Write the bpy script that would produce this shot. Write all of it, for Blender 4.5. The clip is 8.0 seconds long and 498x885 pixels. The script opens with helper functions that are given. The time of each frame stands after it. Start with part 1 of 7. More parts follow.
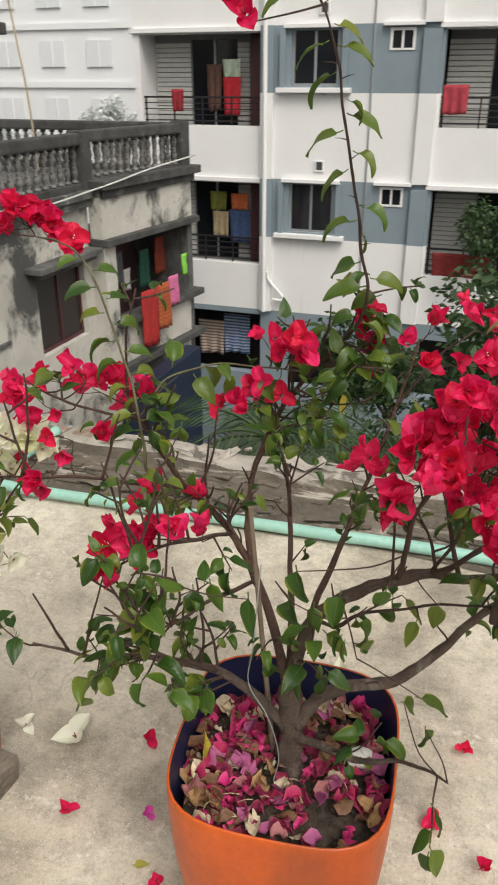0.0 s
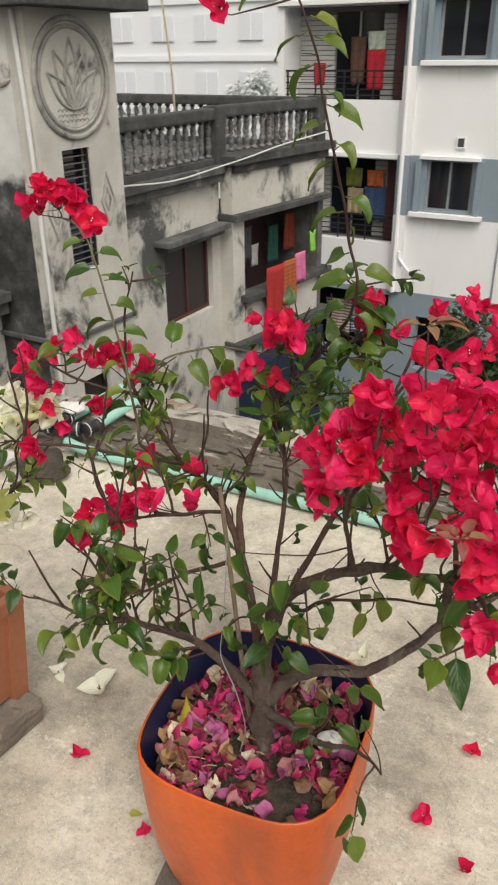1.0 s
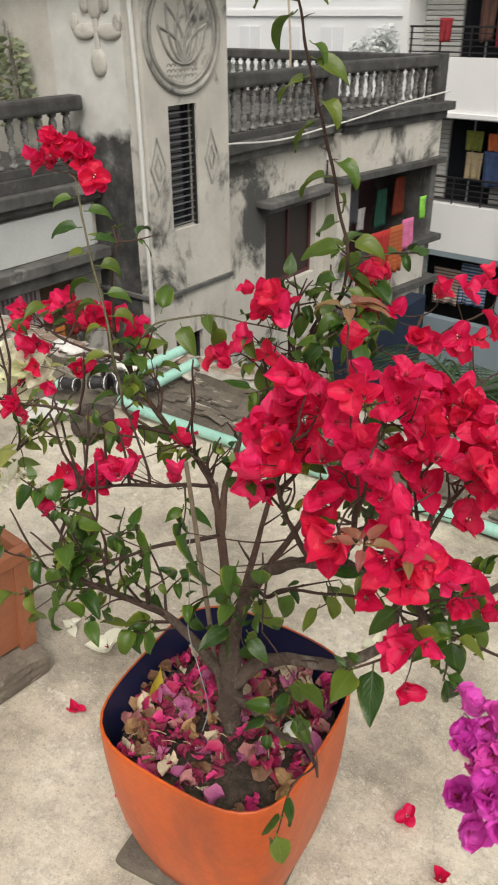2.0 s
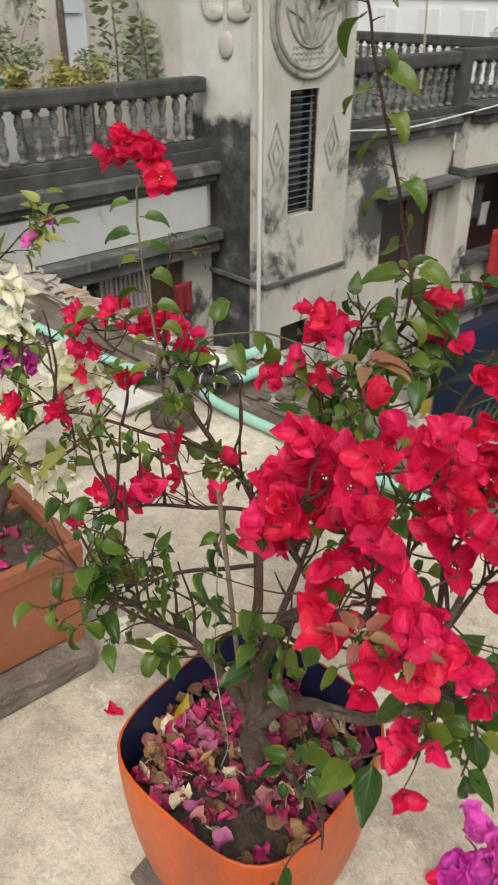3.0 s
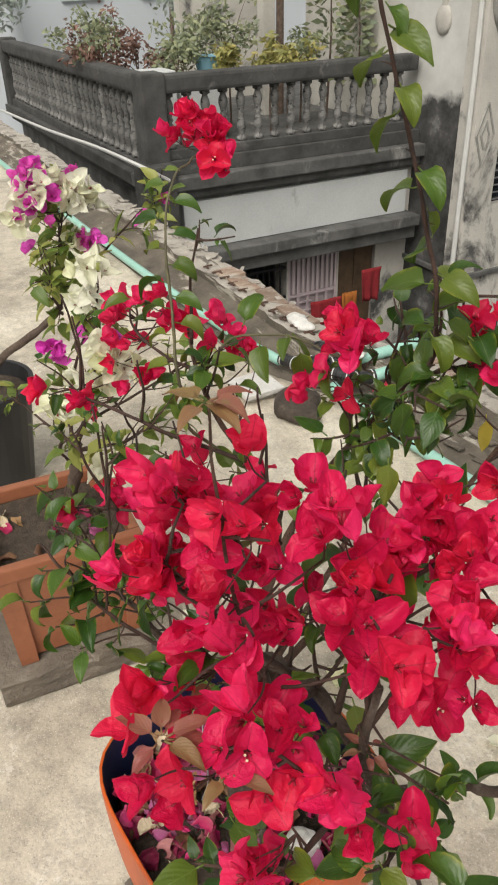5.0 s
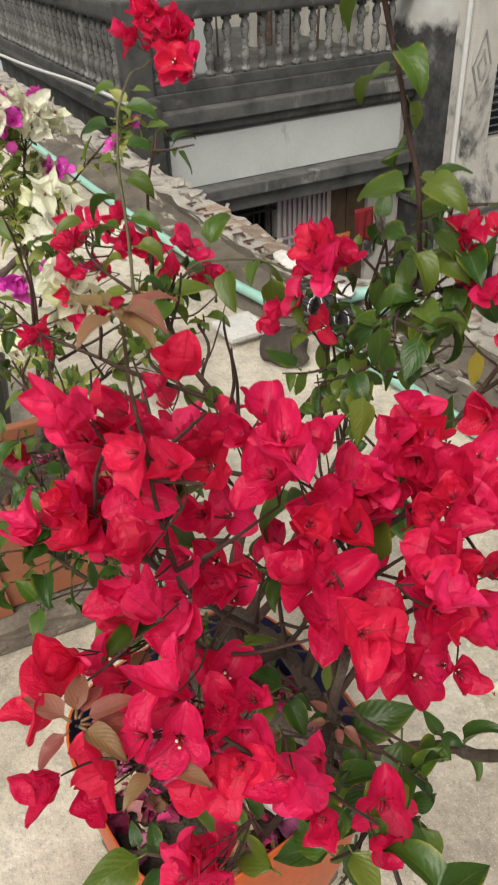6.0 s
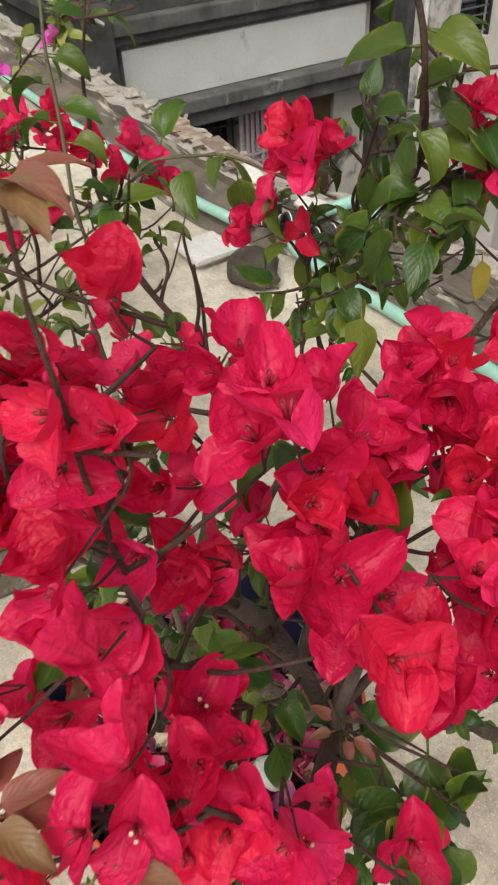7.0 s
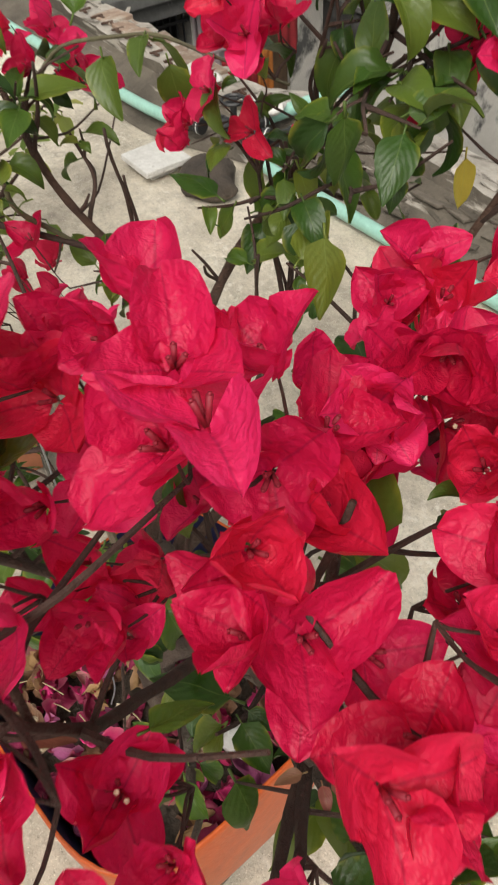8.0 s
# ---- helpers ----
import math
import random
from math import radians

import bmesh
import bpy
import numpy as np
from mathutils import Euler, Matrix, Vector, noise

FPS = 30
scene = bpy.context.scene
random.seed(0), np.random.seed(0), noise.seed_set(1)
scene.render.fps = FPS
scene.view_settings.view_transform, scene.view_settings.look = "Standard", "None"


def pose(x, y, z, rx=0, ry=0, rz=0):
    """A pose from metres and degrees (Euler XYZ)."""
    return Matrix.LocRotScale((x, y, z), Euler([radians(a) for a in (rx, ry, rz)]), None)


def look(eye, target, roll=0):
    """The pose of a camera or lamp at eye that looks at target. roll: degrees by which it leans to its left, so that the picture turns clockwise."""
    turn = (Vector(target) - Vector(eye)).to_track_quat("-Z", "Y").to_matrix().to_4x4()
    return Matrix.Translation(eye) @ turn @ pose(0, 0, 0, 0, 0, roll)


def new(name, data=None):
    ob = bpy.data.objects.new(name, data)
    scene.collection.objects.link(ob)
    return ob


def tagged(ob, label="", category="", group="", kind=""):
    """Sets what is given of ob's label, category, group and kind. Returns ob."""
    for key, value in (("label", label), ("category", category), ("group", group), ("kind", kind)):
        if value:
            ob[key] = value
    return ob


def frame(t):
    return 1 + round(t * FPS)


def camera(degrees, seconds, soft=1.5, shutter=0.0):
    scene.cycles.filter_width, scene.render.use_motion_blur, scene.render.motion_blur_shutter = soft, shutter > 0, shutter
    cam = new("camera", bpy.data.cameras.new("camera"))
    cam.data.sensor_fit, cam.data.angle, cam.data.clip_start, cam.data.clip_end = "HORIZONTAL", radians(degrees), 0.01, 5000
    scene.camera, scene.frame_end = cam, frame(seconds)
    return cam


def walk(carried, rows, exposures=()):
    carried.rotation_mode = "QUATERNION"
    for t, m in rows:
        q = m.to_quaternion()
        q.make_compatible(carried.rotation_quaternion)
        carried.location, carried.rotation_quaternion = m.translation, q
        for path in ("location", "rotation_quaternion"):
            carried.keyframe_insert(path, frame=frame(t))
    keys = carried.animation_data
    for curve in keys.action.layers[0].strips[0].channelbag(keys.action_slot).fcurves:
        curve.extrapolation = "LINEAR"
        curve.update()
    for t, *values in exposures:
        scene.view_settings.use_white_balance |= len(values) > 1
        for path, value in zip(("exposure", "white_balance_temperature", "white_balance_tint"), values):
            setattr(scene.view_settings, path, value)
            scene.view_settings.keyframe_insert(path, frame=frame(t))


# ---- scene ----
cam = camera(36.0, 8.0, 2.0, 0.35)
PATH = [
    (0, (0.622, 0.153, 1.431), (0.395, 1.947, 0.576), -0.0),
    (0.5, (0.732, 0.171, 1.443), (0.336, 1.927, 0.572), -0.3),
    (1, (0.854, 0.174, 1.454), (0.31, 1.872, 0.548), -0.6),
    (1.2, (0.89, 0.183, 1.454), (0.299, 1.856, 0.532), -0.6),
    (2.5, (1.044, 0.375, 1.438), (0.171, 1.862, 0.426), -0.0),
    (3, (1.042, 0.429, 1.463), (0.056, 1.839, 0.444), 0.2),
    (3.5, (1.088, 0.54, 1.459), (-0.05, 1.835, 0.445), -0.7),
    (4, (1.106, 0.631, 1.442), (-0.166, 1.802, 0.436), -1.5),
    (4.2, (1.116, 0.646, 1.443), (-0.194, 1.775, 0.439), -1.7),
    (5.3, (1.148, 0.709, 1.428), (-0.176, 1.751, 0.354), -2.1),
    (5.5, (1.142, 0.72, 1.413), (-0.165, 1.755, 0.312), -2.1),
    (6, (1.111, 0.766, 1.374), (-0.153, 1.784, 0.21), -2.4),
    (6.5, (1.063, 0.796, 1.312), (-0.139, 1.797, 0.071), -2.7),
    (7, (1.019, 0.841, 1.298), (-0.112, 1.83, -0.016), -3.2),
    (7.5, (0.987, 0.882, 1.268), (-0.062, 1.857, -0.122), -3.2),
    (8, (0.955, 0.923, 1.239), (-0.021, 1.854, -0.232), -4.0),
]
walk(cam, [(t, look(eye, target, roll)) for t, eye, target, roll in PATH])

# ---- sky, sun, exposure ----
world = bpy.data.worlds.new("overcast")
scene.world = world
world.use_nodes = True
wn, wl = world.node_tree.nodes, world.node_tree.links
sky = wn.new("ShaderNodeTexSky")
sky.sky_type, sky.sun_disc = "NISHITA", False
sky.sun_elevation, sky.sun_rotation = radians(50), radians(150)
sky.air_density, sky.dust_density = 2.0, 6.0
mute = wn.new("ShaderNodeHueSaturation")
mute.inputs["Saturation"].default_value = 0.12
wl.new(sky.outputs["Color"], mute.inputs["Color"])
warm = wn.new("ShaderNodeMix")
warm.data_type, warm.blend_type = "RGBA", "MULTIPLY"
warm.inputs["Factor"].default_value, warm.inputs["B"].default_value = 1.0, (1.0, 0.97, 0.91, 1)
wl.new(mute.outputs["Color"], warm.inputs["A"])
wl.new(warm.outputs["Result"], wn["Background"].inputs["Color"])
wn["Background"].inputs["Strength"].default_value = 0.15
sun = new("sun", bpy.data.lights.new("sun", "SUN"))
sun.data.energy, sun.data.angle, sun.data.color = 1.4, radians(30), (1.0, 0.95, 0.88)
sun.matrix_basis = look((3.0, -5.2, 9.0), (0, 0, 0))
scene.view_settings.exposure = 0.0

# ---- helpers of this scene ----
GRID = pose(0, 0, 0, 0, 0, -12)  # the neighbouring houses and the roof edge share this turn
BASE = {}


def thing(name, label, category, base=(0, 0, 0), grid=False, kind="", group=""):
    ob = new(name)
    ob.empty_display_size = 0.1
    ob.matrix_basis = (GRID if grid else Matrix()) @ Matrix.Translation(base)
    BASE[ob.name] = Vector(base)
    return tagged(ob, label, category, group, kind)


def root_of(ob):
    while ob.parent:
        ob = ob.parent
    return ob


def mesh_from(name, bm, material, smooth=False):
    me = bpy.data.meshes.new(name)
    bm.normal_update()
    bm.to_mesh(me)
    bm.free()
    for m in material if isinstance(material, (list, tuple)) else [material]:
        me.materials.append(m)
    if smooth:
        for p in me.polygons:
            p.use_smooth = True
    return me


def part(name, bm, material, parent, label="", smooth=False, kind=""):
    """One mesh under a thing or a part, authored in the coordinates of the thing's own frame."""
    bmesh.ops.translate(bm, verts=bm.verts, vec=-BASE[root_of(parent).name])
    ob = new(name, mesh_from(name, bm, material, smooth))
    ob.parent = parent
    return tagged(ob, label, kind=kind)


def lone(name, bm, material, label, category, base=(0, 0, 0), grid=False, smooth=False, kind="", group=""):
    """A thing that is one mesh."""
    bmesh.ops.translate(bm, verts=bm.verts, vec=-Vector(base))
    ob = new(name, mesh_from(name, bm, material, smooth))
    ob.matrix_basis = (GRID if grid else Matrix()) @ Matrix.Translation(base)
    return tagged(ob, label, category, group, kind)


def piece(name, me, parent, m, label=""):
    """A piece on shared mesh data; m in the thing's own frame."""
    ob = new(name, me)
    ob.parent = parent
    ob.matrix_basis = Matrix.Translation(-BASE[root_of(parent).name]) @ m
    return tagged(ob, label)


def box(bm, x0, x1, y0, y1, z0, z1, bevel=0.0):
    m = Matrix.Translation(((x0 + x1) / 2, (y0 + y1) / 2, (z0 + z1) / 2)) @ Matrix.Diagonal((abs(x1 - x0), abs(y1 - y0), abs(z1 - z0), 1))
    r = bmesh.ops.create_cube(bm, size=1, matrix=m)
    if bevel:
        edges = list({e for v in r["verts"] for e in v.link_edges})
        bmesh.ops.bevel(bm, geom=edges, offset=bevel, segments=2, affect="EDGES", profile=0.6)
    return bm


def boxes(*rows, bevel=0.0):
    bm = bmesh.new()
    for r in rows:
        box(bm, *r, bevel=bevel)
    return bm


def lathe(bm, profile, sides=12, m=Matrix()):
    rings = []
    for r, z in profile:
        rings.append([bm.verts.new(m @ Vector((r * math.cos(a), r * math.sin(a), z))) for a in (2 * math.pi * k / sides for k in range(sides))])
    for a, b in zip(rings, rings[1:]):
        for k in range(sides):
            bm.faces.new((a[k], a[(k + 1) % sides], b[(k + 1) % sides], b[k]))
    bm.faces.new(rings[0][::-1]), bm.faces.new(rings[-1])
    return bm


def spline(points, steps=5):
    """A smooth line through the points."""
    p = [Vector(q) for q in points]
    p = [2 * p[0] - p[1], *p, 2 * p[-1] - p[-2]]
    out = []
    for a, b, c, d in zip(p, p[1:], p[2:], p[3:]):
        for k in range(steps):
            t = k / steps
            out.append(0.5 * (2 * b + (c - a) * t + (2 * a - 5 * b + 4 * c - d) * t * t + (3 * b - a - 3 * c + d) * t ** 3))
    return out + [p[-2]]


def tube(bm, line, r0, r1, sides=7, rough=0.0):
    """A tapering tube along a line of vectors."""
    rings, side, n = [], None, len(line)
    for i, p in enumerate(line):
        ahead = (line[min(i + 1, n - 1)] - line[max(i - 1, 0)]).normalized()
        side = (side - ahead * side.dot(ahead)).normalized() if side else ahead.orthogonal().normalized()
        other = ahead.cross(side)
        r = r0 + (r1 - r0) * i / (n - 1)
        ring = []
        for k in range(sides):
            a = 2 * math.pi * k / sides
            q = r * (1 + rough * noise.noise(p * 45 + Vector((k * 3.1, 0, 0))))
            ring.append(bm.verts.new(p + q * (math.cos(a) * side + math.sin(a) * other)))
        rings.append(ring)
    for a, b in zip(rings, rings[1:]):
        for k in range(sides):
            bm.faces.new((a[k], a[(k + 1) % sides], b[(k + 1) % sides], b[k]))
    bm.faces.new(rings[0][::-1]), bm.faces.new(rings[-1])
    return bm


def wall_cells(bm, along, plane, thick, u0, u1, z0, z1, holes):
    """A wall with openings through it; along: the axis it runs on, plane: where its outer face stands, thick: signed depth."""
    holes = [h for h in holes if h[0] < u1 and h[1] > u0 and h[2] < z1 and h[3] > z0]
    us = sorted({u0, u1, *(v for h in holes for v in h[:2] if u0 < v < u1)})
    zs = sorted({z0, z1, *(v for h in holes for v in h[2:] if z0 < v < z1)})
    faces = (plane, plane + thick)
    made = {}

    def vert(i, j, k):
        if (i, j, k) not in made:
            made[i, j, k] = bm.verts.new((us[i], faces[k], zs[j]) if along == "x" else (faces[k], us[i], zs[j]))
        return made[i, j, k]

    def solid(i, j):
        if not (0 <= i < len(us) - 1 and 0 <= j < len(zs) - 1):
            return False
        u, z = (us[i] + us[i + 1]) / 2, (zs[j] + zs[j + 1]) / 2
        return not any(h[0] < u < h[1] and h[2] < z < h[3] for h in holes)

    for i in range(len(us) - 1):
        for j in range(len(zs) - 1):
            if not solid(i, j):
                continue
            for k in (0, 1):
                bm.faces.new((vert(i, j, k), vert(i + 1, j, k), vert(i + 1, j + 1, k), vert(i, j + 1, k)))
            for near, a, b in (((i - 1, j), (i, j), (i, j + 1)), ((i + 1, j), (i + 1, j), (i + 1, j + 1)), ((i, j - 1), (i, j), (i + 1, j)), ((i, j + 1), (i, j + 1), (i + 1, j + 1))):
                if not solid(*near):
                    bm.faces.new((vert(*a, 0), vert(*b, 0), vert(*b, 1), vert(*a, 1)))
    bmesh.ops.recalc_face_normals(bm, faces=bm.faces)
    return bm


def aim(p, axis, up=(0, 0, 1), spin=0.0, scale=1.0):
    """A pose at p whose z runs along axis."""
    q = Vector(axis).to_track_quat("Z", "Y")
    return Matrix.Translation(p) @ q.to_matrix().to_4x4() @ pose(0, 0, 0, 0, 0, spin) @ Matrix.Scale(scale, 4)


def leaf_pose(p, ahead, up=(0, 0, 1), scale=1.0):
    """A pose at p whose y runs along ahead and whose z looks up as far as it can."""
    y = Vector(ahead).normalized()
    x = y.cross(Vector(up))
    x = x.normalized() if x.length > 1e-4 else y.orthogonal().normalized()
    z = x.cross(y)
    return Matrix.Translation(p) @ Matrix((x, y, z)).transposed().to_4x4() @ Matrix.Scale(scale, 4)


# ---- materials ----
class Nodes:
    def __init__(self, name):
        self.mat = bpy.data.materials.new(name)
        self.mat.use_nodes = True
        self.n, self.l = self.mat.node_tree.nodes, self.mat.node_tree.links
        self.bsdf = self.n["Principled BSDF"]
        self.coord = self.n.new("ShaderNodeTexCoord")

    def noise(self, scale, detail=6, rough=0.6, stretch=None, source="Object", distort=0.0):
        t = self.n.new("ShaderNodeTexNoise")
        t.inputs["Scale"].default_value, t.inputs["Detail"].default_value = scale, detail
        t.inputs["Roughness"].default_value, t.inputs["Distortion"].default_value = rough, distort
        src = self.coord.outputs[source]
        if stretch:
            m = self.n.new("ShaderNodeMapping")
            m.inputs["Scale"].default_value = stretch
            self.l.new(src, m.inputs["Vector"])
            src = m.outputs["Vector"]
        self.l.new(src, t.inputs["Vector"])
        return t.outputs["Fac"]

    def ramp(self, fac, *stops, constant=False):
        r = self.n.new("ShaderNodeValToRGB")
        e = r.color_ramp.elements
        while len(e) < len(stops):
            e.new(0.5)
        for k, (at, c) in enumerate(stops):
            e[k].position = at
            e[k].color = (*c, 1) if isinstance(c, tuple) else (c, c, c, 1)
        if constant:
            r.color_ramp.interpolation = "CONSTANT"
        self.l.new(fac, r.inputs["Fac"])
        return r.outputs["Color"]

    def mix(self, fac, a, b, how="MIX"):
        m = self.n.new("ShaderNodeMix")
        m.data_type, m.blend_type = "RGBA", how
        for socket, v in ((m.inputs["Factor"], fac), (m.inputs["A"], a), (m.inputs["B"], b)):
            if isinstance(v, tuple):
                socket.default_value = (*v, 1)
            elif isinstance(v, float):
                socket.default_value = v
            else:
                self.l.new(v, socket)
        return m.outputs["Result"]

    def bump(self, height, strength, distance=0.01, under=None):
        b = self.n.new("ShaderNodeBump")
        b.inputs["Strength"].default_value, b.inputs["Distance"].default_value = strength, distance
        self.l.new(height, b.inputs["Height"])
        if under:
            self.l.new(under, b.inputs["Normal"])
        return b.outputs["Normal"]

    def done(self, colour, rough=0.8, normal=None, metal=0.0, thin=0.0):
        self.bsdf.inputs["Metallic"].default_value = metal
        if isinstance(colour, tuple):
            self.bsdf.inputs["Base Color"].default_value = (*colour, 1)
        else:
            self.l.new(colour, self.bsdf.inputs["Base Color"])
        if isinstance(rough, float):
            self.bsdf.inputs["Roughness"].default_value = rough
        else:
            self.l.new(rough, self.bsdf.inputs["Roughness"])
        if normal:
            self.l.new(normal, self.bsdf.inputs["Normal"])
        if thin:  # light passing through leaves and petals
            t = self.n.new("ShaderNodeBsdfTranslucent")
            if isinstance(colour, tuple):
                t.inputs["Color"].default_value = (*colour, 1)
            else:
                self.l.new(colour, t.inputs["Color"])
            s = self.n.new("ShaderNodeMixShader")
            s.inputs[0].default_value = thin
            out = self.n["Material Output"]
            self.l.new(self.bsdf.outputs[0], s.inputs[1])
            self.l.new(t.outputs[0], s.inputs[2])
            self.l.new(s.outputs[0], out.inputs["Surface"])
        return self.mat


def aged(name, light, dark, scale=2.0, rough=0.85, stain=None, cover=(0.55, 0.68), stretch=(1, 1, 0.35), stain_scale=1.2, grain=60, bump=0.35, metal=0.0, jitter=0.0):
    """A worn surface: two tones, grain, and stains with a shape of their own."""
    k = Nodes(name)
    c = k.ramp(k.noise(scale, 8, 0.65), (0.3, dark), (0.7, light))
    fine = k.noise(grain, 5, 0.7)
    c = k.mix(0.5, c, k.ramp(fine, (0.25, 0.55), (0.75, 1.0)), "MULTIPLY")
    if stain:
        mask = k.ramp(k.noise(stain_scale, 10, 0.68, stretch, distort=0.4), (cover[0], 0.0), (cover[1], 1.0))
        c = k.mix(mask, c, stain)
    if jitter:
        info = k.n.new("ShaderNodeObjectInfo")
        c = k.mix(1.0, c, k.ramp(info.outputs["Random"], (0.0, 1.0 - jitter), (1.0, 1.0)), "MULTIPLY")
    return k.done(c, rough, k.bump(fine, bump, 0.01, k.bump(k.noise(scale * 4, 6), bump * 0.5, 0.02)), metal)


def plain(name, colour, rough=0.5, metal=0.0, var=0.12, scale=8.0, bump=0.08):
    k = Nodes(name)
    low = tuple(c * (1 - var) for c in colour)
    f = k.noise(scale, 6)
    return k.done(k.ramp(f, (0.3, low), (0.7, colour)), rough, k.bump(k.noise(scale * 12, 4), bump, 0.005), metal)


M_OLD = aged("weathered plaster", (0.67, 0.645, 0.59), (0.47, 0.45, 0.41), 1.4, stain=(0.075, 0.075, 0.072), cover=(0.53, 0.62), stain_scale=1.1, stretch=(1, 1, 0.7))
M_OLDDARK = aged("algae blackened plaster", (0.16, 0.158, 0.152), (0.045, 0.045, 0.043), 3.0, stain=(0.34, 0.335, 0.32), cover=(0.60, 0.74), stain_scale=3.0)
M_COPING = aged("blackened concrete", (0.095, 0.094, 0.09), (0.032, 0.032, 0.031), 4.0, stain=(0.18, 0.177, 0.17), cover=(0.60, 0.74), stain_scale=5.0, stretch=(1, 1, 1))
M_BALUSTER = aged("grey cast concrete", (0.36, 0.355, 0.34), (0.12, 0.118, 0.113), 9.0, stain=(0.035, 0.035, 0.034), cover=(0.50, 0.60), stain_scale=9.0, stretch=(1, 1, 1), jitter=0.4)
M_BAND = aged("pale grey render", (0.62, 0.64, 0.63), (0.50, 0.52, 0.52), 1.0, stain=(0.17, 0.17, 0.165), cover=(0.62, 0.75), stain_scale=1.5)
M_WHITE = aged("white wall paint", (0.87, 0.87, 0.875), (0.80, 0.80, 0.80), 0.6, 0.7, stain=(0.52, 0.52, 0.50), cover=(0.62, 0.80), stain_scale=0.9, stretch=(2, 2, 0.25), bump=0.1)
M_BLUE = aged("blue-grey wall paint", (0.255, 0.315, 0.36), (0.205, 0.26, 0.30), 0.8, 0.7, stain=(0.36, 0.40, 0.42), cover=(0.64, 0.80), stain_scale=1.0, stretch=(2, 2, 0.25), bump=0.1)
# shade of unlit interiors, put into a dark base colour
M_DARK = plain("painted interior shade", (0.060, 0.058, 0.062), 0.8)
M_IRON = plain("dark painted iron", (0.03, 0.028, 0.03), 0.5, 0.4)
M_MAROON = plain("maroon door paint", (0.075, 0.022, 0.025), 0.5)
M_FRAME = plain("aluminium window frame", (0.42, 0.44, 0.46), 0.4, 0.6)
M_SIDING = plain("white louvre slats", (0.55, 0.55, 0.53), 0.6)
M_WOOD = aged("brown door wood", (0.16, 0.10, 0.055), (0.07, 0.045, 0.028), 6.0, 0.6, stretch=(8, 8, 0.5))
M_GATE = plain("pale pink gate paint", (0.50, 0.42, 0.44), 0.5)
M_PIPE = aged("sea green plastic pipe", (0.36, 0.62, 0.53), (0.27, 0.52, 0.44), 5.0, 0.38, stain=(0.55, 0.60, 0.54), cover=(0.6, 0.75), stain_scale=6, bump=0.06)
M_BLACKPLASTIC = plain("black plastic fitting", (0.022, 0.022, 0.024), 0.45)
M_CABLE = plain("white cable", (0.62, 0.62, 0.60), 0.5)
M_GROUND = aged("dark alley ground", (0.10, 0.095, 0.085), (0.04, 0.04, 0.037), 0.7)
M_TARP = plain("navy sheet", (0.010, 0.024, 0.06), 0.5, 0.0, 0.5, 2.0)
# haze is painted into these two pale, low-contrast colours
M_HAZE = plain("haze-paled distant wall", (0.76, 0.77, 0.785), 0.9, 0.0, 0.04, 0.3)
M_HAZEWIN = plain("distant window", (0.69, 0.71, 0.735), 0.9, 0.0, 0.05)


def glass_material():
    k = Nodes("window glass, interior dark painted in")
    k.bsdf.inputs["IOR"].default_value = 1.5
    # opaque pane: the unlit interior behind it is put into this colour
    return k.done((0.012, 0.014, 0.018), 0.06, k.bump(k.noise(1.5), 0.04, 0.02))


M_GLASS = glass_material()


def concrete_floor():
    k = Nodes("terrace concrete")
    c = k.ramp(k.noise(1.6, 8, 0.62), (0.37, (0.31, 0.27, 0.215)), (0.50, (0.595, 0.53, 0.425)), (0.64, (0.765, 0.70, 0.58)))
    blot = k.ramp(k.noise(19, 12, 0.8), (0.36, 0.60), (0.54, 1.0))
    c = k.mix(0.85, c, blot, "MULTIPLY")
    grit = k.noise(110, 6, 0.8)
    c = k.mix(0.9, c, k.ramp(grit, (0.33, 0.42), (0.44, 0.88), (0.62, 1.0), (0.72, 1.18)), "MULTIPLY")
    wear = k.ramp(k.noise(4.2, 10, 0.75), (0.56, 0.0), (0.70, 0.5))
    c = k.mix(wear, c, (0.30, 0.265, 0.215))
    scuff = k.ramp(k.noise(46, 8, 0.75), (0.53, 0.0), (0.60, 1.0))
    scuff = k.mix(1.0, scuff, k.ramp(k.noise(3.1, 6, 0.6), (0.46, 0.0), (0.60, 0.75)), "MULTIPLY")
    c = k.mix(scuff, c, (0.76, 0.72, 0.64))
    pits = k.ramp(k.noise(150, 3, 0.6), (0.66, 0.0), (0.71, 0.75))
    c = k.mix(pits, c, (0.17, 0.14, 0.105))
    sand = k.ramp(k.noise(260, 2, 0.5), (0.62, 0.0), (0.70, 0.7))
    c = k.mix(sand, c, (0.82, 0.76, 0.64))
    crack = k.n.new("ShaderNodeTexVoronoi")
    crack.feature = "DISTANCE_TO_EDGE"
    crack.inputs["Scale"].default_value = 0.8
    wob = k.n.new("ShaderNodeVectorMath")
    wob.operation = "ADD"
    nz = k.n.new("ShaderNodeTexNoise")
    nz.inputs["Scale"].default_value = 3.0
    k.l.new(k.coord.outputs["Object"], nz.inputs["Vector"])
    k.l.new(k.coord.outputs["Object"], wob.inputs[0])
    k.l.new(nz.outputs["Color"], wob.inputs[1])
    k.l.new(wob.outputs[0], crack.inputs["Vector"])
    line = k.ramp(crack.outputs["Distance"], (0.0, 0.35), (0.004, 0.0))
    c = k.mix(line, c, (0.20, 0.17, 0.14))
    n = k.bump(grit, 0.6, 0.005, k.bump(k.noise(14, 8, 0.7), 0.6, 0.014))
    return k.done(c, k.ramp(k.noise(9, 8, 0.7), (0.3, 0.48), (0.7, 0.66)), n)


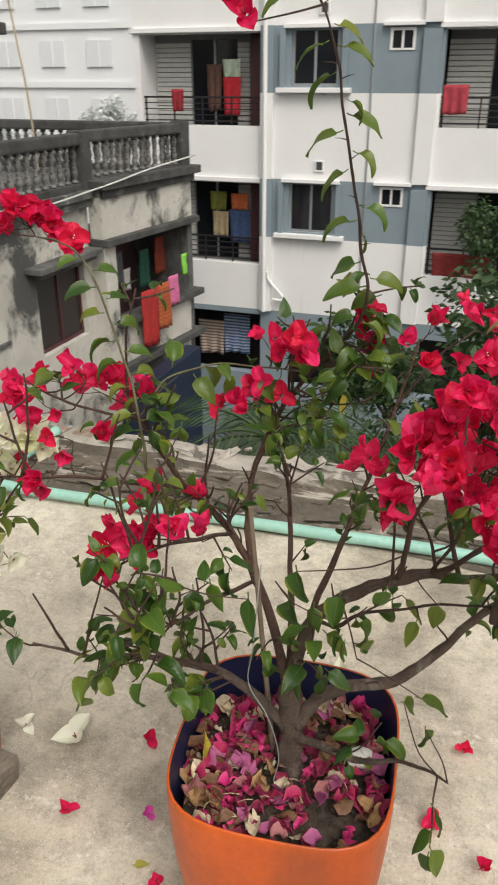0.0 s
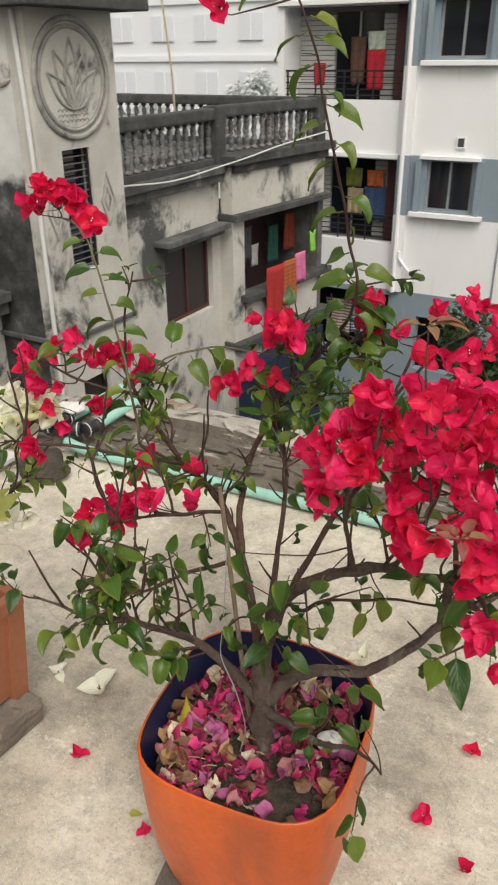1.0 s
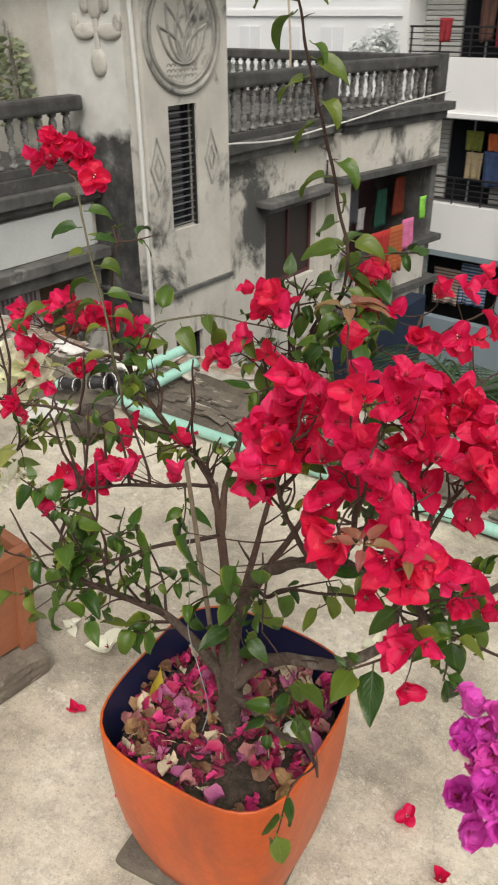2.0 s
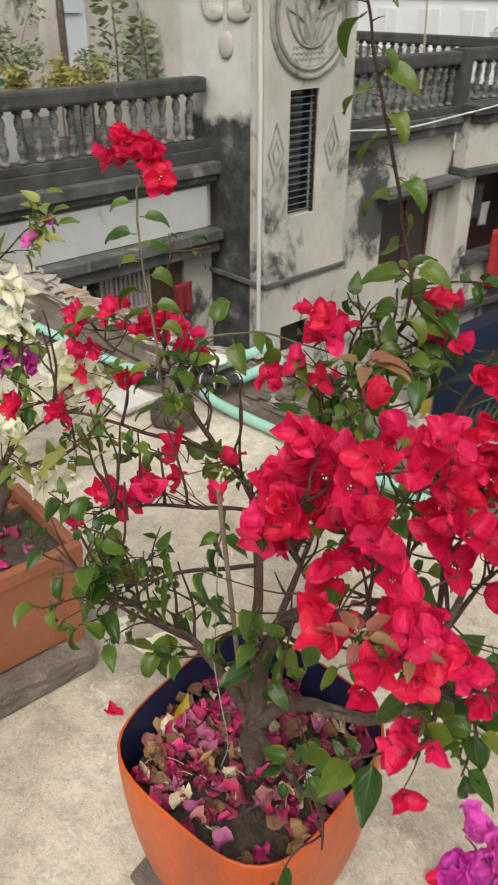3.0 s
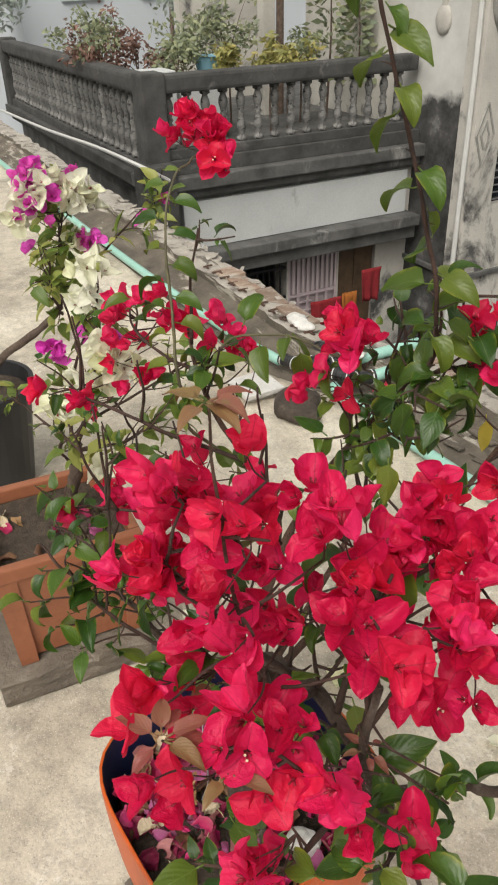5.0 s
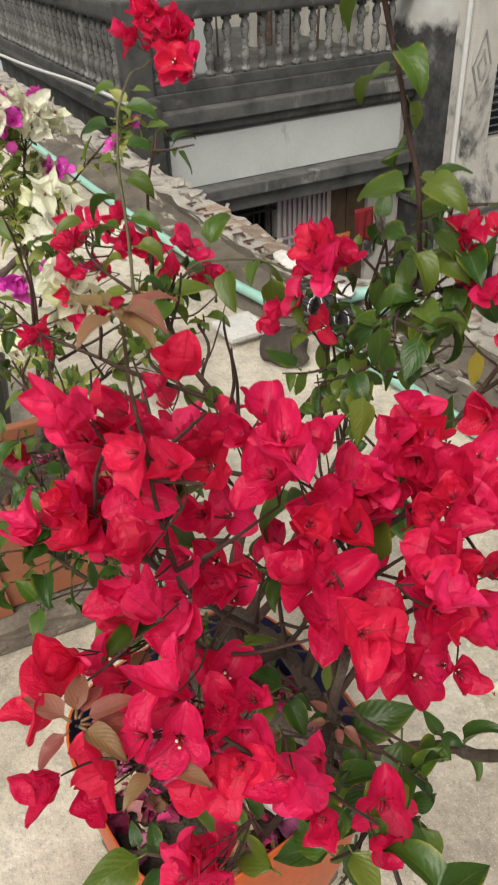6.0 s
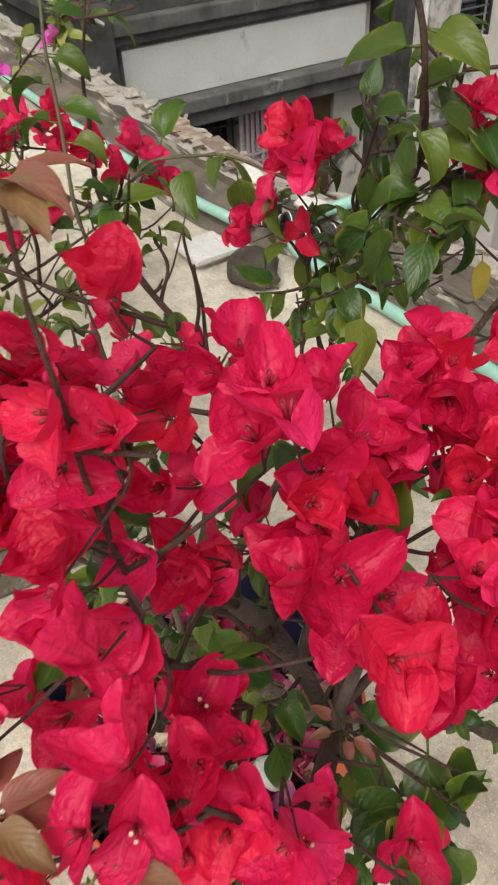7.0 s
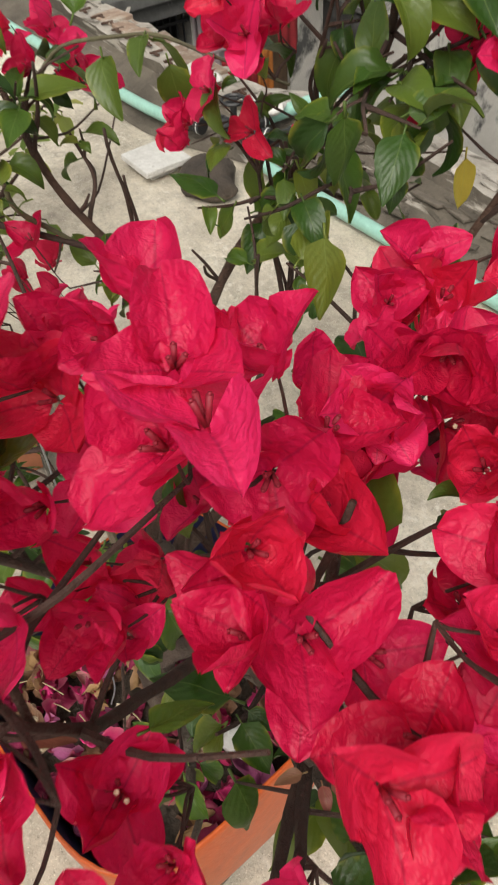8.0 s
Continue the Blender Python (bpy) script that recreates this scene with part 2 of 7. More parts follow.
M_FLOOR = concrete_floor()
M_KERB = aged("mossy layered render", (0.225, 0.192, 0.15), (0.08, 0.067, 0.052), 6.0, stain=(0.48, 0.44, 0.38), cover=(0.55, 0.62), stain_scale=4.0, stretch=(0.7, 3.5, 3.5), grain=90, bump=1.0)
M_KERBTOP = aged("flaking pale render", (0.57, 0.53, 0.47), (0.30, 0.27, 0.23), 9.0, stain=(0.13, 0.115, 0.095), cover=(0.53, 0.60), stain_scale=9.0, stretch=(0.7, 1, 1), grain=90, bump=0.7)
M_BRICK = aged("worn red brick", (0.42, 0.31, 0.235), (0.27, 0.18, 0.13), 12, stain=(0.45, 0.41, 0.35), cover=(0.48, 0.62), stain_scale=12, stretch=(1, 1, 1), jitter=0.35)
M_SLAB = aged("grey cement block", (0.235, 0.20, 0.158), (0.115, 0.098, 0.078), 9.0, stain=(0.28, 0.25, 0.21), cover=(0.57, 0.7), stain_scale=7, stretch=(1, 1, 1), bump=0.9)


def leaf_material(name, tones, thin=0.25, rough=0.42):
    """Leaf: tone by object, pale midrib and side veins along the blade."""
    k = Nodes(name)
    info = k.n.new("ShaderNodeObjectInfo")
    c = k.ramp(info.outputs["Random"], *tones)
    c = k.mix(0.5, c, k.ramp(k.noise(35, 5), (0.3, 0.6), (0.7, 1.1)), "MULTIPLY")
    sep = k.n.new("ShaderNodeSeparateXYZ")
    k.l.new(k.coord.outputs["UV"], sep.inputs[0])
    mid = k.n.new("ShaderNodeMath")
    mid.operation = "ABSOLUTE"
    k.l.new(sep.outputs["X"], mid.inputs[0])
    rib = k.ramp(mid.outputs[0], (0.0, 0.6), (0.05, 0.0))
    c = k.mix(rib, c, k.mix(0.4, c, (0.26, 0.34, 0.10)))
    margin = k.mix(1.0, k.ramp(mid.outputs[0], (0.72, 0.0), (0.98, 0.6)), k.ramp(k.noise(38, 3), (0.46, 0.0), (0.60, 1.0)), "MULTIPLY")
    c = k.mix(margin, c, (0.34, 0.33, 0.035))
    c = k.mix(k.ramp(k.noise(150, 4, 0.7), (0.66, 0.0), (0.72, 0.55)), c, (0.05, 0.045, 0.02))
    slant = k.n.new("ShaderNodeMath")
    slant.operation = "MULTIPLY_ADD"
    slant.inputs[1].default_value = -0.45
    k.l.new(mid.outputs[0], slant.inputs[0])
    k.l.new(sep.outputs["Y"], slant.inputs[2])
    wave = k.n.new("ShaderNodeMath")
    wave.operation = "SINE"
    mul = k.n.new("ShaderNodeMath")
    mul.operation = "MULTIPLY"
    mul.inputs[1].default_value = 42
    k.l.new(slant.outputs[0], mul.inputs[0])
    k.l.new(mul.outputs[0], wave.inputs[0])
    n = k.bump(wave.outputs[0], 0.13, 0.0006, k.bump(k.noise(80, 4), 0.5, 0.002))
    k.bsdf.inputs["Specular IOR Level"].default_value = 0.45
    return k.done(c, rough, n, 0.0, thin)


def bract_material(name, tones, thin=0.3, rough=0.5, vein=(0.16, 0.0, 0.02)):
    """Papery bract: tone by object, darker midrib, crinkled between the veins."""
    k = Nodes(name)
    info = k.n.new("ShaderNodeObjectInfo")
    c = k.ramp(info.outputs["Random"], *tones)
    c = k.mix(0.2, c, k.ramp(k.noise(45, 3), (0.3, 0.78), (0.7, 1.08)), "MULTIPLY")
    sep = k.n.new("ShaderNodeSeparateXYZ")
    k.l.new(k.coord.outputs["UV"], sep.inputs[0])
    mid = k.n.new("ShaderNodeMath")
    mid.operation = "ABSOLUTE"
    k.l.new(sep.outputs["X"], mid.inputs[0])
    rib = k.ramp(mid.outputs[0], (0.0, 0.7), (0.07, 0.0))
    c = k.mix(rib, c, k.mix(0.6, c, vein))
    n = k.bump(k.noise(210, 3, 0.55, distort=0.3), 0.85, 0.0026, k.bump(k.noise(90, 3, 0.5), 0.35, 0.0024))
    k.bsdf.inputs["Specular IOR Level"].default_value = 0.4
    return k.done(c, rough, n, 0.0, thin)


M_LEAF = leaf_material("green leaf", ((0.0, (0.024, 0.064, 0.009)), (0.35, (0.042, 0.102, 0.013)), (0.75, (0.080, 0.150, 0.018)), (1.0, (0.165, 0.205, 0.026))), 0.30, 0.36)
M_LEAFLIGHT = leaf_material("yellow-green leaf", ((0.0, (0.060, 0.125, 0.020)), (0.6, (0.13, 0.19, 0.028)), (1.0, (0.22, 0.26, 0.04))), 0.42, 0.36)
M_LEAFPALE = leaf_material("pale yellow-green leaf", ((0.0, (0.10, 0.17, 0.03)), (0.5, (0.22, 0.29, 0.06)), (1.0, (0.42, 0.42, 0.12))), 0.4)
M_LEAFBROWN = leaf_material("bronze young leaf", ((0.0, (0.32, 0.085, 0.075)), (0.5, (0.31, 0.13, 0.085)), (1.0, (0.26, 0.18, 0.07))), 0.3)
M_YELLOW = leaf_material("yellow leaf", ((0.0, (0.55, 0.42, 0.05)), (1.0, (0.48, 0.45, 0.08))), 0.3)
M_RED = bract_material("crimson bract", ((0.0, (0.60, 0.007, 0.056)), (0.35, (0.74, 0.013, 0.102)), (0.7, (0.86, 0.028, 0.160)), (0.9, (0.81, 0.020, 0.088)), (1.0, (0.72, 0.015, 0.064))), 0.42, 0.45)
M_WHITEBRACT = bract_material("cream white bract", ((0.0, (0.80, 0.80, 0.62)), (0.6, (0.86, 0.86, 0.76)), (1.0, (0.80, 0.82, 0.52))), 0.35, vein=(0.55, 0.62, 0.28))
M_MAGENTA = bract_material("magenta bract", ((0.0, (0.66, 0.045, 0.46)), (0.6, (0.80, 0.11, 0.60)), (1.0, (0.78, 0.09, 0.48))), 0.34, vein=(0.45, 0.02, 0.22))
M_TUBE = plain("flower tube", (0.26, 0.012, 0.03), 0.6)
M_TUBETIP = plain("cream flower tip", (0.75, 0.66, 0.45), 0.6)
M_BARK = aged("grey-brown bark", (0.215, 0.155, 0.12), (0.085, 0.058, 0.044), 22, 0.9, stain=(0.32, 0.27, 0.22), cover=(0.56, 0.70), stain_scale=16, grain=220, bump=1.0)
M_BROWNBARK = aged("red-brown branch bark", (0.165, 0.092, 0.062), (0.068, 0.036, 0.025), 26, 0.9, stain=(0.20, 0.15, 0.12), cover=(0.6, 0.74), stain_scale=18, grain=220, bump=0.9)
M_TWIG = aged("dark red-brown twig", (0.085, 0.045, 0.032), (0.032, 0.018, 0.014), 40, 0.8, bump=0.5)
M_STEM = aged("green-brown stem", (0.16, 0.15, 0.075), (0.07, 0.06, 0.035), 30, 0.7, bump=0.3)
M_SOIL = aged("dark potting soil", (0.15, 0.112, 0.08), (0.05, 0.037, 0.027), 45, 0.95, grain=150, bump=1.0)
M_ORANGE = aged("orange plastic", (0.66, 0.115, 0.010), (0.50, 0.075, 0.008), 5.0, 0.42, stain=(0.20, 0.045, 0.016), cover=(0.48, 0.76), stain_scale=6.0, stretch=(1, 1, 0.45), grain=70, bump=0.12)
M_NAVY = plain("dark navy plastic lining", (0.012, 0.016, 0.055), 0.4)
M_TERRA = aged("brown terracotta plastic", (0.36, 0.135, 0.068), (0.27, 0.10, 0.05), 3.0, 0.45, stain=(0.40, 0.22, 0.14), cover=(0.62, 0.8), stain_scale=4.0, bump=0.08)

# ---- terrace, roof edge, ground ----
floor = lone("floor", boxes((-9.0, 6.0, -3.2, 2.58, -0.22, 0.0)), M_FLOOR, "beige worn concrete roof terrace with fine grit", "floor", (0, 0, 0), True, kind="structure")
ground = lone("ground", boxes((-220, 220, -160, 320, -10.0, -9.6)), M_GROUND, "dark ground far below between the houses", "ground", (0, 0, -9.6), True, kind="structure")
lone("wall_own_house", boxes((-8.9, 5.9, -3.1, 2.57, -9.59, -0.23)), M_OLDDARK, "stained plaster wall under the roof terrace", "wall", (0, 0, -9.59), True, kind="structure")
lone("wall_behind", boxes((-9.0, 6.0, -3.45, -3.21, -0.2, 0.9)), M_OLD, "weathered plaster parapet behind the terrace", "wall", (0, -3.3, 0), True, kind="structure")


def edge_step(x):
    """How far the roof edge stands back at x along the terrace."""
    u = min(max((-1.0 - x) / 0.7, 0.0), 1.0)
    return -0.235 * u * u * (3 - 2 * u)


def kerb():
    """The low broken upstand along the roof edge: sloping mossy inner side, flaking top, bare bricks."""
    k = thing("roof_kerb", "low crumbling roof kerb, mossy with bare bricks", "kerb", (0, 2.6, 0), True, kind="structure")
    bm, n, prev = bmesh.new(), 260, None
    for i in range(n + 1):
        x = -9.0 + 15.0 * i / n
        a, b = noise.noise(Vector((x * 2.2, 0, 0))), noise.noise(Vector((x * 7.0, 5, 0)))
        h = 0.105 + 0.018 * a + 0.016 * b
        row = [(x, 2.47 + 0.03 * a, 0.003), (x, 2.54 + 0.02 * b, 0.020 + 0.006 * b), (x, 2.58, 0.026 + 0.01 * a), (x, 2.64 + 0.02 * a, 0.052 + 0.01 * b), (x, 2.69 + 0.01 * b, 0.066), (x, 2.705 + 0.02 * b, h), (x, 2.78, h + 0.006 * b), (x, 2.855 + 0.015 * b, h - 0.01), (x, 2.86, -0.22)]
        row = [bm.verts.new((p[0], p[1] + edge_step(x) + 0.07 * edge_step(x) * (1 if j == 5 else 0), p[2])) for j, p in enumerate(row)]
        if prev:
            for j in range(len(row) - 1):
                fc = bm.faces.new((prev[j], row[j], row[j + 1], prev[j + 1]))
                fc.material_index = 0 if j < 5 else 1
        prev = row
    part("upstand", bm, [M_KERB, M_KERBTOP], k)
    bm = bmesh.new()
    box(bm, -0.115, 0.115, -0.055, 0.055, -0.03, 0.03, 0.006)
    me = mesh_from("brick", bm, M_BRICK)
    x = -3.1
    while x < -0.9:  # broken bare bricks where the render has gone
        short = random.choice((0.6, 0.8, 1.0))
        if random.random() < 0.7:
            piece("brick", me, k, pose(x, 2.80 + edge_step(x) + random.uniform(-0.02, 0.02), 0.083 + random.uniform(-0.010, 0.008), random.uniform(-6, 6), random.uniform(-4, 4), random.uniform(-7, 7)) @ Matrix.Diagonal((short, random.uniform(0.8, 1.1), random.uniform(0.8, 1.0), 1)))
        x += 0.235 * short + random.uniform(0.004, 0.05)
    bm = bmesh.new()
    bmesh.ops.create_icosphere(bm, subdivisions=1, radius=0.03)
    for v in bm.verts:
        v.co *= 0.7 + 0.6 * random.random()
        v.co.z *= 0.45
    me = mesh_from("render_lump", bm, M_KERBTOP)
    for i in range(95):
        x = random.uniform(-4.2, 2.0)
        piece("render_lump", me, k, pose(x, edge_step(x) + random.choice((random.uniform(2.70, 2.85), random.uniform(2.80, 2.86))), random.uniform(0.095, 0.115), random.uniform(-20, 20), random.uniform(-20, 20), random.uniform(0, 360)) @ Matrix.Diagonal((random.uniform(0.3, 2.6), random.uniform(0.3, 1.3), random.uniform(0.3, 0.7), 1)))

    flake = bmesh.new()
    box(flake, -0.05, 0.05, -0.012, 0.012, 0.0, 0.006, 0.002)
    for v in flake.verts:
        v.co += 0.006 * Vector((noise.noise(v.co * 40), noise.noise(v.co * 47 + Vector((3, 0, 0))), 0))
    flakes = [mesh_from("render_flake", flake.copy(), m) for m in (M_KERB, M_KERB, M_SLAB)]
    flake.free()
    for i in range(150):  # layers broken off the inner face
        x = random.uniform(-1.25, 1.4)
        y = random.uniform(2.53, 2.72)
        piece("render_flake", random.choice(flakes), k, pose(x, y, 0.02 + 0.28 * max(y - 2.58, 0.0) + random.uniform(0, 0.02), random.uniform(-14, 22), random.uniform(-8, 8), random.uniform(-16, 16)) @ Matrix.Diagonal((random.uniform(0.3, 1.5), random.uniform(0.4, 1.2), random.uniform(0.7, 1.8), 1)))
    for i in range(16):  # worn letter marks pressed into the top
        x = -2.60 + 0.10 * i + random.uniform(-0.01, 0.01)
        for j in range(2):
            bm = boxes((-0.006, 0.006, -0.026, 0.026, 0, 0.006) if j == 0 else (-0.02, 0.02, -0.005, 0.005, 0, 0.006))
            bmesh.ops.transform(bm, matrix=pose(x + 0.018 * j, 2.735 + edge_step(x) + 0.012 * random.choice((-1, 0, 1)) * j, 0.112, 0, 0, random.uniform(-8, 8)), verts=bm.verts)
            part("letter_mark", bm, M_BROWNBARK, k)


kerb()


M_DARKSTONE = aged("dark brown stone", (0.11, 0.085, 0.065), (0.04, 0.032, 0.026), 14, stain=(0.2, 0.17, 0.13), cover=(0.6, 0.72), stain_scale=14, stretch=(1, 1, 1), bump=1.0)

M_CHIP = aged("white marble", (0.78, 0.77, 0.74), (0.60, 0.585, 0.55), 12, 0.6, stain=(0.34, 0.32, 0.29), cover=(0.60, 0.70), stain_scale=14, stretch=(1, 1, 1), bump=0.4)
M_RAG = plain("white cotton rag", (0.70, 0.69, 0.66), 0.9, 0.0, 0.25, 30.0, 0.3)


def pipe_run():
    k = thing("water_pipe", "sea green plastic water pipe with black valve along the kerb", "pipe", (-0.4, 2.4, 0), True)
    part("pipe", tube(bmesh.new(), spline([(-8.5, 2.20, 0.03), (-5.0, 2.21, 0.035), (-3.1, 2.24, 0.04), (-1.9, 2.28, 0.055), (-1.50, 2.31, 0.07)]), 0.021, 0.021, 12), M_PIPE, k, smooth=True)
    part("pipe", tube(bmesh.new(), spline([(-1.22, 2.385, 0.06), (-1.1, 2.39, 0.042), (-0.77, 2.42, 0.032), (-0.3, 2.45, 0.03), (0.1, 2.47, 0.032), (0.7, 2.50, 0.03), (3.5, 2.52, 0.03)]), 0.021, 0.021, 12), M_PIPE, k, smooth=True)
    for a, b in (((-1.30, 2.50, 0.10), (-1.235, 2.80, 0.14)), ((-1.155, 2.53, 0.095), (-1.12, 2.74, 0.125))):
        part("pipe", tube(bmesh.new(), spline([a, tuple((p + q) / 2 for p, q in zip(a, b)), b]), 0.023, 0.023, 12), M_PIPE, k, smooth=True)
    for x, y, z, s, turn in ((-1.47, 2.335, 0.075, 0.8, 20), (-1.36, 2.40, 0.09, 0.85, 30), (-1.31, 2.47, 0.10, 0.85, 78), (-1.24, 2.44, 0.085, 0.85, 30), (-1.165, 2.49, 0.092, 0.85, 80)):
        bm = lathe(bmesh.new(), [(0.026, -0.05), (0.034, -0.05), (0.034, -0.02), (0.03, -0.015), (0.03, 0.015), (0.034, 0.02), (0.034, 0.05), (0.026, 0.05)], 14, pose(x, y, z, 0, 90, turn) @ Matrix.Scale(s, 4))
        body = part("union", bm, M_BLACKPLASTIC, k, "black plastic union nut")
        for off in (-0.036, 0.036):
            ring = lathe(bmesh.new(), [(0.030, off - 0.003), (0.0352, off - 0.0025), (0.0352, off + 0.0025), (0.030, off + 0.003)], 14, pose(x, y, z, 0, 90, turn) @ Matrix.Scale(s, 4))
            part("ring", ring, M_CABLE, body, "pale sealing ring")
    wheel = part("valve_wheel", lathe(bmesh.new(), [(0.011, 0.0), (0.011, 0.045), (0.014, 0.046), (0.014, 0.060), (0.004, 0.062)], 12, pose(-1.35, 2.42, 0.115)), M_BLACKPLASTIC, k, "black valve handwheel")
    rim = [Vector((-1.35 + 0.038 * math.cos(q), 2.42 + 0.038 * math.sin(q), 0.170)) for q in (2 * math.pi * n / 20 for n in range(21))]
    part("wheel_rim", tube(bmesh.new(), rim, 0.006, 0.006, 6), M_BLACKPLASTIC, wheel)
    for q in range(4):
        part("spoke", tube(bmesh.new(), [Vector((-1.35, 2.42, 0.168)), rim[5 * q].lerp(Vector((-1.35, 2.42, 0.168)), 0.5), rim[5 * q]], 0.0045, 0.0045, 5), M_BLACKPLASTIC, wheel)
    bm = boxes((-1.50, -1.33, 2.07, 2.235, 0.026, 0.046), bevel=0.004)
    for v in bm.verts:
        v.co += 0.012 * Vector((noise.noise(v.co * 14), noise.noise(v.co * 17 + Vector((5, 0, 0))), 0))
    box(bm, -1.47, -1.36, 2.10, 2.20, 0.0, 0.0259)
    lone("marble_chip", bm, M_CHIP, "flat white broken marble slab beside the pipe", "stone", (-1.42, 2.15, 0), True)
    bm = bmesh.new()
    bmesh.ops.create_icosphere(bm, subdivisions=3, radius=0.10, matrix=Matrix.Translation((-1.185, 2.21, 0.04)) @ Matrix.Diagonal((1.15, 0.85, 0.6, 1)))
    for v in bm.verts:
        v.co += Vector((1, 1, 0.8)) * (0.022 * noise.noise(v.co * 13) + 0.010 * noise.noise(v.co * 34))
        v.co.z = max(v.co.z, 0.001)
    lone("dark_stone", bm, M_DARKSTONE, "dark rounded stone weighing down the pipe on the terrace", "stone", (-1.185, 2.21, 0), True, smooth=True)
    bm = bmesh.new()
    bmesh.ops.create_icosphere(bm, subdivisions=4, radius=0.06, matrix=Matrix.Translation((-1.30, 2.52, 0.140)) @ Matrix.Diagonal((1.1, 0.75, 0.32, 1)))
    for v in bm.verts:
        v.co += 0.018 * noise.noise(v.co * 28) * Vector((0.7, 0.7, 0.5)) + 0.006 * noise.noise(v.co * 75) * Vector((1, 1, 1))
    lone("rag", bm, M_RAG, "crumpled white rag wrapped over the pipe valve", "rag", (-1.30, 2.52, 0.12), True, smooth=True)
    bm = bmesh.new()
    bmesh.ops.create_icosphere(bm, subdivisions=3, radius=0.10, matrix=Matrix.Translation((-1.71, 2.53, 0.115)) @ Matrix.Diagonal((0.95, 0.5, 0.26, 1)))
    for v in bm.verts:
        v.co += 0.02 * noise.noise(v.co * 12) * Vector((1, 1, 0.6)) + 0.008 * Vector((0, 0, noise.noise(v.co * 40)))
    lone("plaster_lump", bm, M_CHIP, "broken lump of white plaster lying on the kerb", "lump", (-1.71, 2.53, 0.1), True)


pipe_run()

# ---- the old house with balustrades ----
def damp_material():
    """Plaster that algae has blackened below a ragged line, with paler flaked patches."""
    k = Nodes("damp blackened plaster")
    sep = k.n.new("ShaderNodeSeparateXYZ")
    k.l.new(k.coord.outputs["Object"], sep.inputs[0])
    c = k.ramp(k.noise(2.0, 8, 0.65), (0.3, (0.48, 0.475, 0.455)), (0.7, (0.67, 0.665, 0.635)))
    black = k.ramp(k.noise(2.6, 9, 0.7), (0.42, (0.024, 0.024, 0.023)), (0.60, (0.075, 0.074, 0.072)), (0.76, (0.27, 0.266, 0.26)))
    add = k.n.new("ShaderNodeMath")
    add.operation = "MULTIPLY_ADD"
    add.inputs[1].default_value = 0.9
    k.l.new(k.noise(2.2, 8, 0.6), add.inputs[0])
    k.l.new(sep.outputs["Z"], add.inputs[2])
    mask = k.n.new("ShaderNodeMapRange")
    mask.inputs["From Min"].default_value, mask.inputs["From Max"].default_value = 10.25, 10.08
    k.l.new(add.outputs[0], mask.inputs["Value"])
    c = k.mix(mask.outputs["Result"], c, black)
    return k.done(c, 0.9, k.bump(k.noise(60, 5), 0.35, 0.01))


M_DAMP = damp_material()
old = thing("old_house", "weathered grey plaster house with blackened concrete balustrades and a round relief", "house", (-7.5, 8.0, -9.6), True)


def baluster_mesh():
    return mesh_from("baluster", lathe(bmesh.new(), [(0.055, 0.0), (0.055, 0.05), (0.032, 0.06), (0.030, 0.09), (0.048, 0.14), (0.052, 0.20), (0.036, 0.27), (0.030, 0.31), (0.046, 0.34), (0.030, 0.37), (0.036, 0.42), (0.052, 0.48), (0.046, 0.54), (0.030, 0.58), (0.032, 0.60), (0.055, 0.61), (0.055, 0.66)], 8), M_BALUSTER, True)


BALUSTER = baluster_mesh()


def balustrade(a, b, z0, z1, posts=(True, True), gap=0.2):
    """Bottom curb, turned balusters, coped handrail and end posts from a to b."""
    a, b = Vector((*a, 0)), Vector((*b, 0))
    run = b - a
    ang = math.degrees(math.atan2(run.y, run.x))
    m = Matrix.Translation(a) @ pose(0, 0, 0, 0, 0, ang)
    length = run.length

    def at(bm):
        bmesh.ops.transform(bm, matrix=m, verts=bm.verts)
        return bm

    part("handrail", at(boxes((0, length, -0.115, 0.115, z1 - 0.175, z1), bevel=0.035)), M_COPING, old, "blackened concrete handrail")
    part("curb", at(boxes((0, length, -0.09, 0.09, z0, z0 + 0.10), bevel=0.01)), M_COPING, old)
    for x, on in ((0.0, posts[0]), (length, posts[1])):
        if on:
            part("post", at(boxes((x - 0.135, x + 0.135, -0.135, 0.135, z0 - 0.02, z1 + 0.03), bevel=0.025)), M_COPING, old)
    n = max(2, round((length - 0.25) / gap))
    h = (z1 - 0.17 - z0 - 0.10) / 0.66
    for i in range(n):
        p = a + run * ((0.2 + (length - 0.4) * i / (n - 1)) / length)
        piece("baluster", BALUSTER, old, pose(p.x, p.y, z0 + 0.10, 0, 0, random.uniform(0, 45)) @ Matrix.Diagonal((1, 1, h, 1)))


# near wing: terrace over a gated ground floor
part("wall", wall_cells(bmesh.new(), "y", -6.95, -0.3, 3.95, 7.3, -9.59, -0.52, [(4.72, 5.48, -2.9, -1.55), (5.50, 6.22, -3.4, -1.55), (6.24, 6.80, -3.4, -1.55)]), M_OLD, old)
part("wall", boxes((-13.5, -7.26, 3.95, 4.2, -9.59, -0.52)), M_OLDDARK, old)
part("panel", boxes((-6.95, -6.82, 4.12, 7.12, -1.22, -0.71)), M_BAND, old, "pale grey rendered panel")
for row in ((-7.3, -6.72, 3.72, 7.3, -0.56, -0.42), (-7.3, -6.80, 3.80, 7.3, -0.66, -0.561), (-7.3, -6.86, 3.86, 7.3, -0.705, -0.661)):
    part("cornice", boxes(row, bevel=0.015), M_OLDDARK, old, "blackened cornice course")
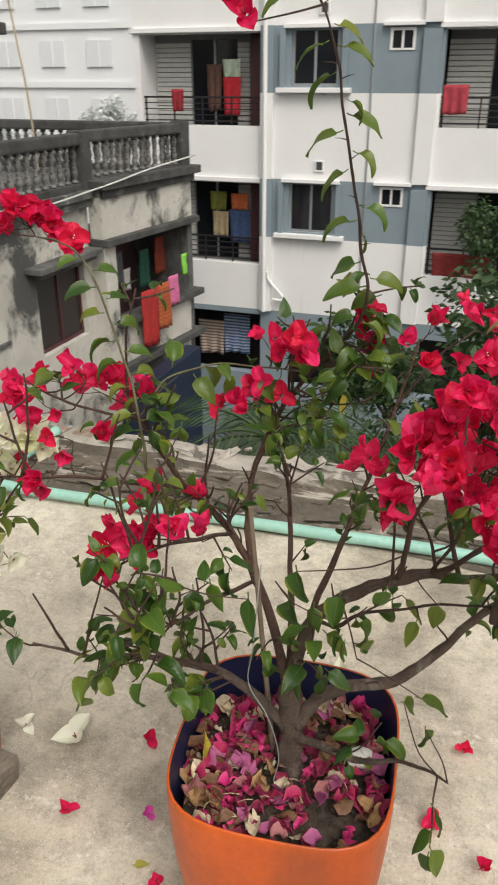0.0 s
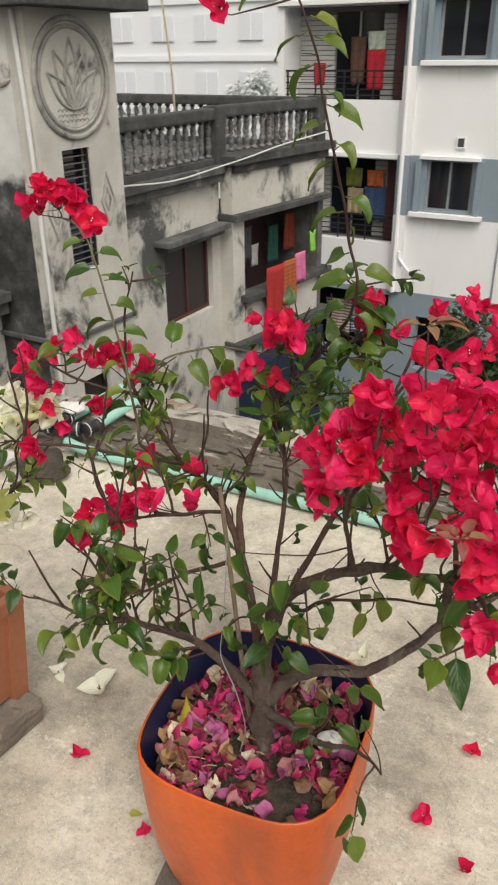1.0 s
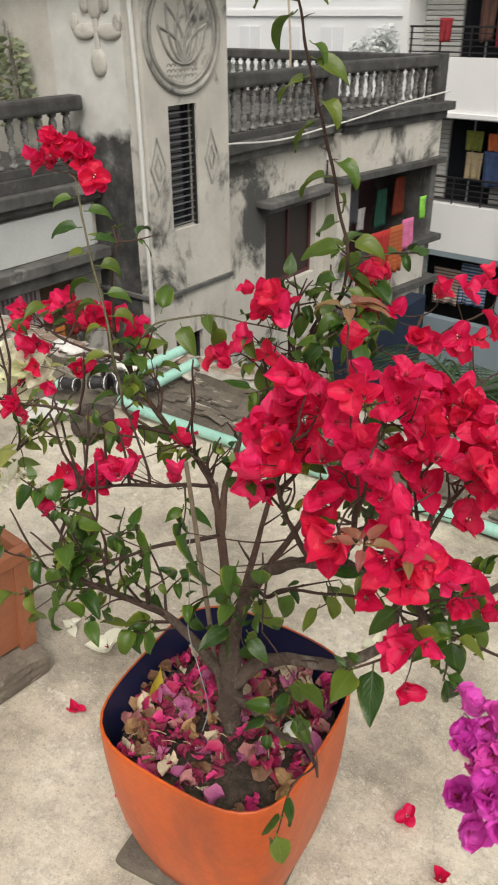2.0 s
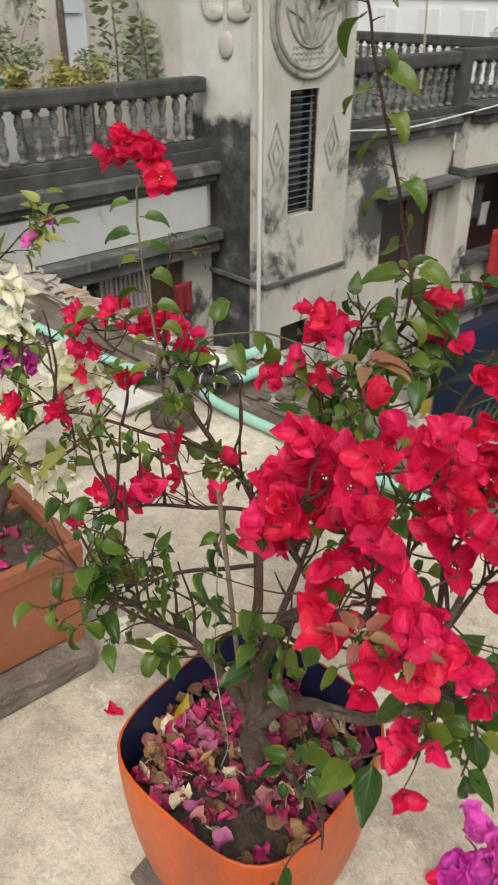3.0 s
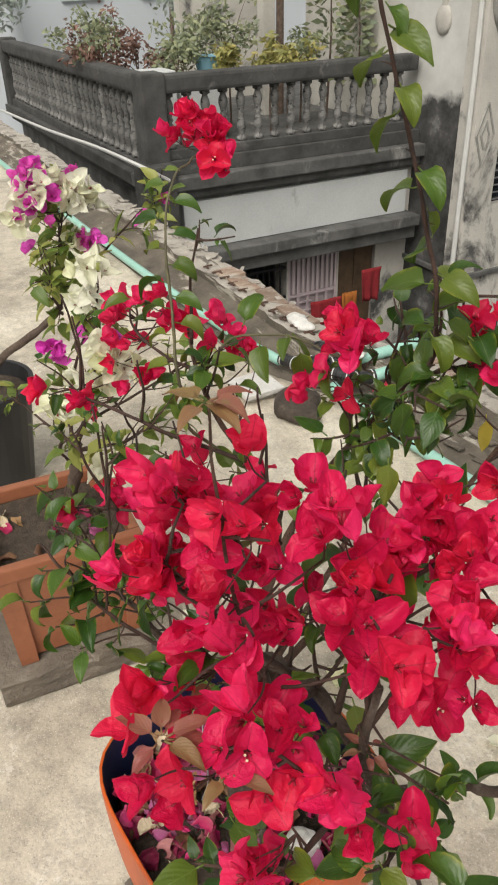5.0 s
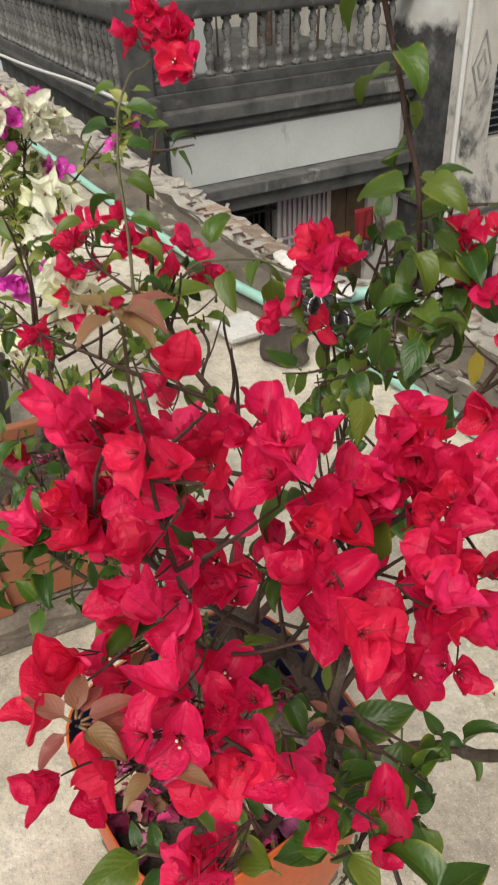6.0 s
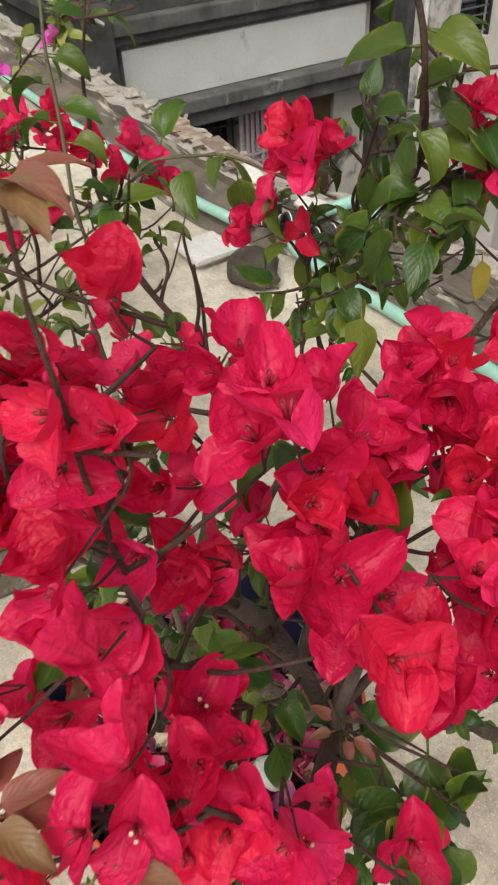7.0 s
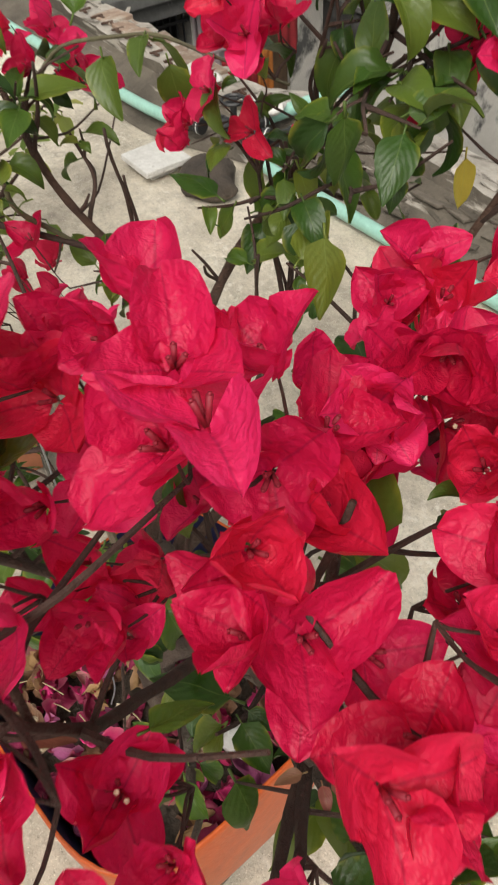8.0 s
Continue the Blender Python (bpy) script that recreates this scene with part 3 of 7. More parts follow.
for row in ((-13.5, -7.31, 3.72, 4.1, -0.56, -0.42), (-13.5, -7.31, 3.80, 4.1, -0.66, -0.561)):
    part("cornice", boxes(row, bevel=0.015), M_COPING, old)
part("kerb_step", boxes((-7.3, -6.86, 3.82, 7.28, -0.42, -0.27), bevel=0.01), M_COPING, old)
part("hood", boxes((-6.95, -6.60, 4.2, 7.2, -1.36, -1.23), (-6.95, -6.68, 4.3, 7.2, -1.53, -1.361), bevel=0.015), M_OLDDARK, old, "dark concrete hood over the openings")
part("roof_slab", boxes((-13.5, -7.31, 4.11, 16.0, -0.56, -0.28)), M_OLDDARK, old)
part("corner_pier", boxes((-7.12, -6.69, 3.69, 4.02, -1.18, -0.272), bevel=0.02), M_COPING, old, "blackened corner pier under the post")
balustrade((-7.0, 3.9), (-7.0, 7.22), -0.27, 0.55, (True, False))
balustrade((-7.15, 3.9), (-13.4, 3.9), -0.42, 0.55, (False, True))
# dark board behind the openings, coloured as interior shade
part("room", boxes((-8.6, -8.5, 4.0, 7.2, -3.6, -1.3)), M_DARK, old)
gate = part("gate", boxes((-6.99, -6.96, 5.50, 5.53, -3.4, -1.55), (-6.99, -6.96, 6.19, 6.22, -3.4, -1.55), (-6.99, -6.96, 5.531, 6.189, -2.12, -2.09)), M_GATE, old, "pale pink folding metal gate")
for i in range(9):
    part("gate_bar", boxes((-6.985, -6.965, 5.57 + 0.07 * i, 5.605 + 0.07 * i, -3.4 if i % 2 else -2.08, -1.56)), M_GATE, gate)
for i in range(6):
    part("gate_bar", boxes((-6.982, -6.968, 5.53, 5.86 + 0.05 * i, -2.22 - 0.12 * i, -2.195 - 0.12 * i)), M_GATE, gate)
part("gate_panel", boxes((-7.03, -7.0, 5.50, 6.22, -3.4, -1.55)), plain("pink grey sheet", (0.36, 0.31, 0.32), 0.6), gate)
part("door", boxes((-7.05, -7.0, 6.25, 6.50, -3.4, -1.56), (-7.05, -7.0, 6.51, 6.79, -3.4, -1.56), bevel=0.006), M_WOOD, old, "brown wooden double door")
win = part("window_grille", boxes((-7.0, -6.97, 4.72, 5.48, -2.1, -2.07), (-7.0, -6.97, 4.72, 5.48, -1.72, -1.69)), M_IRON, old)
for i in range(9):
    part("bar", boxes((-6.992, -6.976, 4.76 + 0.08 * i, 4.775 + 0.08 * i, -2.9, -1.55)), M_IRON, win)
part("wall", boxes((-11.0, -10.8, 5.9, 7.3, -0.28, 3.4)), M_OLD, old)

# stair tower with relief
part("tower_wall", wall_cells(bmesh.new(), "y", -5.9, -0.28, 7.28, 8.78, -9.59, 1.92, [(7.66, 8.16, -1.03, 0.44), (7.59, 8.14, -2.93, -2.49)]), M_OLD, old)
part("tower_wall", boxes((-7.42, -6.181, 7.28, 7.5, -9.59, 1.92)), M_DAMP, old, "stair tower side, blackened by damp below")
part("tower_wall", boxes((-7.42, -6.181, 8.5, 8.78, -9.59, 1.92)), M_OLD, old)
part("tower_wall", boxes((-9.6, -7.421, 7.31, 8.78, -0.28, 3.6)), M_OLD, old)
part("tower_roof", boxes((-9.7, -5.55, 7.0, 9.1, 1.921, 2.05), (-9.6, -5.62, 7.06, 9.04, 2.051, 2.2), bevel=0.015), M_COPING, old, "blackened projecting roof slab")
part("ledge", boxes((-7.5, -5.86, 7.24, 8.80, -1.88, -1.82), bevel=0.008), M_OLDDARK, old)
# dark sheet painted as the shade inside the tower
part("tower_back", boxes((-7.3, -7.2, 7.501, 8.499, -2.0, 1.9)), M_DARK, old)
M_SHUTTER = plain("dark brown shutter", (0.035, 0.027, 0.024), 0.5)
low = part("low_window", boxes((-6.02, -5.97, 7.59, 7.63, -2.93, -2.49), (-6.02, -5.97, 8.10, 8.14, -2.93, -2.49), (-6.02, -5.97, 7.631, 8.099, -2.53, -2.49)), M_IRON, old, "small dark window low in the stair tower")
part("pane", boxes((-6.06, -6.04, 7.59, 8.14, -2.93, -2.49)), M_SHUTTER, low)
M_SLITBAR = plain("dull grey iron bar", (0.13, 0.13, 0.135), 0.6)
tw = part("tower_window", boxes((-5.98, -5.93, 7.66, 7.69, -1.03, 0.44), (-5.98, -5.93, 8.13, 8.16, -1.03, 0.44)), M_IRON, old, "slit window with iron bars")
for i in range(17):
    part("bar", boxes((-5.965, -5.95, 7.69, 8.13, -0.985 + 0.083 * i, -0.972 + 0.083 * i)), M_SLITBAR, tw)
part("pane", boxes((-6.06, -6.04, 7.66, 8.16, -1.03, 0.44)), M_GLASS, tw)
M_RELIEF = aged("stained relief plaster", (0.44, 0.43, 0.395), (0.24, 0.235, 0.218), 5.0, stain=(0.07, 0.07, 0.065), cover=(0.58, 0.72), stain_scale=4.0, bump=0.5)
relief = part("relief", lathe(bmesh.new(), [(0.52, -0.02), (0.52, 0.012), (0.02, 0.012)], 48, pose(-5.9, 7.96, 1.2, 0, 90, 0)), M_OLD, old, "round plaster relief of a lotus flower")
for r0, r1, h in ((0.60, 0.665, 0.045), (0.525, 0.575, 0.03)):
    part("ring", lathe(bmesh.new(), [(r0, -0.02), (r0, h * 0.6), (r0 + 0.02, h), (r1 - 0.02, h), (r1, h * 0.6), (r1, -0.02)], 48, pose(-5.9, 7.96, 1.2, 0, 90, 0)), M_RELIEF, relief, "stained raised ring")


def petal_line(bm, cy, cz, w, h, tilt, r=0.014):
    """The raised outline of one pointed petal."""
    for s in (-1, 1):
        pts = []
        for k in range(9):
            u = k / 8
            y, z = s * w * math.sin(math.pi * u ** 0.8), h * u
            a = math.radians(tilt)
            pts.append(Vector((-5.885, cy + y * math.cos(a) + z * math.sin(a), cz - y * math.sin(a) + z * math.cos(a))))
        tube(bm, pts, r, r * 0.8, 6)


for w, h, tilt in ((0.13, 0.75, 0), (0.11, 0.68, 24), (0.11, 0.68, -24), (0.10, 0.58, 46), (0.10, 0.58, -46)):
    bm = bmesh.new()
    petal_line(bm, 7.96, 0.88, w, h, tilt, 0.022)
    part("petal", bm, M_RELIEF, relief)
for r in range(3):
    for i in range(7):
        bm = bmesh.new()
        pts = [Vector((-5.888, 7.70 + 0.075 * i + 0.035 * math.cos(a), 0.74 + 0.06 * r + 0.03 * math.sin(a))) for a in (math.pi * k / 6 for k in range(7))]
        part("scale", tube(bm, pts, 0.008, 0.008, 5), M_RELIEF, relief)
for y in (7.43, 8.42):  # lozenges beside the window
    for k, s in enumerate((1.0, 0.45)):
        pts = [Vector((-5.895, y, -0.22 + 0.34 * s)), Vector((-5.895, y + 0.13 * s, -0.22)), Vector((-5.895, y, -0.22 - 0.34 * s)), Vector((-5.895, y - 0.13 * s, -0.22)), Vector((-5.895, y, -0.22 + 0.34 * s))]
        bm = bmesh.new()
        for p, q in zip(pts, pts[1:]):
            tube(bm, [p, (p + q) / 2, q], 0.014, 0.014, 5)
        part("lozenge", bm, M_RELIEF, old)
trefoil = part("trefoil", boxes((-6.63, -6.55, 7.25, 7.285, 0.98, 1.42), bevel=0.02), M_OLD, old, "raised plaster trefoil")
for cx, cz, rx, rz in ((-6.59, 0.90, 0.125, 0.15), (-6.80, 1.22, 0.19, 0.085), (-6.38, 1.22, 0.19, 0.085), (-6.95, 1.31, 0.06, 0.10), (-6.23, 1.31, 0.06, 0.10), (-6.59, 1.50, 0.11, 0.16), (-6.75, 1.50, 0.07, 0.09), (-6.43, 1.50, 0.07, 0.09)):
    bm = lathe(bmesh.new(), [(1.0, -0.01), (1.0, 0.02), (0.86, 0.038), (0.4, 0.042)], 22, pose(cx, 7.28, cz, 90, 0, 0) @ Matrix.Diagonal((rx, rz, 1, 1)))
    part("lobe", bm, M_OLD, trefoil, smooth=True)
part("downpipe", tube(bmesh.new(), spline([(-6.02, 7.245, 1.9), (-5.97, 7.24, 0.6), (-5.97, 7.24, -1.2), (-5.97, 7.24, -4.0), (-5.97, 7.24, -9.5)]), 0.03, 0.03, 8), M_CABLE, old, "thin pale downpipe")

# far wing: balustraded roof, hooded window, balcony block
part("wall", wall_cells(bmesh.new(), "y", -6.2, -0.3, 8.781, 11.66, -9.59, -0.30, [(10.0, 11.4, -2.5, -1.15)]), M_OLD, old)
for row in ((-6.5, -6.02, 8.79, 11.62, -0.29, -0.15), (-6.5, -6.08, 8.79, 11.62, -0.42, -0.291)):
    part("cornice", boxes(row, bevel=0.015), M_OLDDARK, old)
part("hood", boxes((-6.2, -5.90, 9.75, 11.55, -1.15, -1.06), (-6.2, -6.0, 9.85, 11.50, -1.24, -1.151), bevel=0.012), M_OLDDARK, old, "dark concrete hood over the window")
ow = part("window", boxes((-6.36, -6.30, 10.0, 11.5, -2.5, -2.44), (-6.36, -6.30, 10.0, 10.06, -2.44, -1.15), (-6.36, -6.30, 11.34, 11.4, -2.44, -1.15), (-6.36, -6.30, 10.72, 10.78, -2.44, -1.15)), M_MAROON, old, "brown framed two-leaf window")
part("pane", boxes((-6.35, -6.33, 10.06, 10.72, -2.44, -1.15)), M_SHUTTER, ow)
part("pane", boxes((-6.35, -6.33, 10.78, 11.34, -2.44, -1.15)), M_SHUTTER, ow)
A2, B2 = Vector((-5.92, 11.62, 0)), Vector((-5.55, 14.45, 0))
turn2 = Matrix.Translation(A2) @ pose(0, 0, 0, 0, 0, math.degrees(math.atan2(B2.y - A2.y, B2.x - A2.x)))
L2 = (B2 - A2).length


def block2(name, material, *rows, bevel=0.0, label=""):
    bm = boxes(*rows, bevel=bevel)
    bmesh.ops.transform(bm, matrix=turn2, verts=bm.verts)
    return part(name, bm, material, old, label)


block2("wall", M_OLD, (0, L2, 0.0, 0.25, -0.95, -0.16))
block2("cornice", M_COPING, (-0.1, L2 + 0.15, -0.16, 0.6, -0.159, -0.02), bevel=0.015)
block2("cornice", M_COPING, (0, L2 + 0.06, -0.06, 0.6, -0.30, -0.16), bevel=0.015)
block2("ledge", M_COPING, (-0.05, L2 + 0.08, -0.14, 0.3, -1.06, -0.95), bevel=0.012)
block2("pilaster", M_OLD, (0, 0.32, 0.0, 0.3, -9.59, -1.061))
block2("pilaster", M_OLDDARK, (L2 - 0.16, L2, 0.0, 1.6, -9.59, -1.061))
block2("balcony_wall", M_OLD, (0.321, L2 - 0.161, -0.02, 0.14, -3.2, -2.5))
block2("balcony_coping", M_COPING, (0.2, L2 + 0.16, -0.16, 0.2, -2.499, -2.38), (-0.05, L2 + 0.16, -0.18, 0.2, -3.32, -3.201), bevel=0.012)
block2("wall", M_OLD, (0.321, L2 - 0.161, 0.0, 0.25, -9.59, -3.321))
# maroon back wall with the recess shade put into its colour
block2("balcony_back", plain("shade-dimmed maroon wall", (0.10, 0.05, 0.055), 0.8), (0.2, L2, 1.3, 1.4, -3.3, -1.0))
block2("balcony_floor", M_OLDDARK, (0.2, L2, 0.26, 1.3, -3.4, -3.2))
block2("roof_slab", M_OLDDARK, (0, L2, 0.61, 2.2, -0.5, -0.16))
balustrade((-6.2, 8.85), (-6.2, 11.58), -0.15, 0.69, (False, True))
balustrade((-6.2, 11.58), (-5.72, 14.4), -0.10, 0.72, (False, True))
balustrade((-5.9, 14.5), (-13.4, 14.5), -0.16, 0.72, (False, True))
part("sagging_cable", tube(bmesh.new(), spline([(-5.95, 8.8, -0.12), (-5.93, 10.0, -0.20), (-5.86, 11.2, -0.13), (-5.70, 11.8, -0.05), (-5.58, 12.8, 0.06), (-5.38, 14.3, 0.17)]), 0.013, 0.013, 6), M_CABLE, old, "white cable slung along the roof edge")
part("sagging_cable", tube(bmesh.new(), spline([(-13.4, 3.62, -0.50), (-10.3, 3.60, -0.38), (-8.1, 3.60, -0.26), (-6.66, 3.60, -0.22), (-6.62, 3.9, -0.40)]), 0.02, 0.02, 6), M_CABLE, old)
BAMBOO = [(-8.75, 14.2, -0.2), (-8.80, 14.2, 1.2), (-9.05, 14.2, 3.2), (-9.2, 14.2, 4.2)]
part("bamboo_pole", tube(bmesh.new(), spline(BAMBOO), 0.022, 0.016, 8), plain("bamboo", (0.42, 0.34, 0.24), 0.7), old, "tall bamboo pole")


# ---- laundry ----
def cloth(kind, label, colour, p, width, height, grid=True, turn=0.0, waves=2.5, stripes=None):
    """A hanging cloth with folds: p is the middle of its upper hem."""
    k = Nodes(kind)
    c = k.ramp(k.noise(9, 5), (0.3, tuple(v * 0.6 for v in colour)), (0.7, colour))
    if stripes:
        w = k.n.new("ShaderNodeTexWave")
        w.inputs["Scale"].default_value = 4.0
        w.bands_direction = "Z"
        k.l.new(k.coord.outputs["Object"], w.inputs["Vector"])
        c = k.mix(k.ramp(w.outputs["Fac"], (0.45, 0.0), (0.5, 1.0)), c, stripes)
    m = k.done(c, 0.9, k.bump(k.noise(300, 2), 0.2, 0.001))
    bm, nu, nv = bmesh.new(), 14, 8
    seed = random.uniform(0, 50)
    rows = []
    for sgn in (1, -1):
        sheet = []
        for j in range(nv + 1):
            v = j / nv
            sheet.append([bm.verts.new(((i / nu - 0.5) * width * (1 - 0.06 * v), 0.004 * sgn + 0.035 * v * math.sin(waves * 2 * math.pi * i / nu + seed) + 0.02 * noise.noise(Vector((i * 0.5, v * 2, seed))), -height * v * (1 + 0.05 * noise.noise(Vector((i * 0.4, seed, 0)))))) for i in range(nu + 1)])
        for j in range(nv):
            for i in range(nu):
                q = (sheet[j][i], sheet[j][i + 1], sheet[j + 1][i + 1], sheet[j + 1][i])
                bm.faces.new(q[::-1] if sgn > 0 else q)
        rows.append(sheet)
    rim = lambda s: s[0] + [r[-1] for r in s[1:]] + s[-1][-2::-1] + [r[0] for r in s[-2:0:-1]]
    a, b = rim(rows[0]), rim(rows[1])
    for i in range(len(a)):
        j = (i + 1) % len(a)
        bm.faces.new((a[i], a[j], b[j], b[i]))
    ob = new(kind, mesh_from(kind, bm, m, True))
    ob.matrix_basis = (GRID if grid else Matrix()) @ pose(*p, 0, 0, turn)
    return tagged(ob, label, "laundry", "washing on the balconies")


cloth("red_cloth", "red cloth hanging beside the old house's brown door", (0.24, 0.012, 0.018), (-6.62, 6.52, -1.80), 0.30, 0.42, turn=90)
cloth("orange_cloth", "orange cloth hanging before the old house's brown door", (0.34, 0.11, 0.015), (-6.62, 6.20, -2.05), 0.22, 0.75, turn=90)
cloth("red_cloth", "red cloth hanging over the gate of the old house", (0.26, 0.012, 0.018), (-6.62, 5.86, -2.08), 0.45, 0.35, turn=90)


def old_spot(u, out, z):
    return tuple(turn2 @ Vector((u, -out, z)))


T2 = math.degrees(math.atan2(B2.y - A2.y, B2.x - A2.x))
for name, label, col, u, z, w, h, st in (
    ("towel", "red towel hanging over the balcony wall of the old house", (0.40, 0.022, 0.02), 0.98, -1.97, 0.55, 1.05, None),
    ("sari_cloth", "orange patterned cloth hanging beside the red towel", (0.42, 0.12, 0.022), 1.44, -1.95, 0.4, 0.85, (0.30, 0.06, 0.03)),
    ("pink_cloth", "pink cloth hanging over the balcony wall", (0.62, 0.16, 0.33), 1.78, -1.88, 0.35, 0.55, None),
    ("lime_cloth", "lime green cloth pegged on the balcony", (0.25, 0.62, 0.08), 2.2, -1.55, 0.2, 0.4, None),
):
    cloth(name, label, col, old_spot(u, 0.2, z), w, h, turn=T2, stripes=st)
for name, label, col, u, z, w, h in (
    ("shirt", "white shirt drying in the shaded balcony", (0.6, 0.6, 0.62), 0.55, -1.85, 0.3, 0.3),
    ("shirt", "white shirt drying in the shaded balcony", (0.65, 0.62, 0.62), 1.35, -1.75, 0.25, 0.4),
    ("shirt", "dark blue shirt drying in the shaded balcony", (0.03, 0.045, 0.09), 0.6, -2.05, 0.4, 0.4),
    ("shawl", "dark green shawl drying in the shaded balcony", (0.02, 0.10, 0.07), 1.95, -1.5, 0.3, 0.7),
    ("shawl", "rust red shawl drying in the shaded balcony", (0.28, 0.05, 0.025), 2.5, -1.35, 0.3, 0.7),
    ("shawl", "grey shawl drying in the shaded balcony", (0.12, 0.12, 0.14), 1.0, -1.4, 0.5, 0.6),
):
    cloth(name, label, col, old_spot(u, -0.55, z), w, h, turn=T2)

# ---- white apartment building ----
# dark backing colour paints the shade lines between the clapboards
M_SIDINGBACK = plain("painted siding joint shade", (0.22, 0.22, 0.22), 0.7)
flats = thing("apartment_building", "white and blue-grey concrete apartment building with recessed balconies", "building", (-1.0, 17.4, -9.6), True)
Y = 17.4
# storey by storey: white strip, then blue-grey strip with the openings in it
for base in (-3.55, -0.55, 2.45, 5.45):
    top = base + 3.0
    left_low, left_high = base + 1.07, top - 0.12
    holes = [(-7.95, -5.1, left_low, left_high), (-1.33, 1.7, base + 1.1, left_high), (-4.45, -3.45, base + 1.87, top - 0.10), (-2.42, -1.92, base + 2.52, top - 0.08), (3.2, 4.6, base + 1.3, left_high)]
    bm = wall_cells(bmesh.new(), "x", Y, 0.25, -8.1, 7.0, base, base + 1.74, holes)
    wall_cells(bm, "x", Y, 0.25, -8.1, -5.1, base + 1.74, top, holes)
    wall_cells(bm, "x", Y, 0.25, -1.33, 7.0, base + 1.74, top, holes)
    part("wall", bm, M_WHITE, flats)
    part("wall", wall_cells(bmesh.new(), "x", Y, 0.25, -5.1, -1.33, base + 1.74, top, holes), M_BLUE, flats, "blue-grey painted wall strip")
    part("slab_edge", boxes((-8.15, -5.0, Y - 0.07, Y - 0.003, top - 0.10, top), (-1.45, 7.0, Y - 0.07, Y - 0.003, top - 0.10, top), (-4.6, -3.3, Y - 0.12, Y - 0.003, top - 0.06, top + 0.02), (-2.55, -1.75, Y - 0.12, Y - 0.003, top - 0.05, top + 0.02), bevel=0.01), M_WHITE, flats)
    part("pilaster", boxes((-5.1, -4.82, Y - 0.10, Y - 0.003, base + 1.74, top)), M_BLUE, flats)
    part("pilaster", boxes((-5.1, -4.82, Y - 0.10, Y - 0.003, base, base + 1.739)), M_WHITE, flats)
    part("pilaster", boxes((-1.75, -1.40, Y - 0.10, Y - 0.003, base + 1.74, top - 0.11)), M_BLUE, flats)
    part("pilaster", boxes((-1.75, -1.40, Y - 0.10, Y - 0.003, base, base + 1.739)), M_WHITE, flats)
    w = part("window", boxes((-4.45, -4.40, Y + 0.08, Y + 0.14, base + 1.87, top - 0.1), (-3.50, -3.45, Y + 0.08, Y + 0.14, base + 1.87, top - 0.1), (-3.98, -3.93, Y + 0.08, Y + 0.14, base + 1.87, top - 0.1), (-4.40, -3.50, Y + 0.08, Y + 0.14, base + 1.87, base + 1.92)), M_FRAME, flats, "sliding window with grey aluminium frame")
    part("pane", boxes((-4.40, -3.98, Y + 0.10, Y + 0.115, base + 1.92, top - 0.1)), M_GLASS, w)
    part("pane", boxes((-3.93, -3.50, Y + 0.10, Y + 0.115, base + 1.92, top - 0.1)), M_GLASS, w)
    part("window_sill", boxes((-4.75, -3.15, Y - 0.16, Y - 0.003, base + 1.74, base + 1.84), bevel=0.012), M_WHITE, w)
    for x in (-4.62, -3.30):
        part("window_fin", boxes((x - 0.06, x + 0.06, Y - 0.10, Y - 0.003, base + 1.841, top - 0.06)), M_BLUE, w)
    w = part("window", boxes((-2.42, -2.37, Y - 0.02, Y + 0.06, base + 2.52, top - 0.08), (-1.97, -1.92, Y - 0.02, Y + 0.06, base + 2.52, top - 0.08), (-2.19, -2.15, Y - 0.02, Y + 0.06, base + 2.52, top - 0.08), (-2.37, -1.97, Y - 0.02, Y + 0.06, base + 2.52, base + 2.56), (-2.37, -1.97, Y - 0.02, Y + 0.06, top - 0.13, top - 0.08)), M_WHITE, flats, "small white-framed toilet window")
    part("pane", boxes((-2.37, -1.97, Y + 0.02, Y + 0.03, base + 2.56, top - 0.13)), M_GLASS, w)
    if base > -3.0:
        v = part("vent", boxes((-3.87, -3.67, Y - 0.04, Y - 0.003, base + 0.18, base + 0.21), (-3.87, -3.67, Y - 0.04, Y - 0.003, base + 0.38, base + 0.41), (-3.87, -3.84, Y - 0.04, Y - 0.003, base + 0.211, base + 0.379), (-3.70, -3.67, Y - 0.04, Y - 0.003, base + 0.211, base + 0.379)), M_WHITE, flats)
        # dark panel painted as the shade in the vent hole
        part("vent_opening", boxes((-3.839, -3.701, Y - 0.02, Y - 0.004, base + 0.211, base + 0.379)), M_DARK, v)
    # balconies
    for x0, x1, zs in ((-7.95, -5.1, left_low), (-1.33, 1.7, base + 1.1), (3.2, 4.6, base + 1.3)):
        # floor of the recess takes the painted interior shade
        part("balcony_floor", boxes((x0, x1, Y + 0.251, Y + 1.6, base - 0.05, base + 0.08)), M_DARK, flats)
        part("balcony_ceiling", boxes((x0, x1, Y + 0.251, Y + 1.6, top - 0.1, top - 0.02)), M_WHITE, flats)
        bw = part("balcony_back", wall_cells(bmesh.new(), "x", Y + 0.85, 0.1, x0, x1, base + 0.08, top - 0.1, [(x0 + 0.9, x0 + 2.0, base + 1.0, top - 0.2)]), M_SIDINGBACK, flats, "clapboard balcony wall, joint shade painted as dark grey backing")
        part("pane", boxes((x0 + 0.9, x0 + 1.43, Y + 0.88, Y + 0.91, base + 1.0, top - 0.2)), M_GLASS, bw)
        part("pane", boxes((x0 + 1.47, x0 + 2.0, Y + 0.88, Y + 0.91, base + 1.0, top - 0.2)), M_GLASS, bw)
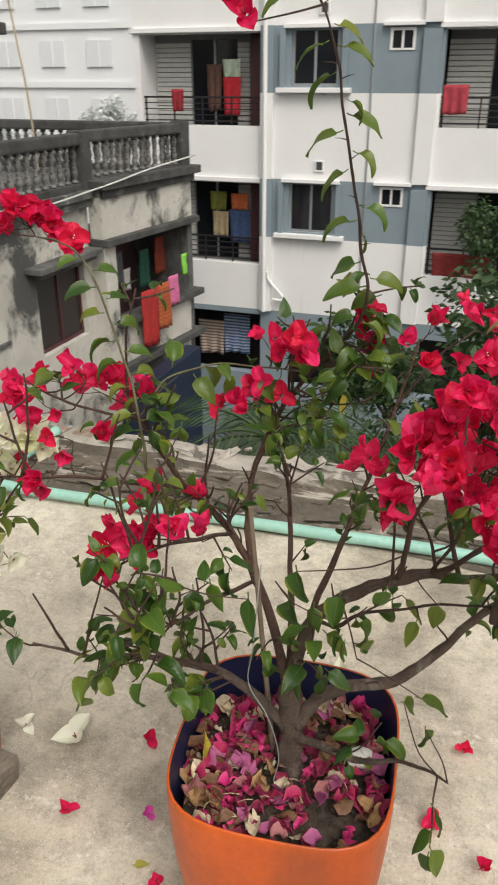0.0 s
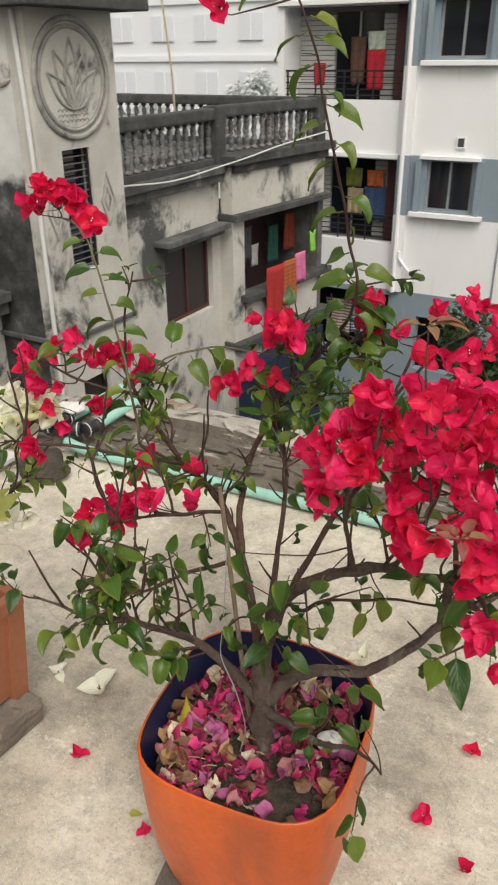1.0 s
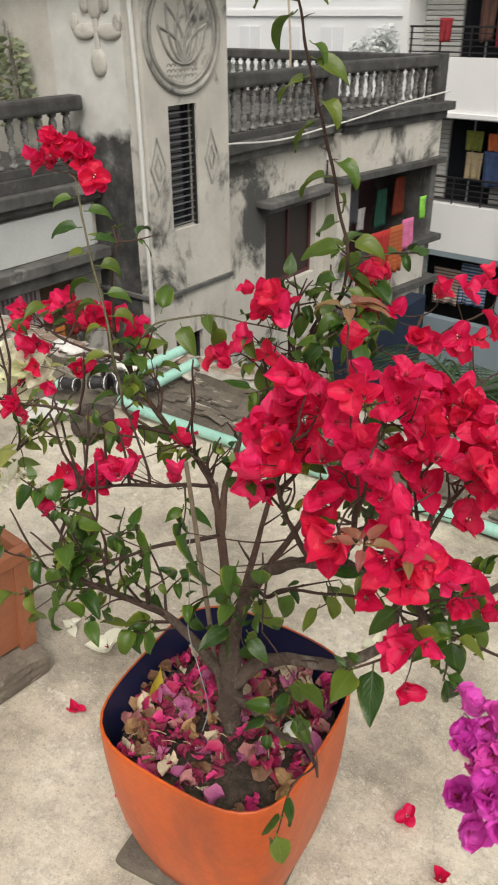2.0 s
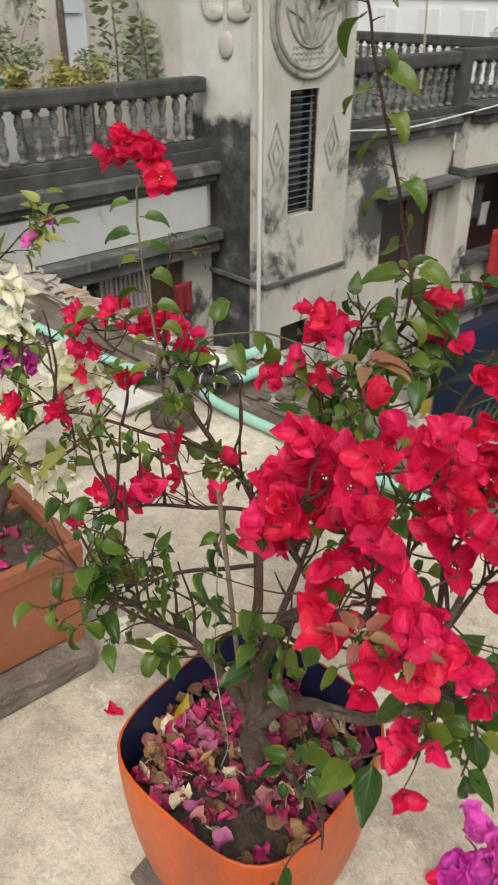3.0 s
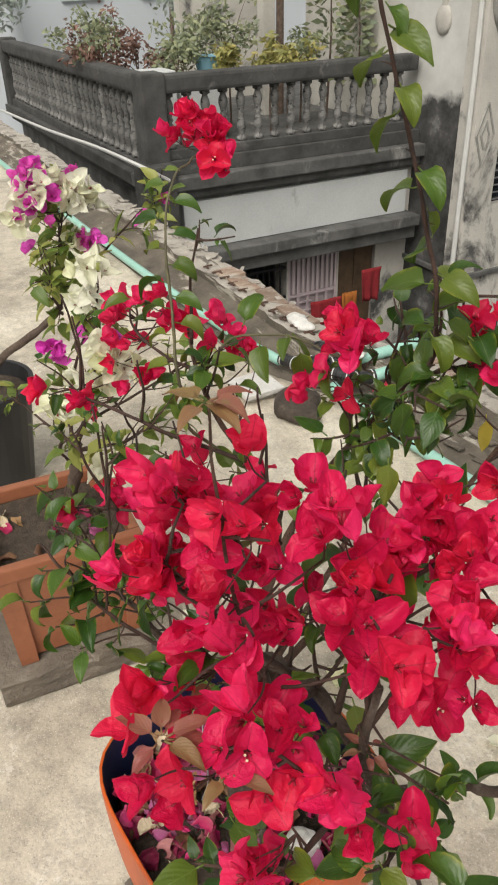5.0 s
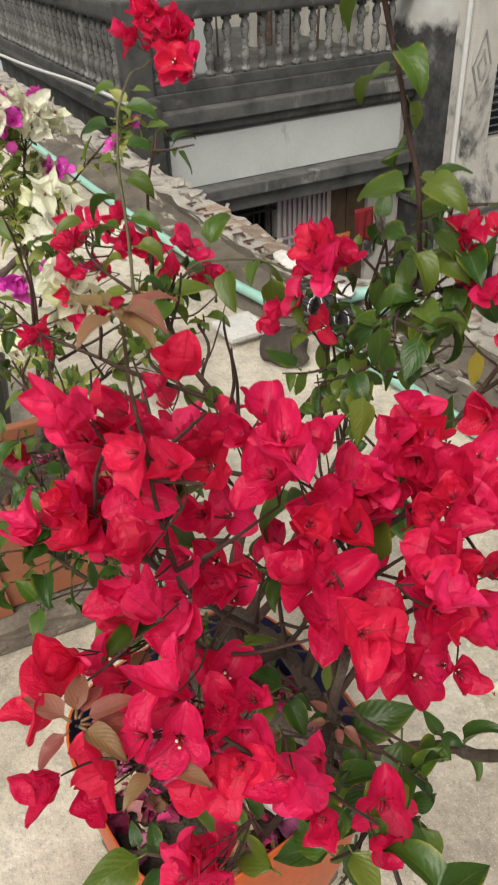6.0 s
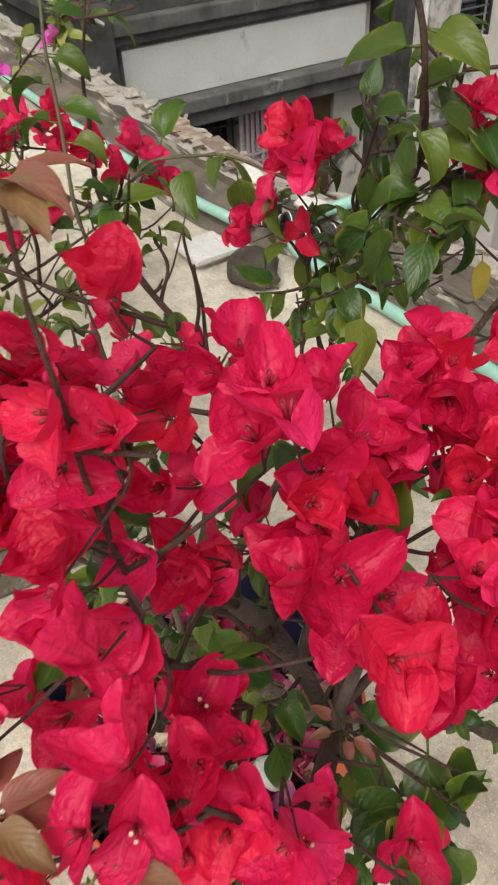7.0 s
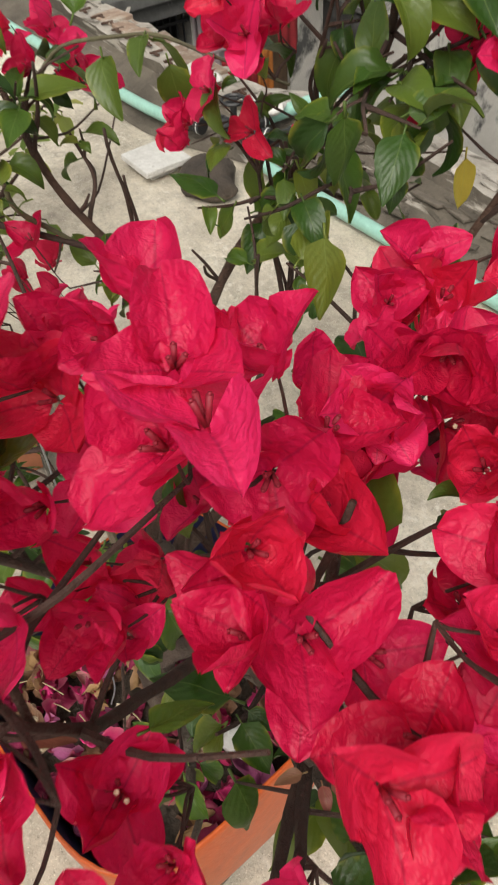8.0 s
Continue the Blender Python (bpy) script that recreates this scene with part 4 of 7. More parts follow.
        part("mullion", boxes((x0 + 1.431, x0 + 1.469, Y + 0.86, Y + 0.92, base + 1.0, top - 0.2)), M_FRAME, bw)
        for i in range(18):
            z = base + 1.05 + 0.10 * i
            if z < top - 0.25:
                for a, b in ((x0, x0 + 0.88), (x0 + 2.02, x0 + 2.3)):
                    part("clapboard", boxes((a, b, Y + 0.80, Y + 0.847, z, z + 0.082)), M_SIDING, bw)
        part("side_door", boxes((x1 - 0.42, x1 - 0.003, Y + 0.5, Y + 0.55, base + 0.081, top - 0.11)), M_MAROON, flats, "dark maroon balcony door leaf")
        rail = part("railing", boxes((x0, x1, Y + 0.10, Y + 0.14, zs + 0.55, zs + 0.59)), M_IRON, flats, "dark iron balcony railing")
        for i in range(4):
            part("rail_bar", boxes((x0, x1, Y + 0.11, Y + 0.13, zs + 0.08 + 0.12 * i, zs + 0.10 + 0.12 * i)), M_IRON, rail)
        for i in range(5):
            x = x0 + 0.05 + (x1 - x0 - 0.1) * i / 4
            part("rail_post", boxes((x - 0.015, x + 0.015, Y + 0.105, Y + 0.135, zs, zs + 0.549)), M_IRON, rail)
    dp = part("downpipe", tube(bmesh.new(), [Vector((-4.98, Y - 0.15, base)), Vector((-4.98, Y - 0.15, base + 1.5)), Vector((-4.98, Y - 0.15, top))], 0.05, 0.05, 8), M_WHITE, flats)
    if base == -3.55:
        part("elbow", tube(bmesh.new(), spline([(-4.9, Y - 0.13, base + 0.95), (-4.86, Y - 0.12, base + 0.75), (-4.55, Y - 0.12, base + 0.42), (-4.52, Y - 0.12, base + 0.3), (-4.75, Y - 0.12, base + 0.3)]), 0.035, 0.035, 8), M_WHITE, dp)
part("thin_pipe", boxes((-2.75, -2.72, Y - 0.03, Y - 0.004, -6.5, 5.0)), M_FRAME, flats)
part("wall", wall_cells(bmesh.new(), "x", Y, 0.25, -8.1, 7.0, -9.59, -3.551, [(-7.0, -5.1, -5.2, -3.68), (-4.4, -3.0, -5.4, -4.1), (-1.3, 1.6, -5.3, -3.9)]), M_BLUE, flats)
# dark board behind all storeys, coloured as interior shade
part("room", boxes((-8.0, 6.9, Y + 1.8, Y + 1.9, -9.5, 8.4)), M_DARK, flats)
part("side_wall", boxes((-8.1, -7.96, Y + 0.251, Y + 9.0, -9.59, 8.45)), M_WHITE, flats)
part("side_wall", boxes((6.8, 7.0, Y + 0.251, Y + 9.0, -9.59, 8.45)), M_WHITE, flats)
part("roof", boxes((-8.1, 7.0, Y + 0.251, Y + 9.0, 8.46, 8.6)), M_WHITE, flats)
for name, label, col, x, z, w, h, st in (
    ("olive_cloth", "olive green towel hung in the apartment balcony", (0.24, 0.26, 0.05), -6.35, -0.95, 0.42, 0.42, None),
    ("orange_cloth", "orange towel hung in the apartment balcony", (0.72, 0.18, 0.06), -5.82, -0.98, 0.42, 0.36, None),
    ("pale_cloth", "pale green sheet hung in the apartment balcony", (0.55, 0.62, 0.52), -5.35, -0.95, 0.42, 1.15, None),
    ("beige_trousers", "beige trousers hung in the apartment balcony", (0.42, 0.33, 0.20), -6.3, -1.4, 0.4, 0.6, None),
    ("blue_shirt", "dark blue shirts hung in the apartment balcony", (0.05, 0.09, 0.2), -5.8, -1.35, 0.55, 0.75, None),
    ("red_trousers", "red trousers hung on the apartment balcony", (0.50, 0.02, 0.035), -5.98, 1.5, 0.42, 0.8, None),
    ("blouse", "pale green blouse hung on the apartment balcony", (0.62, 0.72, 0.58), -5.98, 1.85, 0.42, 0.36, None),
    ("brown_cloth", "brown cloth hung on the apartment balcony", (0.12, 0.06, 0.045), -6.4, 1.75, 0.35, 0.95, None),
    ("red_bucket_cloth", "dark red cloth hung on the balcony railing", (0.30, 0.02, 0.03), -7.1, 1.25, 0.3, 0.45, None),
    ("red_cloth", "faded red cloth over the balcony railing", (0.42, 0.05, 0.07), -1.05, 1.35, 0.5, 0.55, None),
    ("maroon_cloth", "maroon cloth over the lower balcony railing", (0.25, 0.03, 0.03), -0.6, -1.95, 1.2, 0.5, None),
    ("striped_cloth", "blue and white striped shirt drying under the building", (0.5, 0.55, 0.62), -5.9, -3.9, 0.7, 1.0, (0.05, 0.12, 0.3)),
    ("striped_cloth", "brown striped cloth drying under the building", (0.30, 0.16, 0.12), -6.6, -4.1, 0.7, 0.9, (0.5, 0.45, 0.4)),
):
    cloth(name, label, col, (x, Y + (0.07 if "railing" in label else 0.55), z), w, h, stripes=st)

# ---- far building, haze painted into its colours ----
far = thing("distant_building", "far concrete apartment building, haze painted into its colours", "building", (-26, 42, -9.6), True)
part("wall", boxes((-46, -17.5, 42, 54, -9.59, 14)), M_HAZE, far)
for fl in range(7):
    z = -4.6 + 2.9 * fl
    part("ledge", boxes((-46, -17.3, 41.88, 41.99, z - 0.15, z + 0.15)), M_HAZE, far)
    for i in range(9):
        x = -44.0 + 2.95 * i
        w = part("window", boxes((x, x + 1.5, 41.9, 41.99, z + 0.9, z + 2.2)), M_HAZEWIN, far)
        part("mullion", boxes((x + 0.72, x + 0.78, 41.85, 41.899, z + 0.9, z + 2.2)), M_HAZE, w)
# added house standing in for hazy sky; the haze is its blue-grey tint
far2 = thing("distant_building", "added backdrop house, blue-grey haze put into its colour", "building", (-34, 14, -9.6), True)
part("wall", boxes((-48, -30, 8, 26, -9.59, 5.0)), plain("haze-tinted backdrop wall", (0.56, 0.60, 0.64), 0.9, 0.0, 0.04, 0.3), far2)
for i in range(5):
    part("window", boxes((-29.99, -29.9, 9.5 + 3 * i, 11 + 3 * i, 0.6, 2.2)), plain("haze-tinted backdrop window", (0.535, 0.577, 0.617), 0.9), far2)
lone("blue_sheet", boxes((-5.20, -4.90, 10.5, 13.2, -6.2, -3.15), bevel=0.02), M_TARP, "navy blue sheeted shed along the old house", "shed", (-5.2, 11.6, -6.2), True)
lone("shed_roof", boxes((-5.4, 2.5, 8.0, 16.9, -6.4, -6.2)), M_GROUND, "dark flat shed roof in the alley", "roof", (-1.5, 12, -6.4), True)
lone("shed_wall", boxes((-5.3, 2.4, 8.1, 16.8, -9.59, -6.41)), M_OLDDARK, "stained wall of the shed in the alley", "wall", (-1.5, 12, -9.59), True)

# ---- leaves and flowers ----
def blade(bm, length, width, fold, droop, seed, nu=4, nv=7, uv=None, wavy=0.03, tip=1.0, index=0, base=0.62, cup=False):
    """An ovate blade along +y, folded along its rib, bending down towards the tip."""
    rows = []
    for j in range(nv + 1):
        v = j / nv
        w = width * 2.35 * (v ** base) * ((1 - v) ** (0.72 * tip)) * 0.5 + 0.0006
        a = -droop * v
        y = length * (math.sin(abs(droop) * v) / droop if abs(droop) > 0.05 else v) if droop > 0 else length * v
        z = -length * ((1 - math.cos(droop * v)) / droop) if abs(droop) > 0.05 else 0
        row = []
        for i in range(nu + 1):
            u = 2 * i / nu - 1
            lift = fold * (1.25 * u * u if cup else abs(u)) * w + wavy * (0.25 + 0.75 * u * u if cup else 1.0) * length * noise.noise(Vector((u * 1.4, v * (3.6 if cup else 2.6), seed)))
            row.append((bm.verts.new((u * w, y - lift * math.sin(a), z + lift * math.cos(a))), u, v))
        rows.append(row)
    for a, b in zip(rows, rows[1:]):
        for i in range(nu):
            quad = (a[i], a[i + 1], b[i + 1], b[i])
            fc = bm.faces.new([q[0] for q in quad])
            fc.material_index = index
            for loop, q in zip(fc.loops, quad):
                loop[uv].uv = (q[1], q[2])
    return rows


def leaf_mesh(name, length, width, fold, droop, seed, material):
    bm = bmesh.new()
    uv = bm.loops.layers.uv.new("uv")
    tube(bm, [Vector((0, -0.18 * length, 0.03 * length)), Vector((0, -0.09 * length, 0.01 * length)), Vector((0, 0.02, 0)) * length], 0.0011, 0.0009, 4)
    blade(bm, length, width, fold, droop, seed, nv=8, uv=uv, wavy=0.075, tip=1.55, base=0.46)
    return mesh_from(name, bm, material, True)


def flower_mesh(name, material, seed, open_angle=1.0, size=0.0285, bracts=3, tips=True, tip=0.92, ruffle=1.0, slim=1.0):
    """Three papery bracts round three slender tubes, growing along +z."""
    bm = bmesh.new()
    uv = bm.loops.layers.uv.new("uv")
    rnd = random.Random(seed)
    for k in range(bracts):
        sub = bmesh.new()
        suv = sub.loops.layers.uv.new("uv")
        blade(sub, size * rnd.uniform(0.85, 1.15), size * slim * rnd.uniform(0.68, 0.88), rnd.uniform(0.20, 0.85), rnd.choice((-1.0, -0.6, -0.3, 0.2, 0.5, 0.9)), seed + k * 7.7, 8, 10, suv, ruffle * rnd.uniform(0.14, 0.28), tip, base=0.42, cup=True)
        lean = math.degrees(open_angle) * rnd.uniform(0.7, 1.3)
        m = pose(0, 0, 0, 0, 0, 360 / bracts * k + rnd.uniform(-16, 16)) @ pose(0, 0.002, 0, 90 - lean, 0, 0)
        bmesh.ops.transform(sub, matrix=m, verts=sub.verts)
        tmp = bpy.data.meshes.new("tmp")
        sub.to_mesh(tmp)
        sub.free()
        bm.from_mesh(tmp)
        bpy.data.meshes.remove(tmp)
    for k in range(3):
        a = 2.1 * k + seed
        d = Vector((math.cos(a) * 0.30, math.sin(a) * 0.30, 1)).normalized()
        n0 = len(bm.faces)
        tube(bm, [d * 0.001, d * 0.005, d * 0.009], 0.0008, 0.0010, 5)
        tube(bm, [d * 0.009, d * 0.0097], 0.0013 if tips and k < 2 else 0.0007, 0.0010 if tips and k < 2 else 0.0005, 5)
        bm.faces.ensure_lookup_table()
        for fc in bm.faces[n0:]:
            fc.material_index = 1
        if tips and k < 2:
            for fc in bm.faces[-7:]:
                fc.material_index = 2
    return mesh_from(name, bm, [material, M_TUBE, M_TUBETIP], True)


LEAVES = [leaf_mesh("leaf", 0.048, (0.027, 0.032, 0.029)[i % 3], (0.25, 0.55, -0.35, 0.75, 0.4, -0.25, 0.9, 0.6)[i], 0.5 + 0.4 * (i % 4), 11.0 * i, M_LEAF) for i in range(8)]
SPRAY = [leaf_mesh("leaf", 0.053, 0.032, 0.28 + 0.16 * (i % 3), 0.90 + 0.25 * (i % 3), 5.0 + 9 * i, m) for i, m in enumerate((M_LEAFLIGHT, M_LEAFLIGHT, M_LEAF, M_LEAFLIGHT))]
DROOP = [leaf_mesh("leaf", 0.047, 0.028, 0.35 + 0.15 * (i % 3), 1.2 + 0.25 * (i % 3), 41.0 + 9 * i, m) for i, m in enumerate((M_LEAF, M_LEAF, M_LEAFLIGHT, M_LEAF))]
BRONZE = [leaf_mesh("leaf", 0.030, 0.0140, 0.45, 0.7 + 0.25 * i, 70.0 + 9 * i, M_LEAFBROWN) for i in range(3)]
MIXED = LEAVES + SPRAY[:2]
PALE = [leaf_mesh("leaf", 0.048, 0.028, 0.2, 0.4 + 0.2 * i, 170.0 + 9 * i, M_LEAFPALE) for i in range(3)]
REDS = [flower_mesh("flower", M_RED, 3 + 13 * i, 0.55 + 0.15 * (i % 5), 0.0258, tips=i == 4, tip=(0.90, 1.0)[i % 2], slim=0.93) for i in range(20)]
WHITES = [flower_mesh("flower", M_WHITEBRACT, 203 + 13 * i, 0.85 + 0.14 * (i % 4), 0.040, tips=i == 2) for i in range(5)]
PURPLES = [flower_mesh("flower", M_MAGENTA, 403 + 13 * i, 0.6 + 0.16 * (i % 4), 0.026, tips=False, tip=0.74, ruffle=1.5) for i in range(5)]
DOUBLES = [flower_mesh("flower", M_MAGENTA, 503 + 13 * i, 0.55 + 0.2 * (i % 3), 0.021, bracts=8, tips=False, tip=0.74, ruffle=2.2) for i in range(4)]


STARS = [flower_mesh("flower", M_WHITEBRACT, 611 + 17 * i, 1.30 + 0.12 * i, 0.042, tips=False, tip=1.5, ruffle=0.5) for i in range(2)]


def close_to_path(p, reach):
    return any((Vector(eye) - p).length < reach for t, eye, target, roll in PATH)


class Shrub:
    """A bougainvillea: branches, stalks, leaves and flowers under one thing."""

    def __init__(self, name, label, base, seed):
        self.ob = thing(name, label, "shrub", base)
        self.rnd = random.Random(seed)
        self.nodes, self.stalks = [], bmesh.new()
        self.heart = Vector(base)

    def branch(self, points, r0, r1, material=M_BARK, name="branch", rough=0.35):
        line = spline(points, 6)
        line = [p + 0.004 * Vector((noise.noise(p * 17), noise.noise(p * 17 + Vector((9, 0, 0))), noise.noise(p * 17 + Vector((0, 9, 0))))) for p in line]
        part(name, tube(bmesh.new(), line, r0, r1, 8 if r0 > 0.006 else 6, rough), material, self.ob, smooth=True)
        for i, p in enumerate(line):
            d = (line[min(i + 1, len(line) - 1)] - line[max(i - 1, 0)]).normalized()
            self.nodes.append((p, d, r0 + (r1 - r0) * i / len(line)))
        return line

    def near(self, p):
        return min((n for n in self.nodes), key=lambda n: (n[0] - p).length + (0.15 if n[0].z > p.z + 0.02 else 0))

    def stalk(self, a, b, r=0.0010):
        rnd, span = self.rnd, (b - a).length
        bend = 0.10 * span * Vector((rnd.uniform(-1, 1), rnd.uniform(-1, 1), rnd.uniform(-1, 0.2)))
        tube(self.stalks, spline([a, a.lerp(b, 0.35) + bend, a.lerp(b, 0.75) + 0.5 * bend, b], 3), r * 1.5, r * 0.8, 5)

    def flower(self, p, face, meshes, scale=1.0, hub=None, extra=False):
        p = Vector(p)
        if close_to_path(p, 0.215 if extra else 0.165):
            return
        face = Vector(face).normalized()
        if self.nodes:
            self.stalk(hub or self.near(p)[0], p - face * 0.002, 0.0006)
        piece("flower", self.rnd.choice(meshes), self.ob, aim(p, face, spin=self.rnd.uniform(0, 360), scale=scale * self.rnd.uniform(0.85, 1.15)))

    def cluster(self, p, count, spread, meshes=None, face=(0, -0.4, 0.6), scale=1.0, sink=0.0):
        """Some flowers on one twig end, looking outwards from the shrub and from the point."""
        p, face = Vector(p), Vector(face)
        hub = p - face.normalized() * 0.022
        if self.nodes and not close_to_path(p, 0.125):
            self.stalk(self.near(hub)[0], hub, 0.0010)
        for k in range(count):
            off = Vector((self.rnd.gauss(0, 1), self.rnd.gauss(0, 1), self.rnd.gauss(0, 0.8)))
            off = off.normalized() * spread * (0.45 + 0.55 * self.rnd.random()) if k else Vector()
            out = face + off.normalized() * 0.9 if k else face.copy()
            off -= face.normalized() * (sink if k else 0.0)
            out += Vector((self.rnd.uniform(-0.9, 0.9), self.rnd.uniform(-0.9, 0.9), self.rnd.uniform(-0.7, 0.7)))
            self.flower(p + off, out, meshes or REDS, scale, hub, k > 0)

    def head(self, points, heart, scale, loose, each):
        """Flowers whose mouths lie at the points, looking outwards from the heart of their head; neighbours share a stalk."""
        rnd, heart, left = self.rnd, Vector(heart), [Vector(q) for q in points]
        while left:
            group = [q for q in left if (q - left[0]).length < 0.05][:5]
            left = [q for q in left if q not in group]
            middle = sum(group, Vector()) / len(group)
            hub = middle + (heart - middle).normalized() * 0.045
            self.stalk(self.near(hub)[0], hub, 0.0011)
            for p in group:
                for k in range(int(each + rnd.random())):
                    q = p + (0.013 * Vector((rnd.uniform(-1, 1), rnd.uniform(-1, 1), rnd.uniform(-1, 1))) if k else Vector())
                    face = (q - heart).normalized() + Vector((0.12, -0.25, 0.35)) + loose * Vector((rnd.uniform(-1, 1), rnd.uniform(-1, 1), rnd.uniform(-0.8, 0.8)))
                    self.flower(q - face.normalized() * (0.012 + 0.008 * k), face, REDS, scale, hub)

    def leaf(self, p, ahead, meshes, scale=1.0, up=None):
        p = Vector(p)
        if close_to_path(p, 0.27):
            return
        up = up or (self.rnd.uniform(-0.5, 0.5), self.rnd.uniform(-0.7, 0.3), 1)
        piece("leaf", self.rnd.choice(meshes), self.ob, leaf_pose(p, ahead, up, scale))

    def shoots(self, line, count, meshes, first=0.1, last=1.0, scale=1.0):
        """Short dark side shoots along a branch, each with a few leaves round its end."""
        rnd = self.rnd
        for k in range(max(2, round(count / 3.7))):
            i = min(int((first + (last - first) * rnd.random()) * (len(line) - 1)), len(line) - 2)
            d = (line[i + 1] - line[i]).normalized()
            side = d.orthogonal().normalized()
            side.rotate(Matrix.Rotation(2.4 * k + rnd.uniform(-0.8, 0.8), 3, d))
            way = (side + 0.7 * d + Vector((0, 0, rnd.uniform(-0.3, 0.5)))).normalized()
            reach = rnd.uniform(0.03, 0.10)
            a, b = line[i], line[i] + way * reach
            mid = (a + b) / 2 + 0.12 * reach * Vector((rnd.uniform(-1, 1), rnd.uniform(-1, 1), rnd.uniform(-1, 1)))
            tube(self.stalks, spline([a, mid, b], 3), 0.0021, 0.0010, 5)
            for m in range(rnd.choice((2, 3, 4, 5, 5))):
                p = a.lerp(b, rnd.uniform(0.35, 1.0))
                r = way.orthogonal().normalized()
                r.rotate(Matrix.Rotation(2.4 * m + rnd.uniform(-0.6, 0.6), 3, way))
                ahead = r + 0.5 * way + Vector((0, 0, rnd.uniform(-0.6, 0.15)))
                s = scale * rnd.choice((0.4, 0.55, 0.7, 0.85, 0.95, 1.1)) * rnd.uniform(0.9, 1.1)
                self.leaf(p + ahead.normalized() * 0.009 * s, ahead, meshes, s)

    def foliage(self, line, count, meshes, first=0.1, last=1.0, scale=1.0, droop=0.35, reach=0.012):
        """Alternate leaves along a branch."""
        for k in range(count):
            i = int((first + (last - first) * (k + self.rnd.uniform(-0.3, 0.3)) / max(count, 1)) * (len(line) - 1))
            i = min(max(i, 0), len(line) - 2)
            d = (line[i + 1] - line[i]).normalized()
            side = d.orthogonal().normalized()
            side.rotate(Matrix.Rotation(2.4 * k + self.rnd.uniform(-0.7, 0.7), 3, d))
            ahead = side + 0.35 * d + Vector((0, 0, -droop)) + 0.25 * Vector((self.rnd.uniform(-1, 1), self.rnd.uniform(-1, 1), self.rnd.uniform(-1, 1)))
            s = scale * self.rnd.uniform(0.6, 1.15)
            self.leaf(line[i] + side * reach + ahead.normalized() * 0.010 * s, ahead, meshes, s)

    def finish(self):
        part("stalk", self.stalks, M_TWIG, self.ob, kind="stuff")


# ---- the red bougainvillea ----
red = Shrub("bougainvillea", "crimson bougainvillea shrub with gnarled trunk in the orange pot", (0.57, 1.12, 0.36), 5)
trunk = red.branch([(0.573, 1.115, 0.33), (0.570, 1.12, 0.40), (0.568, 1.128, 0.46), (0.565, 1.135, 0.52)], 0.021, 0.017, name="trunk", rough=0.5)
b_low = red.branch([(0.578, 1.12, 0.445), (0.613, 1.14, 0.487), (0.665, 1.15, 0.517), (0.741, 1.17, 0.518), (0.811, 1.19, 0.575), (0.869, 1.20, 0.643), (0.93, 1.19, 0.71), (0.99, 1.18, 0.79), (1.02, 1.17, 0.87)], 0.0128, 0.004)
b_up = red.branch([(0.567, 1.13, 0.50), (0.578, 1.145, 0.58), (0.600, 1.14, 0.655), (0.640, 1.118, 0.715), (0.680, 1.10, 0.752), (0.720, 1.085, 0.782), (0.765, 1.077, 0.800), (0.800, 1.066, 0.802), (0.835, 1.052, 0.815), (0.862, 1.038, 0.838), (0.872, 1.028, 0.885), (0.885, 1.025, 0.95)], 0.0125, 0.0035)
red.branch([(0.578, 1.115, 0.425), (0.63, 1.095, 0.425), (0.678, 1.07, 0.435), (0.705, 1.05, 0.458), (0.742, 1.035, 0.482), (0.768, 0.99, 0.52), (0.797, 0.938, 0.556)], 0.0078, 0.0016)
b_left = red.branch([(0.562, 1.125, 0.43), (0.535, 1.125, 0.47), (0.497, 1.125, 0.514), (0.450, 1.12, 0.548), (0.39, 1.105, 0.575), (0.31, 1.11, 0.572), (0.22, 1.12, 0.560), (0.13, 1.13, 0.568)], 0.0105, 0.002)
b_ul = red.branch([(0.563, 1.135, 0.51), (0.54, 1.17, 0.585), (0.50, 1.235, 0.655), (0.445, 1.30, 0.705), (0.40, 1.325, 0.745), (0.363, 1.315, 0.785), (0.335, 1.285, 0.86), (0.30, 1.275, 0.93), (0.265, 1.285, 0.985)], 0.0092, 0.0023, M_BROWNBARK)
b_mid = red.branch([(0.50, 1.235, 0.655), (0.475, 1.30, 0.715), (0.478, 1.37, 0.79), (0.512, 1.428, 0.879), (0.545, 1.442, 0.925), (0.585, 1.44, 0.975), (0.62, 1.41, 1.03)], 0.0064, 0.0034, M_BROWNBARK)
b_cen = red.branch([(0.566, 1.14, 0.53), (0.562, 1.20, 0.60), (0.552, 1.285, 0.66), (0.54, 1.37, 0.74), (0.525, 1.41, 0.80), (0.505, 1.43, 0.84)], 0.0072, 0.0019, M_BROWNBARK)
b_ur = red.branch([(0.575, 1.145, 0.565), (0.60, 1.20, 0.64), (0.64, 1.27, 0.72), (0.68, 1.34, 0.81), (0.72, 1.40, 0.92), (0.755, 1.45, 1.02)], 0.0068, 0.0021, M_BROWNBARK)
b_spray = red.branch([(0.62, 1.41, 1.03), (0.655, 1.36, 1.10), (0.648, 1.345, 1.18), (0.634, 1.33, 1.254), (0.622, 1.315, 1.318), (0.607, 1.297, 1.39), (0.596, 1.285, 1.45), (0.585, 1.275, 1.49), (0.565, 1.265, 1.53), (0.53, 1.25, 1.56)], 0.0029, 0.0013, M_TWIG)
